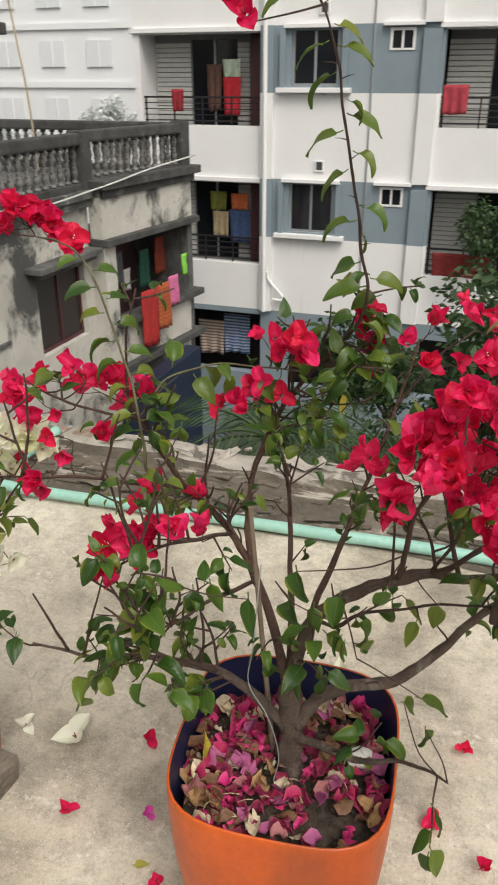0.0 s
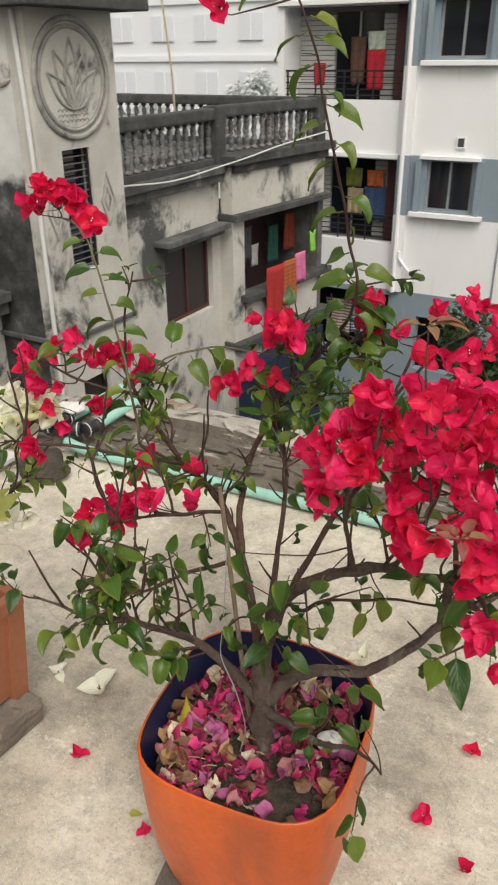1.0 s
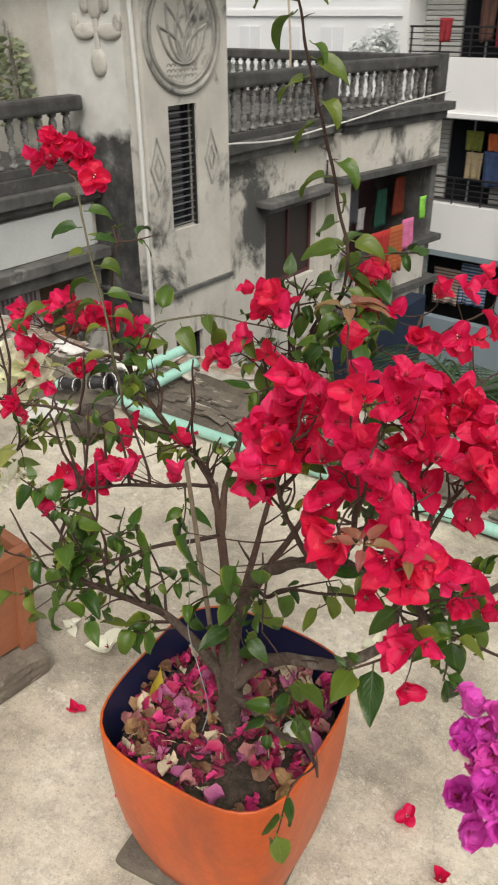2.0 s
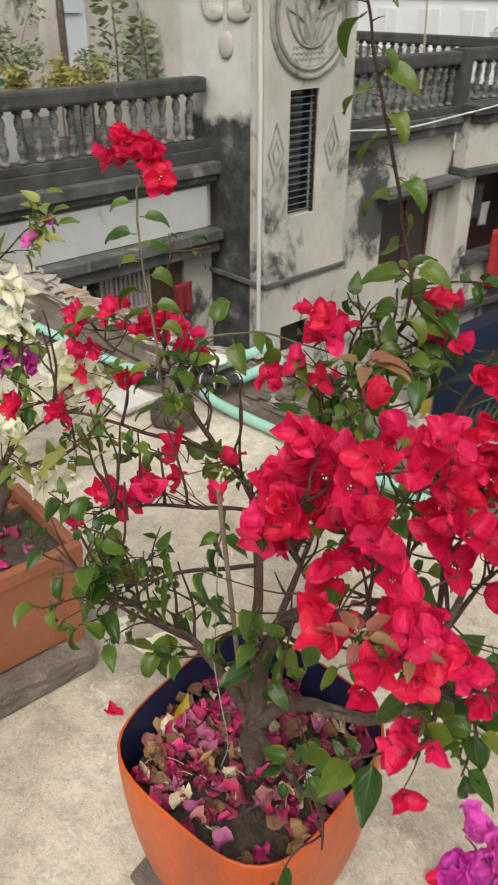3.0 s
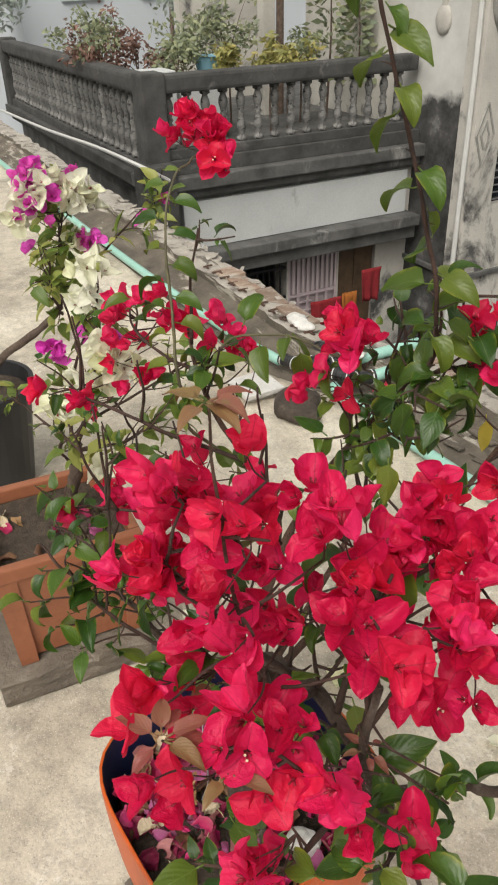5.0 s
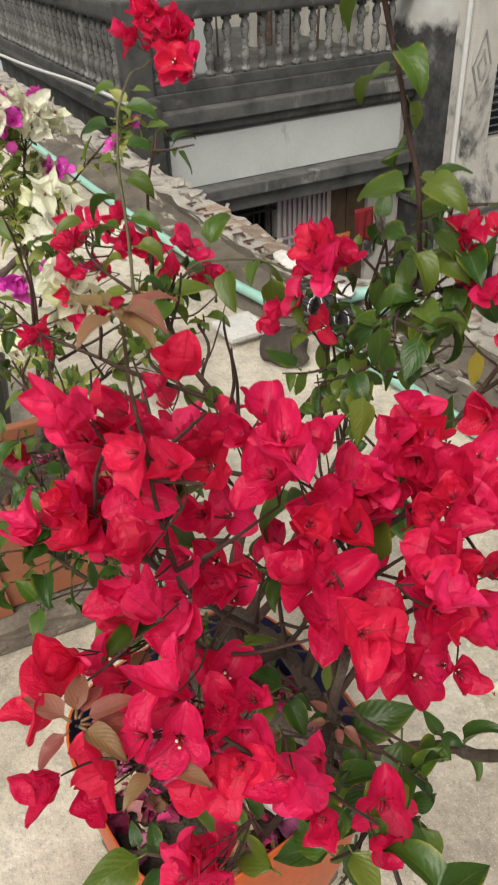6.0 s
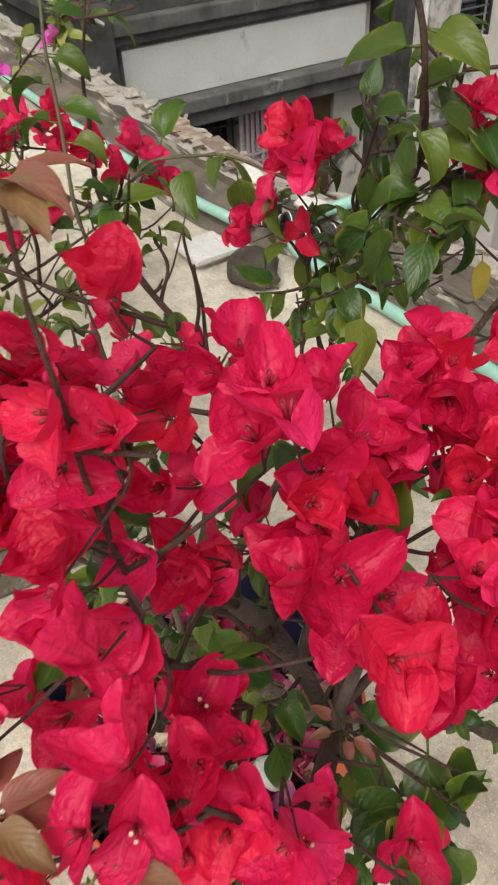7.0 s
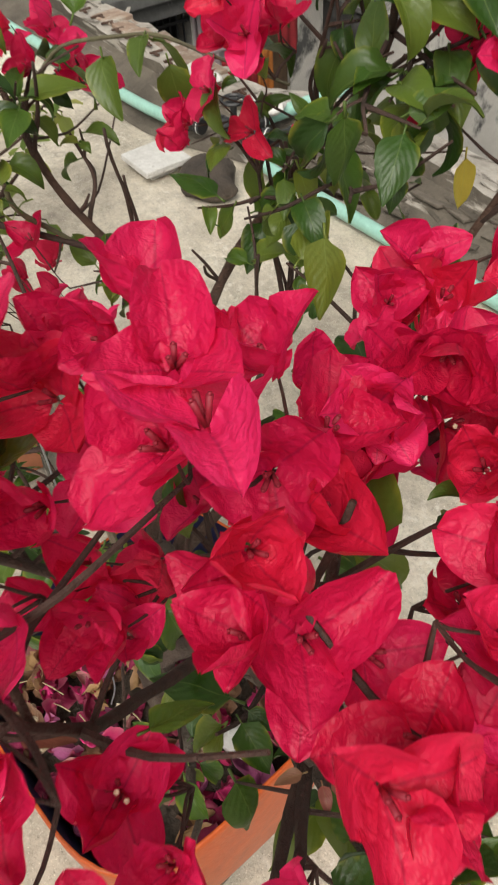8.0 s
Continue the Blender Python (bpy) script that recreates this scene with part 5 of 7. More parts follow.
b_tall = red.branch([(0.335, 1.285, 0.80), (0.314, 1.245, 0.85), (0.316, 1.235, 0.90), (0.31, 1.234, 0.95), (0.302, 1.237, 1.0), (0.285, 1.248, 1.05), (0.269, 1.258, 1.10), (0.242, 1.28, 1.15), (0.205, 1.32, 1.185), (0.14, 1.40, 1.19), (0.08, 1.46, 1.185)], 0.0030, 0.0013, M_STEM)
b_horiz = red.branch([(0.30, 1.275, 0.93), (0.34, 1.32, 0.985), (0.41, 1.355, 1.00), (0.48, 1.365, 0.995), (0.55, 1.38, 0.985)], 0.0022, 0.0014, M_STEM)
b_lf = red.branch([(0.363, 1.315, 0.785), (0.31, 1.25, 0.82), (0.24, 1.19, 0.86), (0.17, 1.16, 0.87), (0.10, 1.16, 0.87)], 0.0042, 0.0014, M_TWIG, "twig")
b_lf2 = red.branch([(0.30, 1.275, 0.93), (0.24, 1.25, 0.95), (0.17, 1.25, 0.97), (0.11, 1.28, 0.985)], 0.003, 0.0013, M_TWIG, "twig")
b_lf3 = red.branch([(0.445, 1.30, 0.705), (0.40, 1.20, 0.75), (0.36, 1.11, 0.79), (0.30, 1.06, 0.79)], 0.004, 0.0014, M_TWIG, "twig")
b_lf4 = red.branch([(0.50, 1.235, 0.655), (0.44, 1.14, 0.68), (0.39, 1.06, 0.69), (0.34, 1.02, 0.70)], 0.0045, 0.0014, M_TWIG, "twig")
b_lf5 = red.branch([(0.45, 1.12, 0.548), (0.40, 1.06, 0.62), (0.36, 1.03, 0.66), (0.31, 1.02, 0.68)], 0.004, 0.0014, M_TWIG, "twig")
b_m1 = red.branch([(0.72, 1.085, 0.782), (0.72, 1.03, 0.86), (0.722, 0.975, 0.95), (0.735, 0.935, 1.02), (0.76, 0.925, 1.08)], 0.0045, 0.0013, M_TWIG, "twig")
b_m2 = red.branch([(0.765, 1.077, 0.80), (0.79, 1.02, 0.86), (0.812, 0.965, 0.93), (0.825, 0.94, 0.99), (0.835, 0.93, 1.05)], 0.0045, 0.0013, M_TWIG, "twig")
b_m3 = red.branch([(0.862, 1.038, 0.838), (0.85, 1.06, 0.92), (0.84, 1.09, 0.98), (0.84, 1.12, 1.005)], 0.0042, 0.0013, M_TWIG, "twig")
b_m4 = red.branch([(0.862, 1.038, 0.838), (0.89, 0.98, 0.85), (0.905, 0.925, 0.86), (0.905, 0.885, 0.865)], 0.0042, 0.0013, M_TWIG, "twig")
b_m5 = red.branch([(0.80, 1.066, 0.802), (0.785, 1.12, 0.87), (0.772, 1.175, 0.93), (0.762, 1.225, 0.965)], 0.0042, 0.0013, M_TWIG, "twig")
red.branch([(0.84, 1.09, 0.98), (0.865, 1.15, 1.01), (0.893, 1.205, 1.035)], 0.003, 0.0012, M_TWIG, "twig")
red.branch([(0.72, 1.40, 0.92), (0.78, 1.44, 0.99), (0.85, 1.48, 1.04)], 0.003, 0.0013, M_TWIG, "twig")
red.branch([(0.825, 0.94, 0.99), (0.814, 0.94, 1.06), (0.806, 0.937, 1.13), (0.801, 0.935, 1.205)], 0.0019, 0.0010, M_BROWNBARK)
red.branch([(0.862, 1.038, 0.838), (0.898, 0.985, 0.885), (0.905, 0.935, 0.945), (0.895, 0.905, 0.99)], 0.0038, 0.0013, M_TWIG, "twig")
red.branch([(0.872, 1.028, 0.885), (0.90, 1.03, 0.96), (0.925, 1.012, 1.015)], 0.0036, 0.0013, M_TWIG, "twig")
b_down = red.branch([(0.860, 1.04, 0.83), (0.885, 1.038, 0.795), (0.92, 1.03, 0.78), (0.97, 1.0, 0.80), (1.02, 0.965, 0.83)], 0.0055, 0.0010)
red.branch([(0.858, 1.04, 0.825), (0.856, 1.043, 0.79), (0.852, 1.046, 0.75)], 0.0075, 0.0062, name="cut_stub", rough=0.5)
b_r1 = red.branch([(0.615, 1.135, 0.655), (0.641, 1.12, 0.661), (0.673, 1.11, 0.697), (0.722, 1.10, 0.717), (0.785, 1.09, 0.738), (0.84, 1.08, 0.751), (0.90, 1.065, 0.76)], 0.0038, 0.0014, M_TWIG, "twig")
part("stake", tube(bmesh.new(), [Vector((0.540, 1.145, 0.35)), Vector((0.520, 1.138, 0.60)), Vector((0.500, 1.13, 0.86))], 0.0048, 0.0036, 7), aged("split bamboo", (0.27, 0.21, 0.15), (0.14, 0.105, 0.075), 20), red.ob, "thin bamboo stake tied to the shrub")
part("tie_wire", tube(bmesh.new(), spline([(0.520, 1.10, 0.78), (0.508, 1.105, 0.62), (0.500, 1.11, 0.54), (0.535, 1.08, 0.50), (0.555, 1.07, 0.43), (0.548, 1.06, 0.38)]), 0.0010, 0.0010, 5), M_FRAME, red.ob, "thin grey tie wire")

# flowers branch by branch: the tall head, the thin outer twigs, the middle, the back, then the large mass over the pot's front
HEAD_TALL = ((0.048, 1.462, 1.245), (0.058, 1.455, 1.232), (0.112, 1.455, 1.222), (0.019, 1.433, 1.215), (0.023, 1.486, 1.22), (0.034, 1.478, 1.238), (0.077, 1.474, 1.225), (0.09, 1.499, 1.216), (0.098, 1.472, 1.227), (0.13, 1.466, 1.189), (0.161, 1.426, 1.193))
HEADS_OUTER_HIGH = ((0.082, 1.284, 0.983), (0.089, 1.294, 0.915), (0.09, 1.26, 0.958), (0.099, 1.252, 0.998), (0.105, 1.252, 0.969), (0.107, 1.099, 0.886), (0.11, 1.235, 0.883), (0.115, 1.327, 0.982), (0.13, 1.23, 0.947), (0.132, 1.229, 0.981), (0.142, 1.166, 0.873), (0.159, 1.161, 0.849), (0.164, 1.143, 0.875), (0.166, 1.2, 0.922), (0.176, 1.227, 0.948), (0.176, 1.295, 0.978), (0.177, 1.3, 1.017), (0.178, 1.351, 0.964), (0.181, 1.402, 0.961), (0.187, 1.211, 0.884), (0.203, 1.247, 1.028), (0.227, 1.43, 0.9), (0.241, 1.363, 0.979), (0.252, 1.268, 1.009), (0.253, 1.212, 0.931), (0.256, 1.291, 1.001), (0.256, 1.386, 0.928), (0.282, 1.362, 0.963), (0.296, 1.345, 0.957), (0.311, 1.292, 0.974))
HEADS_OUTER_LOW = ((0.238, 1.252, 0.735), (0.268, 1.211, 0.743), (0.271, 1.126, 0.78), (0.279, 1.048, 0.777), (0.284, 1.28, 0.767), (0.306, 1.036, 0.8), (0.307, 1.183, 0.761), (0.314, 1.246, 0.74), (0.317, 1.094, 0.8), (0.323, 1.242, 0.828), (0.327, 1.112, 0.795), (0.338, 1.128, 0.783), (0.345, 1.146, 0.801), (0.38, 1.318, 0.779), (0.381, 1.113, 0.832), (0.403, 1.256, 0.753))
HEADS_MIDDLE = ((0.412, 1.38, 0.92), (0.446, 1.356, 0.942), (0.462, 1.333, 0.934), (0.47, 1.362, 0.96), (0.474, 1.499, 0.884), (0.482, 1.375, 1.05), (0.491, 1.339, 0.981), (0.502, 1.422, 0.832), (0.513, 1.371, 1.049), (0.517, 1.357, 1.019), (0.522, 1.331, 1.032), (0.523, 1.389, 1.024), (0.524, 1.354, 0.952), (0.542, 1.336, 1.054), (0.545, 1.318, 1.068), (0.554, 1.369, 1.044), (0.557, 1.329, 1.03), (0.561, 1.293, 1.074), (0.568, 1.312, 1.048))
HEADS_BACK = ((0.657, 1.436, 1.056), (0.665, 1.476, 1.079), (0.666, 1.385, 0.991), (0.668, 1.414, 1.094), (0.673, 1.432, 1.023), (0.682, 1.417, 1.04), (0.728, 1.384, 1.047), (0.765, 1.377, 1.014), (0.784, 1.438, 1.071), (0.811, 1.315, 1.036), (0.826, 1.241, 1.014), (0.831, 1.394, 1.092), (0.847, 1.286, 1.042))
MASS_REAR = ((0.786, 1.176, 1.011), (0.791, 1.197, 1.005), (0.791, 1.202, 1.027), (0.801, 1.165, 1.025), (0.815, 1.192, 1.022), (0.823, 1.14, 1.02), (0.828, 1.085, 1.048), (0.835, 1.195, 1.004), (0.838, 1.159, 1.022), (0.848, 1.09, 0.993), (0.855, 1.139, 1.037), (0.856, 1.091, 1.03), (0.857, 1.128, 0.99), (0.862, 1.11, 1.059), (0.872, 1.114, 1.03), (0.887, 1.097, 1.035))
MASS_LEFT = ((0.641, 1.078, 0.97), (0.661, 1.011, 1.014), (0.685, 0.985, 0.946), (0.689, 0.967, 0.963), (0.69, 0.946, 1.005), (0.699, 0.933, 0.99), (0.701, 0.949, 1.05), (0.71, 0.964, 1.066), (0.725, 0.912, 1.042), (0.727, 0.885, 1.055), (0.727, 0.97, 1.052), (0.729, 0.943, 1.045), (0.731, 0.927, 1.064), (0.742, 0.954, 1.112), (0.742, 0.962, 1.028), (0.742, 1.02, 1.056), (0.744, 0.931, 1.127), (0.745, 0.955, 1.08), (0.746, 0.91, 1.064), (0.748, 0.907, 1.04), (0.753, 0.911, 1.142), (0.753, 0.993, 1.089))
MASS_CORE = ((0.765, 1.006, 1.057), (0.766, 0.953, 1.092), (0.777, 1.02, 0.951), (0.778, 1.055, 0.968), (0.779, 0.944, 1.042), (0.784, 1.045, 1.093), (0.785, 0.992, 0.989), (0.785, 1.003, 1.028), (0.787, 0.968, 0.995), (0.791, 1.015, 1.093), (0.793, 0.976, 1.045), (0.794, 0.911, 1.019), (0.795, 0.902, 0.985), (0.796, 0.971, 1.164), (0.801, 0.928, 1.094), (0.803, 0.88, 0.989), (0.803, 1.008, 0.977), (0.806, 0.862, 1.003), (0.811, 0.89, 0.959), (0.811, 0.922, 1.132), (0.815, 0.917, 1.076), (0.818, 1.04, 1.083), (0.819, 0.941, 1.121), (0.819, 0.983, 0.983), (0.82, 1.034, 1.103), (0.821, 0.942, 1.045), (0.821, 0.973, 1.002), (0.825, 1.016, 1.078), (0.829, 0.836, 1.015), (0.831, 0.898, 1.075), (0.832, 1.041, 1.018), (0.838, 0.902, 1.098), (0.839, 0.996, 1.097))
MASS_TOP = ((0.841, 1.036, 1.103), (0.844, 0.929, 1.138), (0.845, 1.007, 1.125), (0.849, 0.926, 1.165), (0.852, 1.028, 1.058), (0.854, 1.059, 1.067), (0.856, 1.079, 1.056), (0.857, 0.895, 1.075), (0.879, 0.998, 1.083), (0.93, 1.04, 1.053), (0.95, 1.031, 1.058))
MASS_FRONT = ((0.851, 0.917, 1.05), (0.854, 0.946, 0.965), (0.869, 0.839, 0.964), (0.875, 0.891, 1.008), (0.876, 0.9, 0.957), (0.88, 0.84, 0.997), (0.88, 0.903, 0.979), (0.881, 0.887, 1.046), (0.883, 0.941, 0.983), (0.887, 0.808, 1.033), (0.889, 0.859, 1.028), (0.891, 0.916, 0.999), (0.896, 0.927, 0.972), (0.898, 0.899, 0.944), (0.903, 0.879, 1.013), (0.907, 0.912, 0.961), (0.924, 0.927, 0.956))
MASS_RIGHT = ((0.851, 1.067, 1.033), (0.857, 1.004, 1.02), (0.862, 1.042, 1.042), (0.869, 1.014, 1.043), (0.87, 0.992, 1.043), (0.875, 1.019, 0.986), (0.888, 1.006, 1.036), (0.904, 1.022, 1.023), (0.904, 1.07, 1.004), (0.917, 1.072, 1.033), (0.918, 1.014, 0.972), (0.922, 1.059, 0.93), (0.925, 1.053, 1.021), (0.926, 1, 1.039), (0.935, 0.983, 1.048), (0.938, 1.009, 1.003), (0.944, 0.993, 1.031))
MASS_EDGE = ((0.885, 1.12, 1.05), (0.90, 1.10, 1.06), (0.905, 1.13, 1.03), (0.915, 1.09, 1.05), (0.92, 1.07, 1.04), (0.93, 1.06, 1.0), (0.94, 1.05, 0.97), (0.95, 1.04, 1.03), (0.90, 1.15, 1.03), (0.92, 1.12, 1.0), (0.935, 1.10, 0.97), (0.95, 1.08, 1.0), (0.955, 1.06, 0.96), (0.96, 1.10, 1.03), (0.88, 1.16, 1.05))
MASS_LOW = ((0.891, 0.905, 0.866), (0.894, 0.884, 0.861), (0.9, 0.864, 0.891), (0.91, 0.967, 0.916), (0.916, 0.849, 0.856), (0.923, 0.88, 0.889), (0.928, 0.945, 0.93), (0.935, 0.955, 0.887), (0.942, 1.023, 0.84), (0.952, 0.996, 0.877), (0.969, 0.978, 0.875))
for points, heart, scale, loose, each in (
    (HEAD_TALL, (0.08, 1.52, 1.13), 1.1, 0.6, 3), (HEADS_OUTER_HIGH, (0.26, 1.42, 0.86), 1.0, 0.8, 1.6), (HEADS_OUTER_LOW, (0.40, 1.26, 0.70), 1.1, 0.8, 1.7),
    (HEADS_MIDDLE, (0.52, 1.48, 0.90), 1.1, 0.7, 1), (HEADS_BACK, (0.72, 1.52, 0.92), 1.0, 0.7, 1.5),
    (MASS_REAR, (0.80, 1.20, 0.88), 0.98, 0.8, 1.3), (MASS_LEFT, (0.80, 1.06, 0.94), 0.95, 0.8, 1.9), (MASS_CORE, (0.80, 1.06, 0.94), 0.98, 0.8, 1.15),
    (MASS_TOP, (0.82, 1.06, 0.94), 1.0, 0.8, 1.3), (MASS_FRONT, (0.84, 1.02, 0.90), 0.92, 0.8, 1.3), (MASS_RIGHT, (0.86, 1.06, 0.93), 1.0, 0.8, 1.3), (MASS_EDGE, (0.88, 1.14, 0.94), 1.0, 0.8, 1.2), (MASS_LOW, (0.88, 1.04, 0.86), 0.95, 0.8, 1.2),
):
    red.head(points, heart, scale, loose, each)
red.head(((0.478, 1.229, 1.511), (0.455, 1.24, 1.53)), (0.50, 1.30, 1.48), 1.1, 0.5, 1)
UPFRONT = (0.15, -0.5, 0.55)
for p, n in (((0.857, 1.495, 1.065), 4), ((0.89, 1.40, 1.06), 4), ((0.86, 1.31, 1.05), 4), ((0.92, 1.28, 1.04), 4)):
    red.cluster(p, n, 0.032, face=UPFRONT, scale=0.86)
# thin upright twigs and the leafy knot under the long spray
rnd = random.Random(77)
knot = []
for a, b in (((0.585, 1.44, 0.975), (0.60, 1.37, 1.03)), ((0.585, 1.44, 0.975), (0.665, 1.36, 1.04)), ((0.545, 1.442, 0.925), (0.61, 1.35, 0.965)), ((0.545, 1.442, 0.925), (0.675, 1.30, 0.965)), ((0.62, 1.41, 1.03), (0.69, 1.29, 1.02)), ((0.62, 1.41, 1.03), (0.655, 1.41, 1.12)), ((0.512, 1.428, 0.879), (0.545, 1.335, 0.90)), ((0.512, 1.428, 0.879), (0.60, 1.39, 0.90)), ((0.62, 1.41, 1.03), (0.72, 1.36, 1.03)), ((0.68, 1.34, 0.81), (0.69, 1.31, 0.92))):
    a, b = Vector(a), Vector(b)
    knot.append(red.branch([a, a.lerp(b, 0.5) + Vector((rnd.uniform(-0.02, 0.02), rnd.uniform(-0.02, 0.02), -0.012)), b], 0.0024, 0.0011, M_TWIG, "twig"))
bare = []
for line, n in ((b_ul, 9), (b_left, 8), (b_lf, 3), (b_lf3, 6), (b_lf4, 5), (b_cen, 6), (b_mid, 4), (b_up, 4)):
    for k in range(n):
        q = line[int(len(line) * rnd.uniform(0.35, 0.95))]
        tip = q + Vector((rnd.uniform(-0.05, 0.05), rnd.uniform(-0.05, 0.03), rnd.uniform(0.07, 0.19)))
        bare.append(red.branch([q, q.lerp(tip, 0.5) + Vector((rnd.uniform(-0.012, 0.012), rnd.uniform(-0.012, 0.012), 0)), tip], 0.0028, 0.0014, M_TWIG, "twig"))
for path in ([(0.60, 1.14, 0.655), (0.603, 1.10, 0.668), (0.595, 1.06, 0.655)], [(0.54, 1.17, 0.585), (0.53, 1.11, 0.625), (0.518, 1.06, 0.635)], [(0.64, 1.118, 0.715), (0.655, 1.07, 0.70), (0.668, 1.04, 0.67)], [(0.575, 1.145, 0.565), (0.60, 1.10, 0.60), (0.625, 1.07, 0.60)]):
    red.foliage(red.branch(path, 0.0022, 0.0010, M_TWIG, "twig"), 5, LEAVES, 0.3, 1.0, 1.05, 0.8)
for line, n in ((b_cen, 5), (b_ur, 5), (b_up, 6), (b_ul, 6), (b_mid, 4), (b_low, 4)):  # short bare spurs
    for k in range(n):
        q = line[int(len(line) * rnd.uniform(0.25, 0.9))]
        tip = q + Vector((rnd.uniform(-0.03, 0.03), rnd.uniform(-0.03, 0.02), rnd.uniform(0.02, 0.055)))
        red.branch([q, q.lerp(tip, 0.5) + Vector((rnd.uniform(-0.006, 0.006), 0, rnd.uniform(-0.006, 0.006))), tip], 0.0022, 0.0013, M_TWIG, "twig")
for line in knot:
    red.shoots(line, 6, LEAVES + DROOP, 0.3, 1.0, 1.0)
for line in bare[::2]:
    red.shoots(line, 3, MIXED, 0.3, 1.0, 0.72)

for line, n, mesh_set, first in (
    (b_left, 34, LEAVES, 0.35), (b_lf4, 20, LEAVES, 0.3), (b_lf5, 20, LEAVES, 0.2), (b_lf3, 16, LEAVES, 0.2), (b_lf, 10, MIXED, 0.2), (b_lf2, 7, MIXED, 0.2), (b_down, 18, LEAVES, 0.2),
    (b_ul, 10, MIXED, 0.45), (b_mid, 12, MIXED, 0.35), (b_cen, 8, LEAVES, 0.4), (b_ur, 14, LEAVES, 0.4), (b_low, 12, LEAVES, 0.45), (b_up, 7, LEAVES, 0.5), (b_r1, 14, LEAVES, 0.15),
    (b_m1, 6, LEAVES, 0.1), (b_m2, 6, LEAVES, 0.1), (b_m3, 6, LEAVES, 0.1), (b_m4, 8, LEAVES, 0.1), (b_m5, 8, LEAVES, 0.2), (b_horiz, 12, SPRAY, 0.1),
):
    (red.foliage if mesh_set is SPRAY else red.shoots)(line, n, mesh_set, first)
for k in range(17):  # leaves arching down on either side of the thin tall stem
    p = min(b_tall[5:], key=lambda q: abs(q.z - 0.885 - 0.0185 * k))
    side = 1 if k % 2 else -1
    ahead = Vector((0.8 * side + rnd.uniform(-0.3, 0.3), 0.45 * side + rnd.uniform(-0.3, 0.3), 0.12))
    red.leaf(p + ahead.normalized() * 0.012, ahead, DROOP, rnd.uniform(0.75, 1.05), up=(rnd.uniform(-0.3, 0.3), rnd.uniform(-0.6, 0.1), 1.0))
# leaves along the long upright spray: height, sideways, downwards, size
for z, dx, dz, size in (
    (1.535, -0.75, -0.65, 1.25), (1.50, 0.5, -0.6, 0.9), (1.475, -0.5, -0.75, 1.0), (1.47, 0.8, -0.6, 1.0), (1.44, -0.4, -0.85, 1.15), (1.415, 0.25, -0.7, 0.75), (1.392, 0.6, -0.75, 1.1),
    (1.37, -0.6, -0.75, 1.2), (1.345, 0.5, -0.8, 0.9), (1.315, -0.35, -0.9, 1.1), (1.268, 0.6, -0.7, 1.0), (1.245, -0.7, -0.6, 1.15), (1.225, 0.1, -1.0, 0.7), (1.185, -0.5, -0.75, 1.2),
    (1.15, 0.85, -0.4, 1.1), (1.145, -0.9, -0.35, 1.3), (1.10, 0.3, -0.8, 1.0), (1.09, -0.8, -0.2, 0.9), (1.07, 0.6, -0.6, 1.1),
):
    p = min(b_spray, key=lambda q: abs(q.z - z))
    ahead = Vector((dx, rnd.uniform(-0.35, 0.25), 0.35 * dz + 0.12)).normalized()
    red.leaf(p + ahead * 0.014, ahead, SPRAY, 0.90 * size, up=(0.25 * dx + rnd.uniform(-0.3, 0.3), rnd.uniform(-0.75, 0.0), 1.0))
for z, dx, dz in ((1.52, 0.8, 0.5), (1.45, -1, 0.1), (1.43, 0.9, 0.3), (1.36, -1, 0.15), (1.33, 0.8, 0.5), (1.28, -0.9, 0.3), (1.26, 1, 0.1), (1.20, 1, 0.25), (1.13, -0.8, 0.4)):  # thorns
    p = min(b_spray, key=lambda q: abs(q.z - z))
    q = p + Vector((dx, rnd.uniform(-0.3, 0.3), dz)).normalized() * rnd.uniform(0.012, 0.022)
    part("thorn", tube(bmesh.new(), [p, p.lerp(q, 0.5) + Vector((0, 0, 0.001)), q], 0.0011, 0.0003, 5), M_TWIG, red.ob)
# single large leaves hanging on the lower branches
for x, y, z, size in (
    (0.428, 1.045, 0.765, 1.15), (0.514, 1.001, 0.79, 1.25), (0.567, 1.038, 0.765, 1.2), (0.637, 1.023, 0.79, 1.1), (0.695, 0.98, 0.835, 1.0), (0.579, 0.996, 0.845, 1.1), (0.601, 1.086, 0.72, 1.1),
    (0.449, 1.07, 0.76, 1.1), (0.414, 1.145, 0.565, 1.0), (0.372, 0.995, 0.715, 1.2), (0.245, 1.03, 0.555, 1.15), (0.681, 1.049, 0.695, 1.0), (0.747, 1.045, 0.74, 0.9),
    (0.774, 1.038, 0.775, 1.0), (0.305, 1.053, 0.63, 1.0), (0.395, 1.158, 0.55, 1.0), (0.332, 1.228, 0.93, 1.0), (0.391, 1.173, 0.965, 1.0), (0.406, 1.021, 0.62, 1.0),
):
    p = Vector((x, y, z))
    ahead = Vector((rnd.uniform(-0.6, 0.6), rnd.uniform(-0.5, 0.2), rnd.uniform(-1.0, -0.5)))
    red.stalk(red.near(p)[0], p, 0.0009)
    red.leaf(p, ahead, LEAVES, 0.92 * size, up=(rnd.uniform(-0.7, 0.7), rnd.uniform(-1.0, -0.2), 0.8))
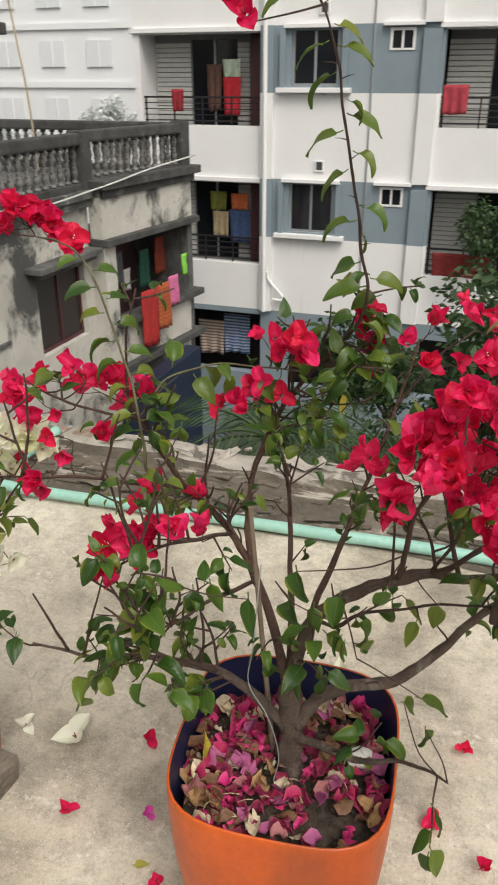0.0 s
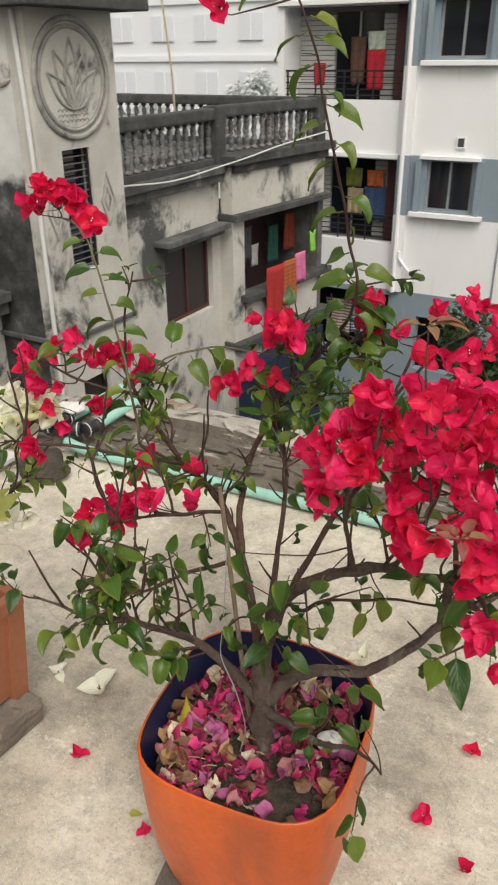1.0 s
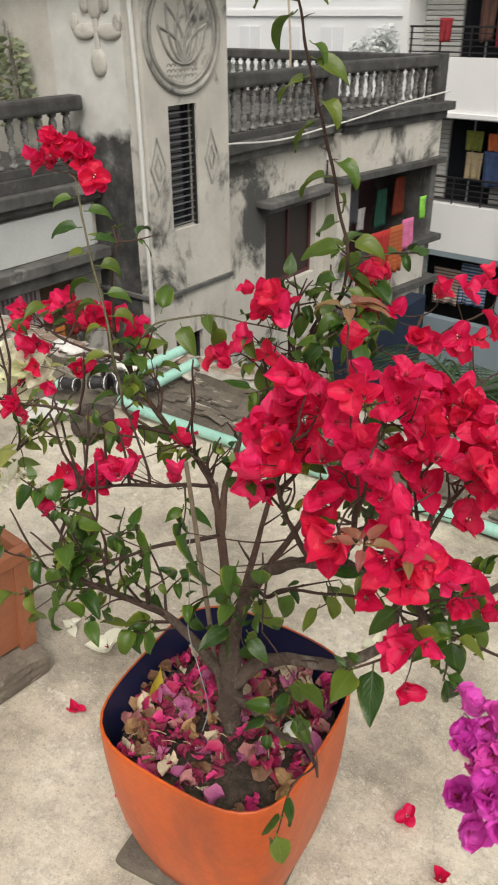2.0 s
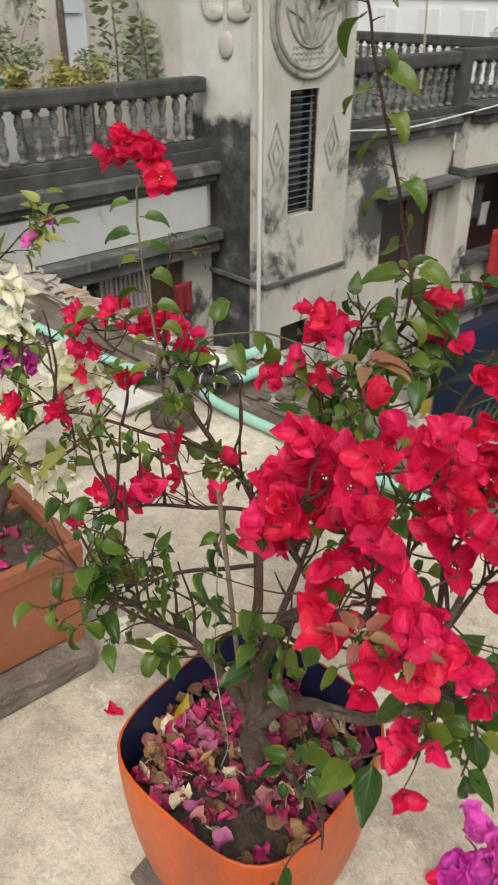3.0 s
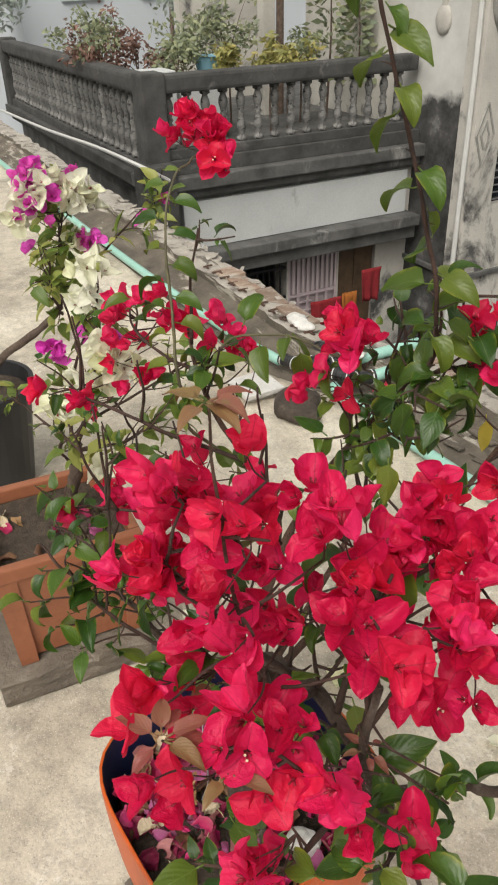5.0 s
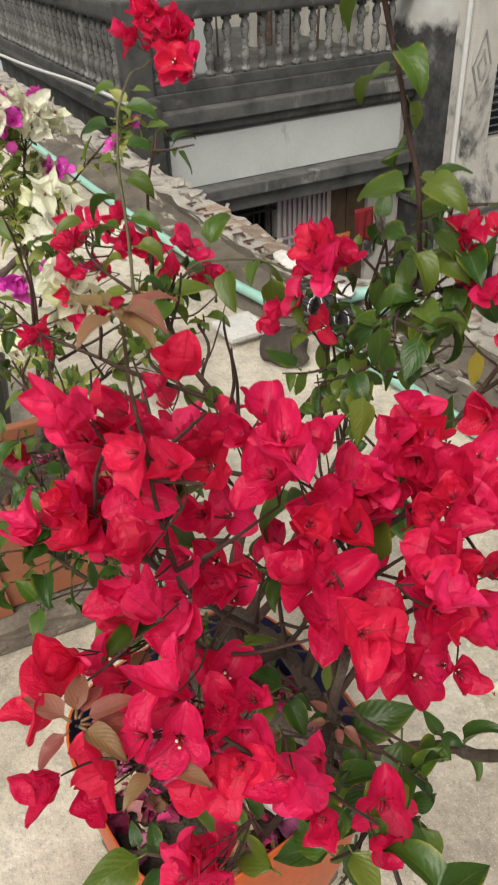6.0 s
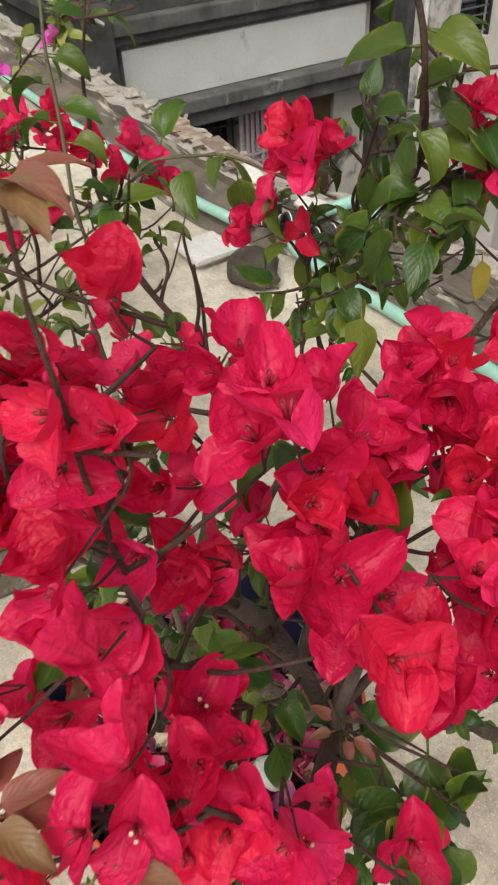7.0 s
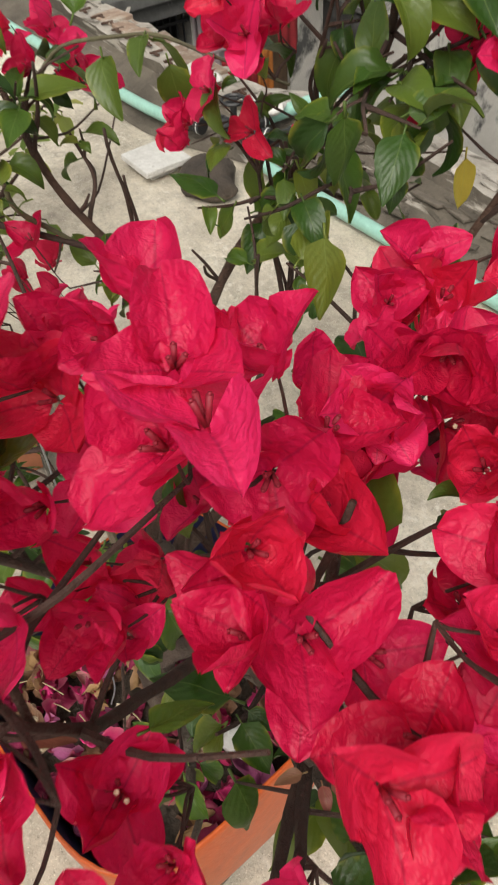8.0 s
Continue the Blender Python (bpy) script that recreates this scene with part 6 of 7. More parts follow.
for x, y, z, size in ((0.63, 1.329, 0.995, 1.3), (0.732, 1.202, 1.01, 1.2), (0.566, 1.427, 1.005, 1.2), (0.692, 1.267, 1.04, 1.3), (0.601, 1.361, 0.97, 1.3), (0.84, 1.006, 0.825, 1.2), (0.921, 1.051, 0.865, 1.2), (0.953, 1.052, 0.88, 1.2), (0.878, 0.926, 0.885, 1.2), (0.93, 0.916, 0.875, 1.1), (0.755, 0.97, 0.67, 1.15), (0.735, 0.985, 0.645, 1.15), (0.763, 0.955, 0.63, 1.0), (0.66, 1.35, 1.08, 1.3), (0.672, 1.37, 1.12, 1.2)):
    p = Vector((x, y, z))
    ahead = Vector((rnd.uniform(-0.8, 0.8), rnd.uniform(-0.7, 0.1), rnd.uniform(-0.9, -0.1)))
    red.stalk(red.near(p)[0], p, 0.0009)
    red.leaf(p, ahead, MIXED, 0.78 * size, up=(rnd.uniform(-0.9, 0.9), rnd.uniform(-0.6, 0.6), 1.0))
for p, n, size in (((0.801, 0.935, 1.207), 6, 1.0), ((0.86, 0.843, 1.02), 7, 0.95), ((0.895, 0.868, 1.00), 3, 0.9), ((0.875, 1.03, 0.86), 5, 0.6), ((0.80, 0.93, 0.955), 3, 0.8)):
    red.stalk(red.near(Vector(p))[0], Vector(p), 0.0011)
    for k in range(n):
        a = 2.4 * k + rnd.random()
        way = Vector((math.cos(a), math.sin(a), rnd.uniform(-0.15, 0.5)))
        me = rnd.choice(BRONZE)
        piece("leaf", me, red.ob, leaf_pose(Vector(p) + 0.008 * way, way, (0, 0, 1), size * rnd.uniform(0.75, 1.15)))
b_base = red.branch([(0.640, 1.088, 0.428), (0.672, 1.066, 0.455), (0.695, 1.052, 0.500), (0.712, 1.046, 0.545)], 0.0022, 0.0010, M_TWIG, "twig")
red.foliage(b_base, 9, LEAVES, 0.25, 1.0, 0.85)
red.branch([(0.785, 0.955, 0.548), (0.778, 0.915, 0.565), (0.774, 0.885, 0.55), (0.772, 0.864, 0.515)], 0.0016, 0.0009, M_TWIG, "twig")
for p, ahead in (((0.776, 0.888, 0.560), (0.6, -0.2, -0.5)), ((0.772, 0.872, 0.535), (-0.7, -0.2, -0.5)), ((0.774, 0.860, 0.515), (0.4, -0.3, -0.9)), ((0.770, 0.858, 0.505), (-0.3, -0.3, -1.0))):
    red.leaf(p, ahead, LEAVES, 0.95)
yl = new("leaf", leaf_mesh("leaf", 0.06, 0.022, 0.3, 0.5, 33.0, M_YELLOW))
yl.parent = red.ob
yl.matrix_basis = Matrix.Translation(-BASE[red.ob.name]) @ leaf_pose((0.627, 1.537, 0.885), (0.1, 0, -1), (1, -1, 0.2))
tagged(yl, "withered yellow leaf")
red.stalk(red.near(Vector((0.627, 1.537, 0.892)))[0], Vector((0.627, 1.537, 0.892)))
red.finish()

# ---- the orange pot ----
pot = thing("plant_pot", "orange plastic pot, navy inside, standing on a flat stone", "pot", (0.565, 1.12, 0.0))


def square_ring(bm, cx, cy, half, z, turn, power=3.7, n=56, dip=0.0):
    ring = []
    for k in range(n):
        a = 2 * math.pi * k / n
        r = half / (abs(math.cos(a)) ** power + abs(math.sin(a)) ** power) ** (1 / power)
        x, y = r * math.cos(a + turn), r * math.sin(a + turn)
        ring.append(bm.verts.new((cx + x, cy + y, z + dip * (y / half) + 0.004 * noise.noise(Vector((x * 9, y * 9, 3))))))
    return ring


def skin(bm, rings, flip=False):
    for a, b in zip(rings, rings[1:]):
        n = len(a)
        for k in range(n):
            q = (a[k], a[(k + 1) % n], b[(k + 1) % n], b[k])
            bm.faces.new(q[::-1] if flip else q)


TURN = radians(-6)
bm = bmesh.new()
rings = [square_ring(bm, 0.565, 1.12, h, z, TURN, dip=d) for h, z, d in ((0.128, 0.035, 0), (0.140, 0.04, 0), (0.158, 0.10, 0), (0.170, 0.16, 0), (0.179, 0.23, 0), (0.185, 0.31, 0.003), (0.1875, 0.38, 0.010), (0.1875, 0.40, 0.012), (0.1870, 0.411, 0.014), (0.1855, 0.4135, 0.014), (0.183, 0.412, 0.014))]
skin(bm, rings)
bm.faces.new(rings[0][::-1])
part("shell", bm, M_ORANGE, pot, smooth=True)
bm = bmesh.new()
rings = [square_ring(bm, 0.565, 1.12, h, z, TURN, dip=d) for h, z, d in ((0.183, 0.411, 0.014), (0.180, 0.38, 0.01), (0.172, 0.30, 0))]
skin(bm, rings)
part("lining", bm, M_NAVY, pot, "dark navy inside wall of the pot", smooth=True)
bm = bmesh.new()
n = 30
cells = [[None] * (n + 1) for _ in range(n + 1)]
for i in range(n + 1):
    for j in range(n + 1):
        u, v = 2 * i / n - 1, 2 * j / n - 1
        x, y = u * math.sqrt(1 - v * v * 0.32) * 0.171, v * math.sqrt(1 - u * u * 0.32) * 0.171
        z = 0.345 - 0.015 * (u * u + v * v) + 0.012 * noise.noise(Vector((x * 25, y * 25, 0))) + 0.006 * noise.noise(Vector((x * 90, y * 90, 0)))
        cells[i][j] = bm.verts.new((0.565 + x * math.cos(TURN) - y * math.sin(TURN), 1.12 + x * math.sin(TURN) + y * math.cos(TURN), z))
for i in range(n):
    for j in range(n):
        bm.faces.new((cells[i][j], cells[i + 1][j], cells[i + 1][j + 1], cells[i][j + 1]))
part("soil", bm, M_SOIL, pot, "dark crumbly soil", smooth=True)
bm = boxes((0.39, 0.70, 0.975, 1.25, 0.0, 0.034), bevel=0.01)
for v in bm.verts:
    v.co += 0.006 * Vector((noise.noise(v.co * 20), noise.noise(v.co * 23), 0))
lone("flat_stone", bm, M_SLAB, "grey flat stone under the orange pot", "stone", (0.57, 1.12, 0))


# ---- litter of dry bracts on the soil ----
def litter_material():
    k = Nodes("dry bract")
    info = k.n.new("ShaderNodeObjectInfo")
    c = k.ramp(info.outputs["Random"], (0.0, (0.46, 0.014, 0.10)), (0.14, (0.74, 0.035, 0.22)), (0.29, (0.46, 0.11, 0.27)), (0.40, (0.50, 0.20, 0.20)), (0.48, (0.74, 0.63, 0.44)), (0.57, (0.42, 0.25, 0.11)), (0.67, (0.20, 0.10, 0.05)), (0.80, (0.30, 0.016, 0.075)), constant=True)
    c = k.mix(0.5, c, k.ramp(k.noise(110, 5), (0.3, 0.6), (0.7, 1.1)), "MULTIPLY")
    sep = k.n.new("ShaderNodeSeparateXYZ")
    k.l.new(k.coord.outputs["UV"], sep.inputs[0])
    mid = k.n.new("ShaderNodeMath")
    mid.operation = "ABSOLUTE"
    k.l.new(sep.outputs["X"], mid.inputs[0])
    c = k.mix(k.ramp(mid.outputs[0], (0.0, 0.45), (0.10, 0.0)), c, (0.16, 0.06, 0.05))
    c = k.mix(k.ramp(mid.outputs[0], (0.75, 0.0), (1.0, 0.15)), c, (0.60, 0.36, 0.32))
    c = k.mix(k.ramp(k.noise(75, 6, 0.7), (0.60, 0.0), (0.74, 0.4)), c, (0.46, 0.30, 0.18))
    return k.done(c, 0.7, k.bump(k.noise(160, 5), 0.8, 0.003), 0.0, 0.2)


M_LITTER = litter_material()
M_STRAW = plain("dry straw stalk", (0.42, 0.34, 0.20), 0.8)


def petal_mesh(seed, material, length=0.034, width=0.028, curl=1.2, wavy=0.16, crumple=0.0):
    bm = bmesh.new()
    uv = bm.loops.layers.uv.new("uv")
    blade(bm, length, width, 0.55, curl, seed, 6, 8, uv, wavy, 0.75, cup=True)
    bmesh.ops.translate(bm, verts=bm.verts, vec=(0, -length * 0.5, 0.004))
    for v in bm.verts:
        q = v.co * 62 + Vector((seed, 0, 0))
        v.co += crumple * length * Vector((noise.noise(q), noise.noise(q + Vector((0, 31, 0))), noise.noise(q + Vector((0, 0, 57)))))
    return mesh_from("bract", bm, material, True)


DRY = [petal_mesh(7.0 * i, M_LITTER, 0.032 + 0.004 * (i % 2), 0.019 + 0.005 * (i % 3), curl=(-1.3, 0.6, 1.7, -0.6, 1.1, 2.2, 0.3, 1.4)[i % 8], wavy=0.30 + 0.12 * (i % 3), crumple=0.16 + 0.07 * (i % 4)) for i in range(12)]
litter = thing("bract_litter", "fallen bracts, magenta to straw brown, heaped on the soil in the orange pot", "litter", (0.565, 1.12, 0.34))
laid = 0
while laid < 295:
    x, y = random.uniform(-0.162, 0.162), random.uniform(-0.162, 0.162)
    if abs(x) ** 4 + abs(y) ** 4 > 0.162 ** 4 or ((x - 0.085) ** 2 + (y + 0.10) ** 2 < 0.0026 and random.random() < 0.75):
        continue
    z = 0.354 + random.uniform(0.0, 0.026) - 0.012 * (x * x + y * y) / 0.0225
    piece("bract", DRY[laid % 12], litter, pose(0.565 + x, 1.12 + y, z, random.gauss(0, 42), random.gauss(0, 42), random.uniform(0, 360)) @ Matrix.Scale(random.uniform(0.6, 1.2), 4))
    laid += 1
straw = random.Random(31)
for i in range(13):  # thin dry stalks among the bracts
    a = Vector((0.565 + straw.uniform(-0.12, 0.12), 1.12 + straw.uniform(-0.13, 0.05), 0.372 + straw.uniform(0, 0.01)))
    turn = straw.uniform(0, 6.28)
    b = a + straw.uniform(0.014, 0.03) * Vector((math.cos(turn), math.sin(turn), straw.uniform(-0.1, 0.25)))
    part("dry_stalk", tube(bmesh.new(), [a, (a + b) / 2 + Vector((0, 0, 0.003)), b], 0.0009, 0.0006, 5), M_STRAW, litter)
crumbs = bmesh.new()
for i in range(420):  # loose crumbs of earth
    x, y = straw.uniform(-0.155, 0.155), straw.uniform(-0.155, 0.155)
    if abs(x) ** 4 + abs(y) ** 4 < 0.155 ** 4:
        bmesh.ops.create_icosphere(crumbs, subdivisions=1, radius=straw.uniform(0.0015, 0.0048), matrix=pose(0.565 + x, 1.12 + y, 0.352 - 0.012 * (x * x + y * y) / 0.0225, straw.uniform(0, 90), straw.uniform(0, 90)) @ Matrix.Diagonal((1.3, 1.0, 0.8, 1)))
part("crumb", crumbs, M_SOIL, pot, "loose crumbs of dark earth", kind="stuff")
pebble = bmesh.new()
bmesh.ops.create_icosphere(pebble, subdivisions=3, radius=0.026, matrix=pose(0.690, 1.135, 0.372, 20, 15, 30) @ Matrix.Diagonal((1.0, 0.75, 0.55, 1)))
for v in pebble.verts:
    v.co += 0.005 * noise.noise(v.co * 70) * Vector((1, 1, 1))
lone("marble_pebble", pebble, M_CHIP, "white speckled marble pebble lying on the soil", "stone", (0.690, 1.135, 0.36))
yl = lone("fallen_leaf", boxes((0, 0.001, 0, 0.001, 0, 0.001)), M_YELLOW, "yellow fallen leaf against the pot's inside wall", "leaf", (0, 0, 0))
yl.data = leaf_mesh("leaf", 0.06, 0.03, 0.3, 0.4, 91.0, M_YELLOW)
yl.matrix_basis = leaf_pose((0.425, 1.09, 0.365), (0.05, 0.5, 0.45), (1, 0, 0.6))

# fallen flowers on the terrace
for x, y, mesh_set, label, s in (
    (0.953, 1.519, REDS, "fallen crimson bougainvillea flower on the concrete", 0.9), (0.094, 1.242, REDS, "fallen crimson bougainvillea flower on the concrete", 0.9), (0.219, 1.459, REDS, "fallen crimson bougainvillea flower on the concrete", 0.85),
    (0.955, 1.22, REDS, "fallen crimson bougainvillea flower on the concrete", 0.95), (0.32, 1.113, REDS, "fallen crimson bougainvillea flower on the concrete", 0.8), (0.865, 1.319, REDS, "fallen crimson bougainvillea flower on the concrete", 0.85),
    (0.042, 1.445, STARS, "fallen cream white bougainvillea flower on the concrete", 1.25), (-0.09, 1.467, STARS, "fallen cream white bougainvillea flower on the concrete", 0.6), (0.266, 1.256, PURPLES, "fallen mauve bougainvillea flower on the concrete", 0.5),
    (0.30, 1.62, STARS, "fallen cream white bougainvillea flower on the concrete", 0.9), (0.66, 1.75, STARS, "fallen cream white bougainvillea flower on the concrete", 0.8),
):
    ob = new("fallen_flower", random.choice(mesh_set))
    ob.matrix_basis = aim((x, y, 0.012), (random.uniform(-0.3, 0.3), random.uniform(-0.5, 0.1), 1.0), spin=random.uniform(0, 360), scale=1.2 * s)
    tagged(ob, label, "flower", "fallen flowers on the terrace")
ob = new("fallen_leaf", leaf_mesh("leaf", 0.03, 0.02, 0.2, 0.3, 21.0, M_YELLOW))
ob.matrix_basis = leaf_pose((0.265, 1.145, 0.006), (1, 0.3, 0), (0, 0, 1))
tagged(ob, "small yellow fallen leaf on the concrete", "leaf")

# ---- brown trough planter with the white bougainvillea ----
bm = boxes((-0.19, 0.17, -0.185, 0.17, 0.0, 0.075), bevel=0.012)
bmesh.ops.subdivide_edges(bm, edges=[e for e in bm.edges if e.calc_length() > 0.03], cuts=7, use_grid_fill=True)
for v in bm.verts:  # chipped, uneven faces
    chip = 0.012 * Vector((noise.noise(v.co * 16), noise.noise(v.co * 16 + Vector((7, 0, 0))), 0)) + 0.006 * Vector((noise.noise(v.co * 60), noise.noise(v.co * 60 + Vector((7, 0, 0))), 0))
    if v.co.z > 0.01:
        v.co += chip + Vector((0, 0, -0.006 * abs(noise.noise(v.co * 22))))
lone("cement_block", bm, M_SLAB, "rough grey cement block under the brown planter", "block", (0, 0, 0)).matrix_basis = pose(-0.270, 1.212, 0, 0, 0, 75)
planter = thing("planter", "brown terracotta-coloured plastic trough planter with tapered corner ribs", "planter", (0, 0, 0.075))
planter.matrix_basis = pose(-0.268, 1.230, 0.075, 0, 0, 75)
bm = bmesh.new()
W, D = 0.168, 0.165
for k, (s0, s1, z0, z1) in enumerate(((0.80, 0.97, 0.085, 0.335),)):
    ring = lambda s, z: [bm.verts.new((sx * W * s, sy * D * s, z)) for sx, sy in ((-1, -1), (1, -1), (1, 1), (-1, 1))]
    lo, hi = ring(s0, z0), ring(s1, z1)
    ilo, ihi = ring(s0 - 0.05, z0 + 0.02), ring(s1 - 0.05, z1)
    skin(bm, [lo, hi])
    skin(bm, [ilo, ihi], True)
    bm.faces.new(lo[::-1]), bm.faces.new(ilo)
part("body", bm, M_TERRA, planter)
part("rim", boxes((-W, W, -D, -D + 0.025, 0.335, 0.372), (-W, W, D - 0.025, D, 0.335, 0.372), (-W, -W + 0.025, -D + 0.0251, D - 0.0251, 0.335, 0.372), (W - 0.025, W, -D + 0.0251, D - 0.0251, 0.335, 0.372), bevel=0.005), M_TERRA, planter)
for sx in (-1, 1):
    for sy in (-1, 1):
        bm = bmesh.new()
        x, y = sx * W, sy * D
        lo = [bm.verts.new((x * 0.765 + a * 0.02, y * 0.765 + b * 0.02, 0.075)) for a, b in ((-1, -1), (1, -1), (1, 1), (-1, 1))]
        hi = [bm.verts.new((x * 0.84 + a * 0.024, y * 0.84 + b * 0.024, 0.335)) for a, b in ((-1, -1), (1, -1), (1, 1), (-1, 1))]
        skin(bm, [lo, hi])
        bm.faces.new(lo[::-1]), bm.faces.new(hi)
        part("corner_rib", bm, M_TERRA, planter)
bm = bmesh.new()
n = 20
grid_v = [[bm.verts.new(((2 * i / n - 1) * W * 0.90, (2 * j / n - 1) * D * 0.90, 0.335 + 0.008 * noise.noise(Vector((i * 0.6, j * 0.6, 0))) + 0.006 * noise.noise(Vector((i * 2.1, j * 2.1, 4))))) for j in range(n + 1)] for i in range(n + 1)]
for i in range(n):
    for j in range(n):
        bm.faces.new((grid_v[i][j], grid_v[i + 1][j], grid_v[i + 1][j + 1], grid_v[i][j + 1]))
part("soil", bm, M_SOIL, planter, "dark crumbly soil", smooth=True)

white = Shrub("white_bougainvillea", "cream white and mauve bougainvillea in the brown planter", (-0.30, 1.29, 0.34), 8)
white.branch([(-0.30, 1.29, 0.32), (-0.285, 1.295, 0.40), (-0.25, 1.30, 0.47), (-0.245, 1.31, 0.54)], 0.017, 0.013, name="trunk", rough=0.5)
w1 = white.branch([(-0.245, 1.31, 0.54), (-0.22, 1.34, 0.64), (-0.21, 1.37, 0.76), (-0.20, 1.39, 0.90)], 0.007, 0.002, M_TWIG)
w2 = white.branch([(-0.245, 1.31, 0.52), (-0.15, 1.32, 0.57), (-0.06, 1.36, 0.62), (0.01, 1.42, 0.72)], 0.006, 0.002, M_TWIG)
w3 = white.branch([(-0.25, 1.30, 0.50), (-0.30, 1.33, 0.60), (-0.31, 1.38, 0.72), (-0.30, 1.42, 0.80)], 0.006, 0.002, M_TWIG)
w4 = white.branch([(-0.26, 1.30, 0.48), (-0.20, 1.25, 0.56), (-0.12, 1.22, 0.64), (-0.06, 1.20, 0.70)], 0.004, 0.0015, M_TWIG)
w5 = white.branch([(-0.22, 1.34, 0.60), (-0.20, 1.45, 0.63), (-0.20, 1.56, 0.66), (-0.22, 1.62, 0.68)], 0.004, 0.0015, M_TWIG)
w6 = white.branch([(-0.245, 1.31, 0.52), (-0.33, 1.27, 0.58), (-0.40, 1.24, 0.62)], 0.004, 0.0015, M_TWIG)
white.branch([(-0.06, 1.36, 0.62), (0.0, 1.31, 0.70), (0.05, 1.26, 0.80), (0.10, 1.245, 0.86)], 0.003, 0.0014, M_TWIG, "twig")
for p, n in (((0.125, 1.235, 0.892), 8), ((0.085, 1.245, 0.90), 6), ((0.022, 1.307, 0.818), 3), ((0.07, 1.223, 0.837), 3), ((0.053, 1.25, 0.65), 2), ((-0.043, 1.19, 0.74), 3), ((-0.06, 1.27, 0.585), 2), ((-0.195, 1.368, 0.942), 4), ((-0.217, 1.37, 0.867), 5), ((-0.258, 1.412, 0.924), 4), ((-0.31, 1.40, 0.83), 3), ((-0.20, 1.30, 0.70), 2)):
    white.cluster(p, n, 0.028, WHITES[:2] + STARS, (0.4, -0.5, 0.7), 0.82)
for p, n in (((-0.322, 1.323, 0.747), 4), ((-0.263, 1.409, 0.754), 3), ((-0.30, 1.413, 0.74), 3), ((-0.24, 1.428, 0.751), 3)):
    white.cluster(p, n, 0.026, PURPLES, (0.4, -0.5, 0.6), 1.0)
for line, k in ((w1, 10), (w2, 9), (w3, 12), (w4, 6), (w5, 8), (w6, 5)):
    white.shoots(line, k * 3.4, PALE, 0.3)
white.finish()
for i in range(16):
    ob = new("fallen_bract", DRY[i % 8])
    ob.matrix_basis = planter.matrix_basis @ pose(random.uniform(-0.14, 0.14), random.uniform(-0.10, 0.10), 0.268, random.gauss(0, 20), random.gauss(0, 20), random.uniform(0, 360))
    tagged(ob, "dry bract lying on the planter's dark soil", "litter", "dry bracts in the planter")

# ---- black pot with the two-tone bougainvillea behind ----
tub = thing("black_pot", "round black plastic pot with a rolled rim on the terrace", "pot", (-1.03, 1.36, 0))
part("shell", lathe(bmesh.new(), [(0.112, 0.0), (0.12, 0.01), (0.162, 0.335), (0.176, 0.34), (0.176, 0.372), (0.162, 0.372), (0.157, 0.32), (0.02, 0.315)], 28, pose(-1.03, 1.36, 0)), M_BLACKPLASTIC, tub, smooth=False)
part("soil", lathe(bmesh.new(), [(0.156, 0.315), (0.155, 0.325), (0.05, 0.338), (0.01, 0.34)], 28, pose(-1.03, 1.36, 0)), M_SOIL, tub)
two = Shrub("two_tone_bougainvillea", "white and magenta bougainvillea with pale leaves in the black pot", (-1.03, 1.36, 0.33), 12)
two.branch([(-1.03, 1.36, 0.32), (-0.99, 1.44, 0.44), (-0.92, 1.55, 0.53), (-0.87, 1.61, 0.60)], 0.014, 0.010, name="trunk")
t1 = two.branch([(-0.87, 1.61, 0.60), (-0.82, 1.60, 0.74), (-0.80, 1.63, 0.92)], 0.006, 0.002, M_TWIG)
t2 = two.branch([(-0.87, 1.61, 0.58), (-0.78, 1.55, 0.68), (-0.70, 1.52, 0.80)], 0.006, 0.002, M_TWIG)
t3 = two.branch([(-0.87, 1.61, 0.60), (-0.92, 1.66, 0.76), (-0.90, 1.66, 0.92)], 0.006, 0.002, M_TWIG)
t4 = two.branch([(-0.87, 1.61, 0.62), (-0.76, 1.70, 0.76), (-0.66, 1.79, 0.89), (-0.60, 1.82, 0.925)], 0.004, 0.0015, M_TWIG)
for p, n, ms in (((-0.8, 1.533, 0.997), 3, PURPLES), ((-0.8, 1.586, 0.989), 3, PURPLES), ((-0.78, 1.547, 0.964), 3, WHITES), ((-0.8, 1.588, 0.961), 2, WHITES), ((-0.78, 1.59, 0.942), 2, PURPLES), ((-0.76, 1.528, 0.915), 3, PURPLES), ((-0.8, 1.634, 0.953), 2, WHITES), ((-0.8, 1.659, 0.956), 3, PURPLES), ((-0.78, 1.678, 0.934), 3, WHITES), ((-0.78, 1.677, 0.898), 2, WHITES), ((-0.8, 1.51, 0.925), 2, WHITES), ((-0.78, 1.667, 0.826), 1, WHITES), ((-0.74, 1.686, 0.815), 1, PURPLES), ((-0.8, 1.517, 0.811), 0, PURPLES), ((-0.6, 1.813, 0.93), 0, PURPLES), ((-0.6, 1.758, 0.879), 0, PURPLES), ((-0.76, 1.663, 0.818), 0, PURPLES)):
    two.cluster(p, n + 3 if n else 1, 0.042, ms, (0.4, -0.5, 0.7))
for line, k in ((t1, 16), (t2, 16), (t3, 14), (t4, 12)):
    two.shoots(line, k * 5, PALE, 0.1, 1.0, 1.2)
two.finish()

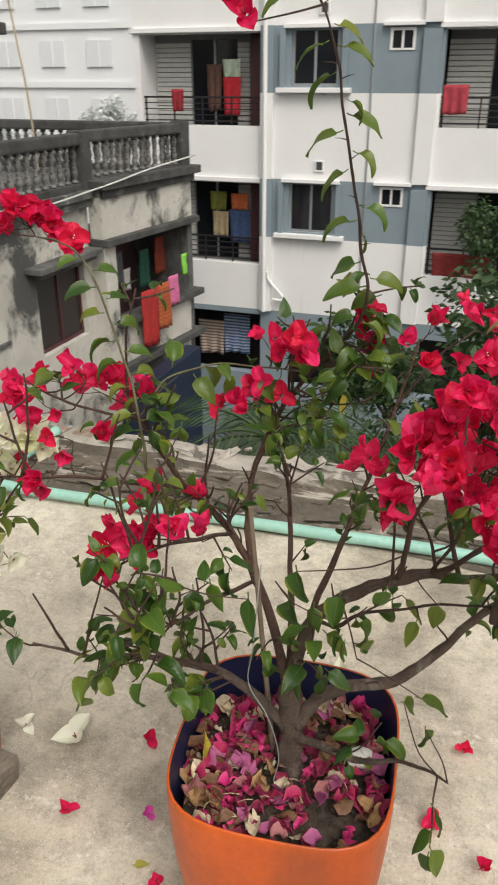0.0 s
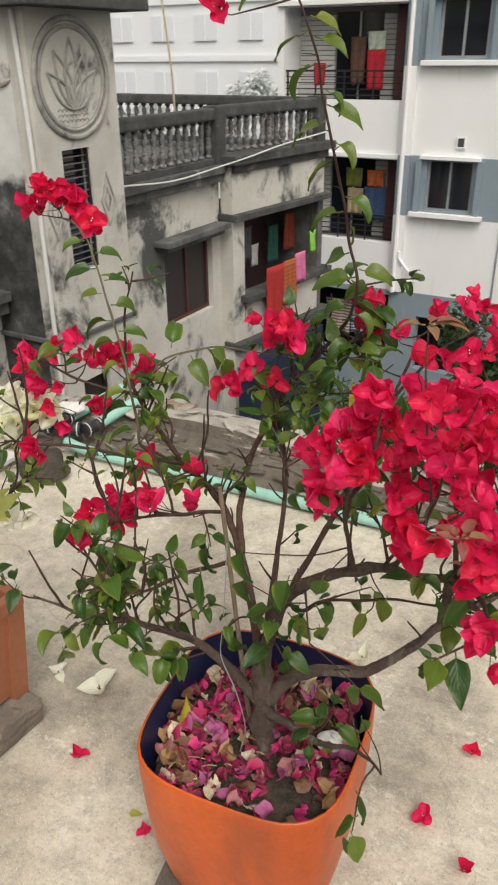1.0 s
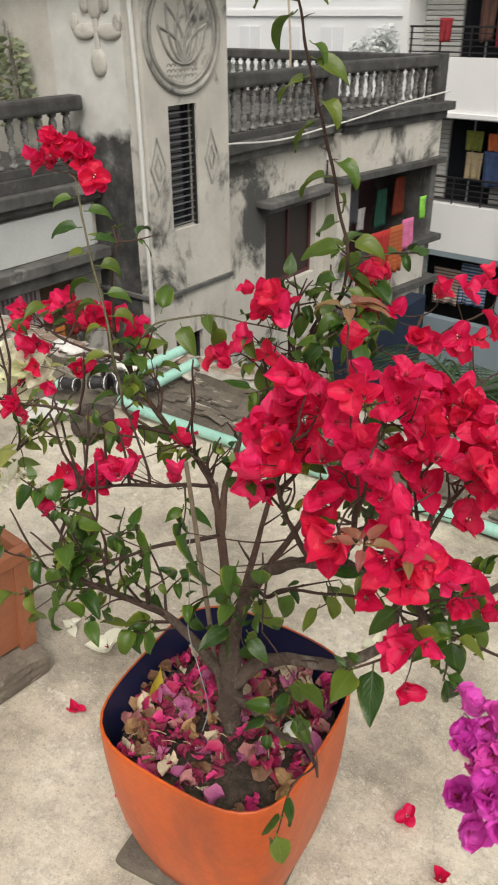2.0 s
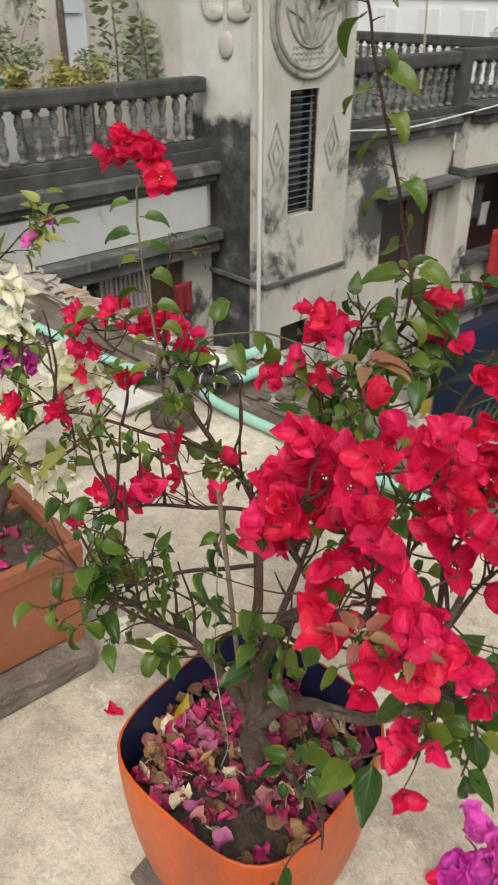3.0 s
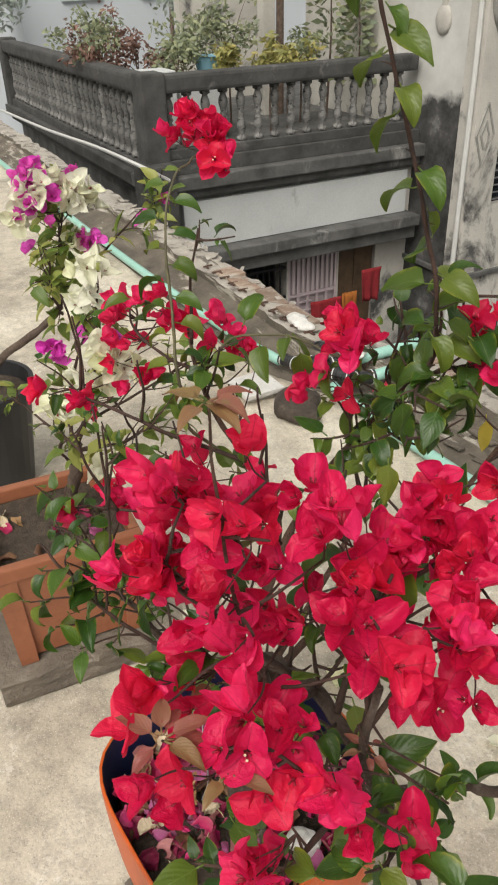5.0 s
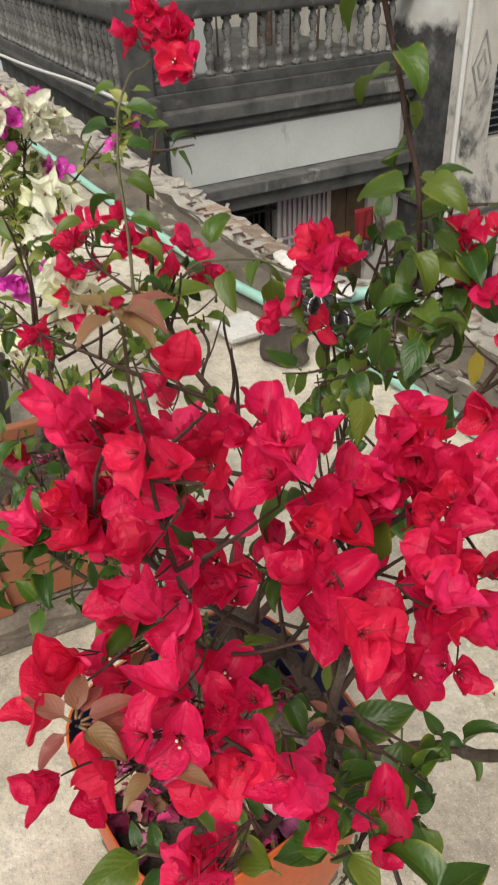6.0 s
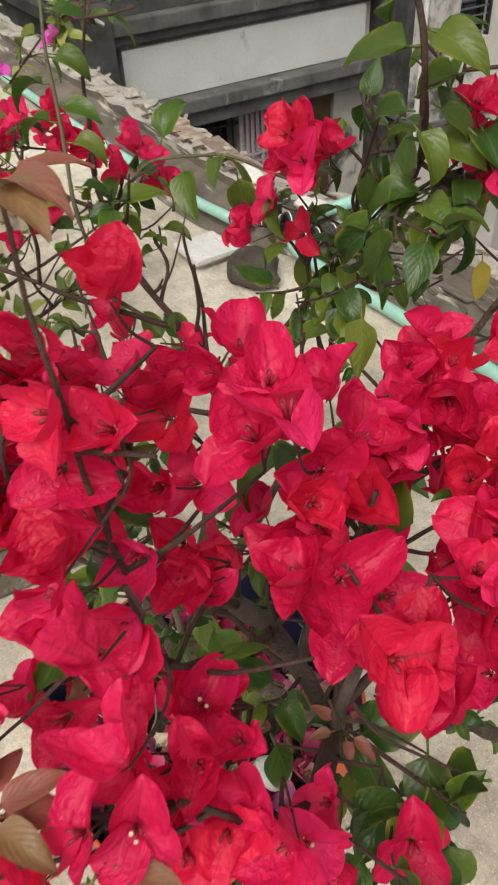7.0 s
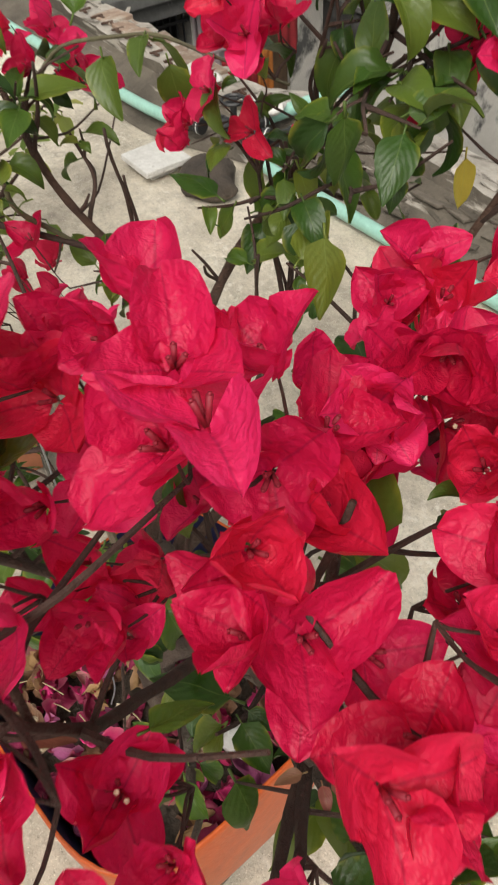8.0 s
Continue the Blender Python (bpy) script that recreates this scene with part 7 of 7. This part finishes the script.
# ---- magenta spray reaching in from the next pot ----
tub2 = thing("black_pot", "round black plastic pot with a magenta bougainvillea", "pot", (1.52, 1.25, 0))
part("shell", lathe(bmesh.new(), [(0.11, 0.0), (0.12, 0.01), (0.155, 0.30), (0.17, 0.305), (0.17, 0.33), (0.155, 0.33), (0.15, 0.29), (0.02, 0.285)], 28, pose(1.52, 1.25, 0)), M_BLACKPLASTIC, tub2)
part("soil", lathe(bmesh.new(), [(0.149, 0.285), (0.148, 0.30), (0.05, 0.31), (0.01, 0.312)], 28, pose(1.52, 1.25, 0)), M_SOIL, tub2)
mag = Shrub("magenta_bougainvillea", "magenta bougainvillea with one arching spray of double flowers", (1.52, 1.25, 0.30), 21)
mag.branch([(1.52, 1.25, 0.28), (1.48, 1.20, 0.50), (1.40, 1.10, 0.70), (1.25, 0.98, 0.82), (1.10, 0.87, 0.87), (1.0, 0.80, 0.86)], 0.010, 0.002)
for p, n in (((0.990, 0.834, 0.863), 4), ((1.007, 0.79, 0.88), 5), ((1.025, 0.765, 0.86), 4), ((1.008, 0.79, 0.825), 5), ((1.04, 0.80, 0.85), 3)):
    mag.cluster(p, n, 0.034, DOUBLES, (0.2, -0.5, 0.8), 0.95)
mag.finish()


# ---- trees and shrubs beyond ----
def crown_mesh(bm, centre, radius, count, size, rnd, flat=0.8, lobes=9):
    cores = [Vector((rnd.gauss(0, 0.5), rnd.gauss(0, 0.5), rnd.gauss(0, 0.4) * flat)) * radius for _ in range(lobes)]
    for _ in range(count):
        c = rnd.choice(cores)
        d = Vector((rnd.gauss(0, 1), rnd.gauss(0, 1), rnd.gauss(0, 1))).normalized() * radius * 0.42 * rnd.random() ** 0.4
        p = Vector(centre) + c + d
        y = Vector((rnd.uniform(-1, 1), rnd.uniform(-1, 1), rnd.uniform(-1, 0.3))).normalized()
        x = y.orthogonal().normalized()
        x.rotate(Matrix.Rotation(rnd.uniform(0, 6.3), 3, y))
        s = size * rnd.uniform(0.6, 1.3)
        v = [bm.verts.new(q) for q in (p, p + y * s * 0.45 + x * s * 0.22, p + y * s, p + y * s * 0.45 - x * s * 0.22)]
        bm.faces.new(v)
    return cores


def foliage_material(name, dark, light):
    k = Nodes(name)
    geo = k.n.new("ShaderNodeNewGeometry")
    return k.done(k.ramp(geo.outputs["Random Per Island"], (0.0, dark), (1.0, light)), 0.6, None, 0.0, 0.25)


M_TREE = foliage_material("dark tree leaves", (0.018, 0.045, 0.014), (0.06, 0.11, 0.035))
# leaf colours with haze painted in, the farther set paler
M_MISTLEAF = foliage_material("haze-paled grey-green leaves", (0.28, 0.325, 0.29), (0.40, 0.44, 0.39))
M_HAZELEAF = foliage_material("haze-paled far leaves", (0.58, 0.61, 0.60), (0.65, 0.675, 0.665))


def tree(name, label, base, top, radius, count, size, material, seed, trunk=0.12):
    """Tapered trunk, limbs and a ragged crown of single leaves, in the grid frame."""
    rnd = random.Random(seed)
    k = thing(name, label, "tree", base, True)
    base, top = Vector(base), Vector(top)
    bm = bmesh.new()
    cores = crown_mesh(bm, top, radius, count, size, rnd)
    part("crown", bm, material, k)
    fork = base.lerp(top, 0.72)
    part("trunk", tube(bmesh.new(), spline([base, base.lerp(top, 0.4) + Vector((rnd.uniform(-1, 1), rnd.uniform(-1, 1), 0)) * trunk * 2, fork]), trunk, trunk * 0.6, 8, 0.2), M_BARK, k)
    for c in cores[:6]:
        part("limb", tube(bmesh.new(), spline([fork, fork.lerp(top + c, 0.5) + Vector((0, 0, 0.1 * radius)), top + c]), trunk * 0.5, trunk * 0.1, 6, 0.2), M_BARK, k)
    return k


tree("tree", "dark leafy tree standing in the alley before the white building", (0.6, 9.5, -9.6), (0.0, 9.4, -1.75), 1.45, 5200, 0.15, M_TREE, 31)
tree("tree", "dark leafy tree standing in the alley before the white building", (2.6, 8.0, -9.6), (2.6, 8.2, -1.8), 1.6, 3000, 0.17, M_TREE, 32)
tree("tree", "dark bushy tree rising behind the palms in the alley", (-0.9, 12.0, -6.2), (-0.9, 11.9, -2.9), 0.95, 2600, 0.14, M_TREE, 35, 0.07)
tree("balcony_creeper", "bushy green creeper filling the apartment balcony", (-0.2, 17.9, -3.47), (0.1, 17.35, -1.35), 0.75, 1800, 0.13, M_TREE, 33, 0.03)
tree("balcony_creeper", "bushy green creeper filling the apartment balcony", (1.0, 17.9, -3.47), (0.9, 17.4, -1.5), 0.7, 1200, 0.13, M_TREE, 34, 0.03)
# terrace greens lightened: background haze is put into the leaf colour
M_POTHAZE = foliage_material("haze-paled terrace leaves", (0.16, 0.20, 0.13), (0.34, 0.36, 0.20))
M_POTYELLOW = foliage_material("yellowing terrace leaves", (0.22, 0.24, 0.08), (0.46, 0.40, 0.14))
for i, (y, x, h, r, m) in enumerate(((4.05, -9.0, 0.75, 0.36, M_POTHAZE), (4.75, -8.2, 0.55, 0.30, M_POTHAZE), (5.2, -7.9, 0.56, 0.26, M_POTYELLOW), (5.6, -8.6, 0.85, 0.40, M_POTHAZE), (5.75, -7.8, 0.55, 0.22, M_POTYELLOW), (6.05, -7.9, 0.58, 0.26, M_POTYELLOW), (6.4, -8.2, 0.62, 0.28, M_POTHAZE), (5.2, -9.2, 0.65, 0.48, M_POTHAZE), (4.4, -10.8, 0.6, 0.5, M_POTHAZE), (5.9, -9.4, 0.75, 0.45, M_POTHAZE))):
    tree("terrace_shrub", "leafy potted shrub on the old house's roof terrace", (x, y, -0.28), (x, y, h), r, 480, 0.085, m, 50 + i, 0.015)


M_POTBROWN = foliage_material("dry red-brown terrace leaves", (0.13, 0.075, 0.06), (0.30, 0.17, 0.13))
for i, (y, x, h, r) in enumerate(((3.98, -9.0, 0.62, 0.34), (4.3, -9.6, 0.70, 0.36), (4.5, -8.9, 0.60, 0.26))):
    tree("terrace_shrub", "dry red-brown potted shrub on the old house's roof terrace", (x, y, -0.28), (x, y, h), r, 420, 0.08, M_POTBROWN, 150 + i, 0.015)


def tiered_plant(base, height, spread, seed):
    """A slender stem with tiers of broad leaves."""
    rnd = random.Random(seed)
    k = thing("terrace_sapling", "slender sapling with tiers of green leaves on the old roof terrace", "sapling", base, True)
    b = Vector(base)
    part("stem", tube(bmesh.new(), spline([b, b + Vector((0.02, 0.03, height * 0.5)), b + Vector((0, 0, height))]), 0.018, 0.006, 6), M_BARK, k)
    bm = bmesh.new()
    for n in range(220):
        u = 0.32 + 0.68 * (n // 20) / 11
        p = b + Vector((0, 0, height * u))
        a = rnd.uniform(0, 6.3)
        out = Vector((math.cos(a), math.sin(a), rnd.uniform(-0.35, 0.25)))
        p = p + out * spread * rnd.uniform(0.15, 1.0) * (1.15 - u)
        x = out.cross(Vector((0, 0, 1))).normalized()
        x.rotate(Matrix.Rotation(rnd.uniform(0.5, 1.5), 3, out))
        ln = rnd.uniform(0.09, 0.16)
        bm.faces.new([bm.verts.new(q) for q in (p, p + out * ln * 0.45 + x * ln * 0.24, p + out * ln, p + out * ln * 0.45 - x * ln * 0.24)])
    part("foliage", bm, M_POTHAZE, k)


tiered_plant((-8.3, 6.86, -0.28), 2.0, 0.42, 91)
tiered_plant((-8.0, 7.10, -0.28), 1.5, 0.34, 92)
lone("masonry_post", boxes((-9.08, -8.92, 6.26, 6.44, -0.28, 3.4), bevel=0.01), M_OLD, "pale bare masonry post on the old roof terrace", "post", (-9, 6.35, -0.28), True)
lone("wooden_post", tube(bmesh.new(), [Vector((-8.95, 6.52, -0.28)), Vector((-8.95, 6.53, 1.5)), Vector((-8.95, 6.51, 3.4))], 0.055, 0.045, 8, 0.2), M_BARK, "dark rough wooden post beside the masonry post", "post", (-8.95, 6.52, -0.28), True)
for y0, y1, h in ((4.15, 4.5, 0.50), (4.55, 5.1, 0.30)):
    lone("planter_box", boxes((-8.1, -7.7, y0, y1, -0.28, h), bevel=0.015), M_BAND, "grey cement planter box on the old roof terrace", "planter", (-7.9, y0, -0.28), True)
lone("blue_basin", lathe(bmesh.new(), [(0.13, 0.0), (0.17, 0.16), (0.19, 0.17), (0.175, 0.165), (0.14, 0.03), (0.02, 0.02)], 20, pose(-8.25, 5.15, 0.40)), plain("faded blue plastic", (0.16, 0.32, 0.40), 0.5), "faded blue plastic basin among the terrace plants", "basin", (-8.25, 5.15, 0.40), True)
lone("basin_stand", boxes((-8.4, -8.1, 5.0, 5.3, -0.28, 0.40), bevel=0.01), M_BAND, "grey cement block carrying the blue basin", "block", (-8.25, 5.15, -0.28), True)
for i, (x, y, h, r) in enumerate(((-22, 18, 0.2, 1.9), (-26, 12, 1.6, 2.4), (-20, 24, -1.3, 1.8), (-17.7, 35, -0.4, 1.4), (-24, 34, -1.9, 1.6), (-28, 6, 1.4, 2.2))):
    tree("distant_tree", "far tree beyond the houses, haze put into its leaf colour", (x, y, -9.6), (x, y, h), r, 2600, 0.26, M_HAZELEAF if y > 30 else M_MISTLEAF, 70 + i, 0.2)


def palm(base, top, fronds, length, seed):
    rnd = random.Random(seed)
    k = thing("palm", "palm with long drooping feathered fronds in the alley", "palm", base, True)
    part("trunk", tube(bmesh.new(), spline([base, Vector(base).lerp(Vector(top), 0.5), top]), 0.13, 0.10, 9, 0.2), M_BARK, k)
    for i in range(fronds):
        a = 2 * math.pi * i / fronds + rnd.uniform(-0.2, 0.2)
        out = Vector((math.cos(a), math.sin(a), 0))
        rise = rnd.uniform(0.3, 1.0)
        line = [Vector(top) + out * length * s + Vector((0, 0, length * (rise * s - 1.0 * s * s))) for s in (j / 22 for j in range(23))]
        bm = tube(bmesh.new(), line, 0.018, 0.004, 5)
        for j in range(3, 22):
            d = (line[j + 1] - line[j]).normalized() if j < 22 else out
            side = d.cross(Vector((0, 0, 1))).normalized()
            for s in (-1, 1):
                w = length * 0.24 * math.sin(math.pi * (j / 23) ** 0.7) + 0.06
                tip = line[j] + (side * s * 0.9 + d * 0.7 + Vector((0, 0, -0.35))).normalized() * w
                v = [bm.verts.new(q) for q in (line[j], line[j] + (tip - line[j]) * 0.5 + d * 0.018, tip, line[j] + (tip - line[j]) * 0.5 - d * 0.018)]
                bm.faces.new(v)
        part("frond", bm, M_TREE, k)


palm((-1.6, 7.2, -9.6), (-1.6, 7.2, -1.95), 18, 1.5, 3)
palm((-0.3, 7.6, -9.6), (-0.3, 7.6, -2.3), 16, 1.7, 4)
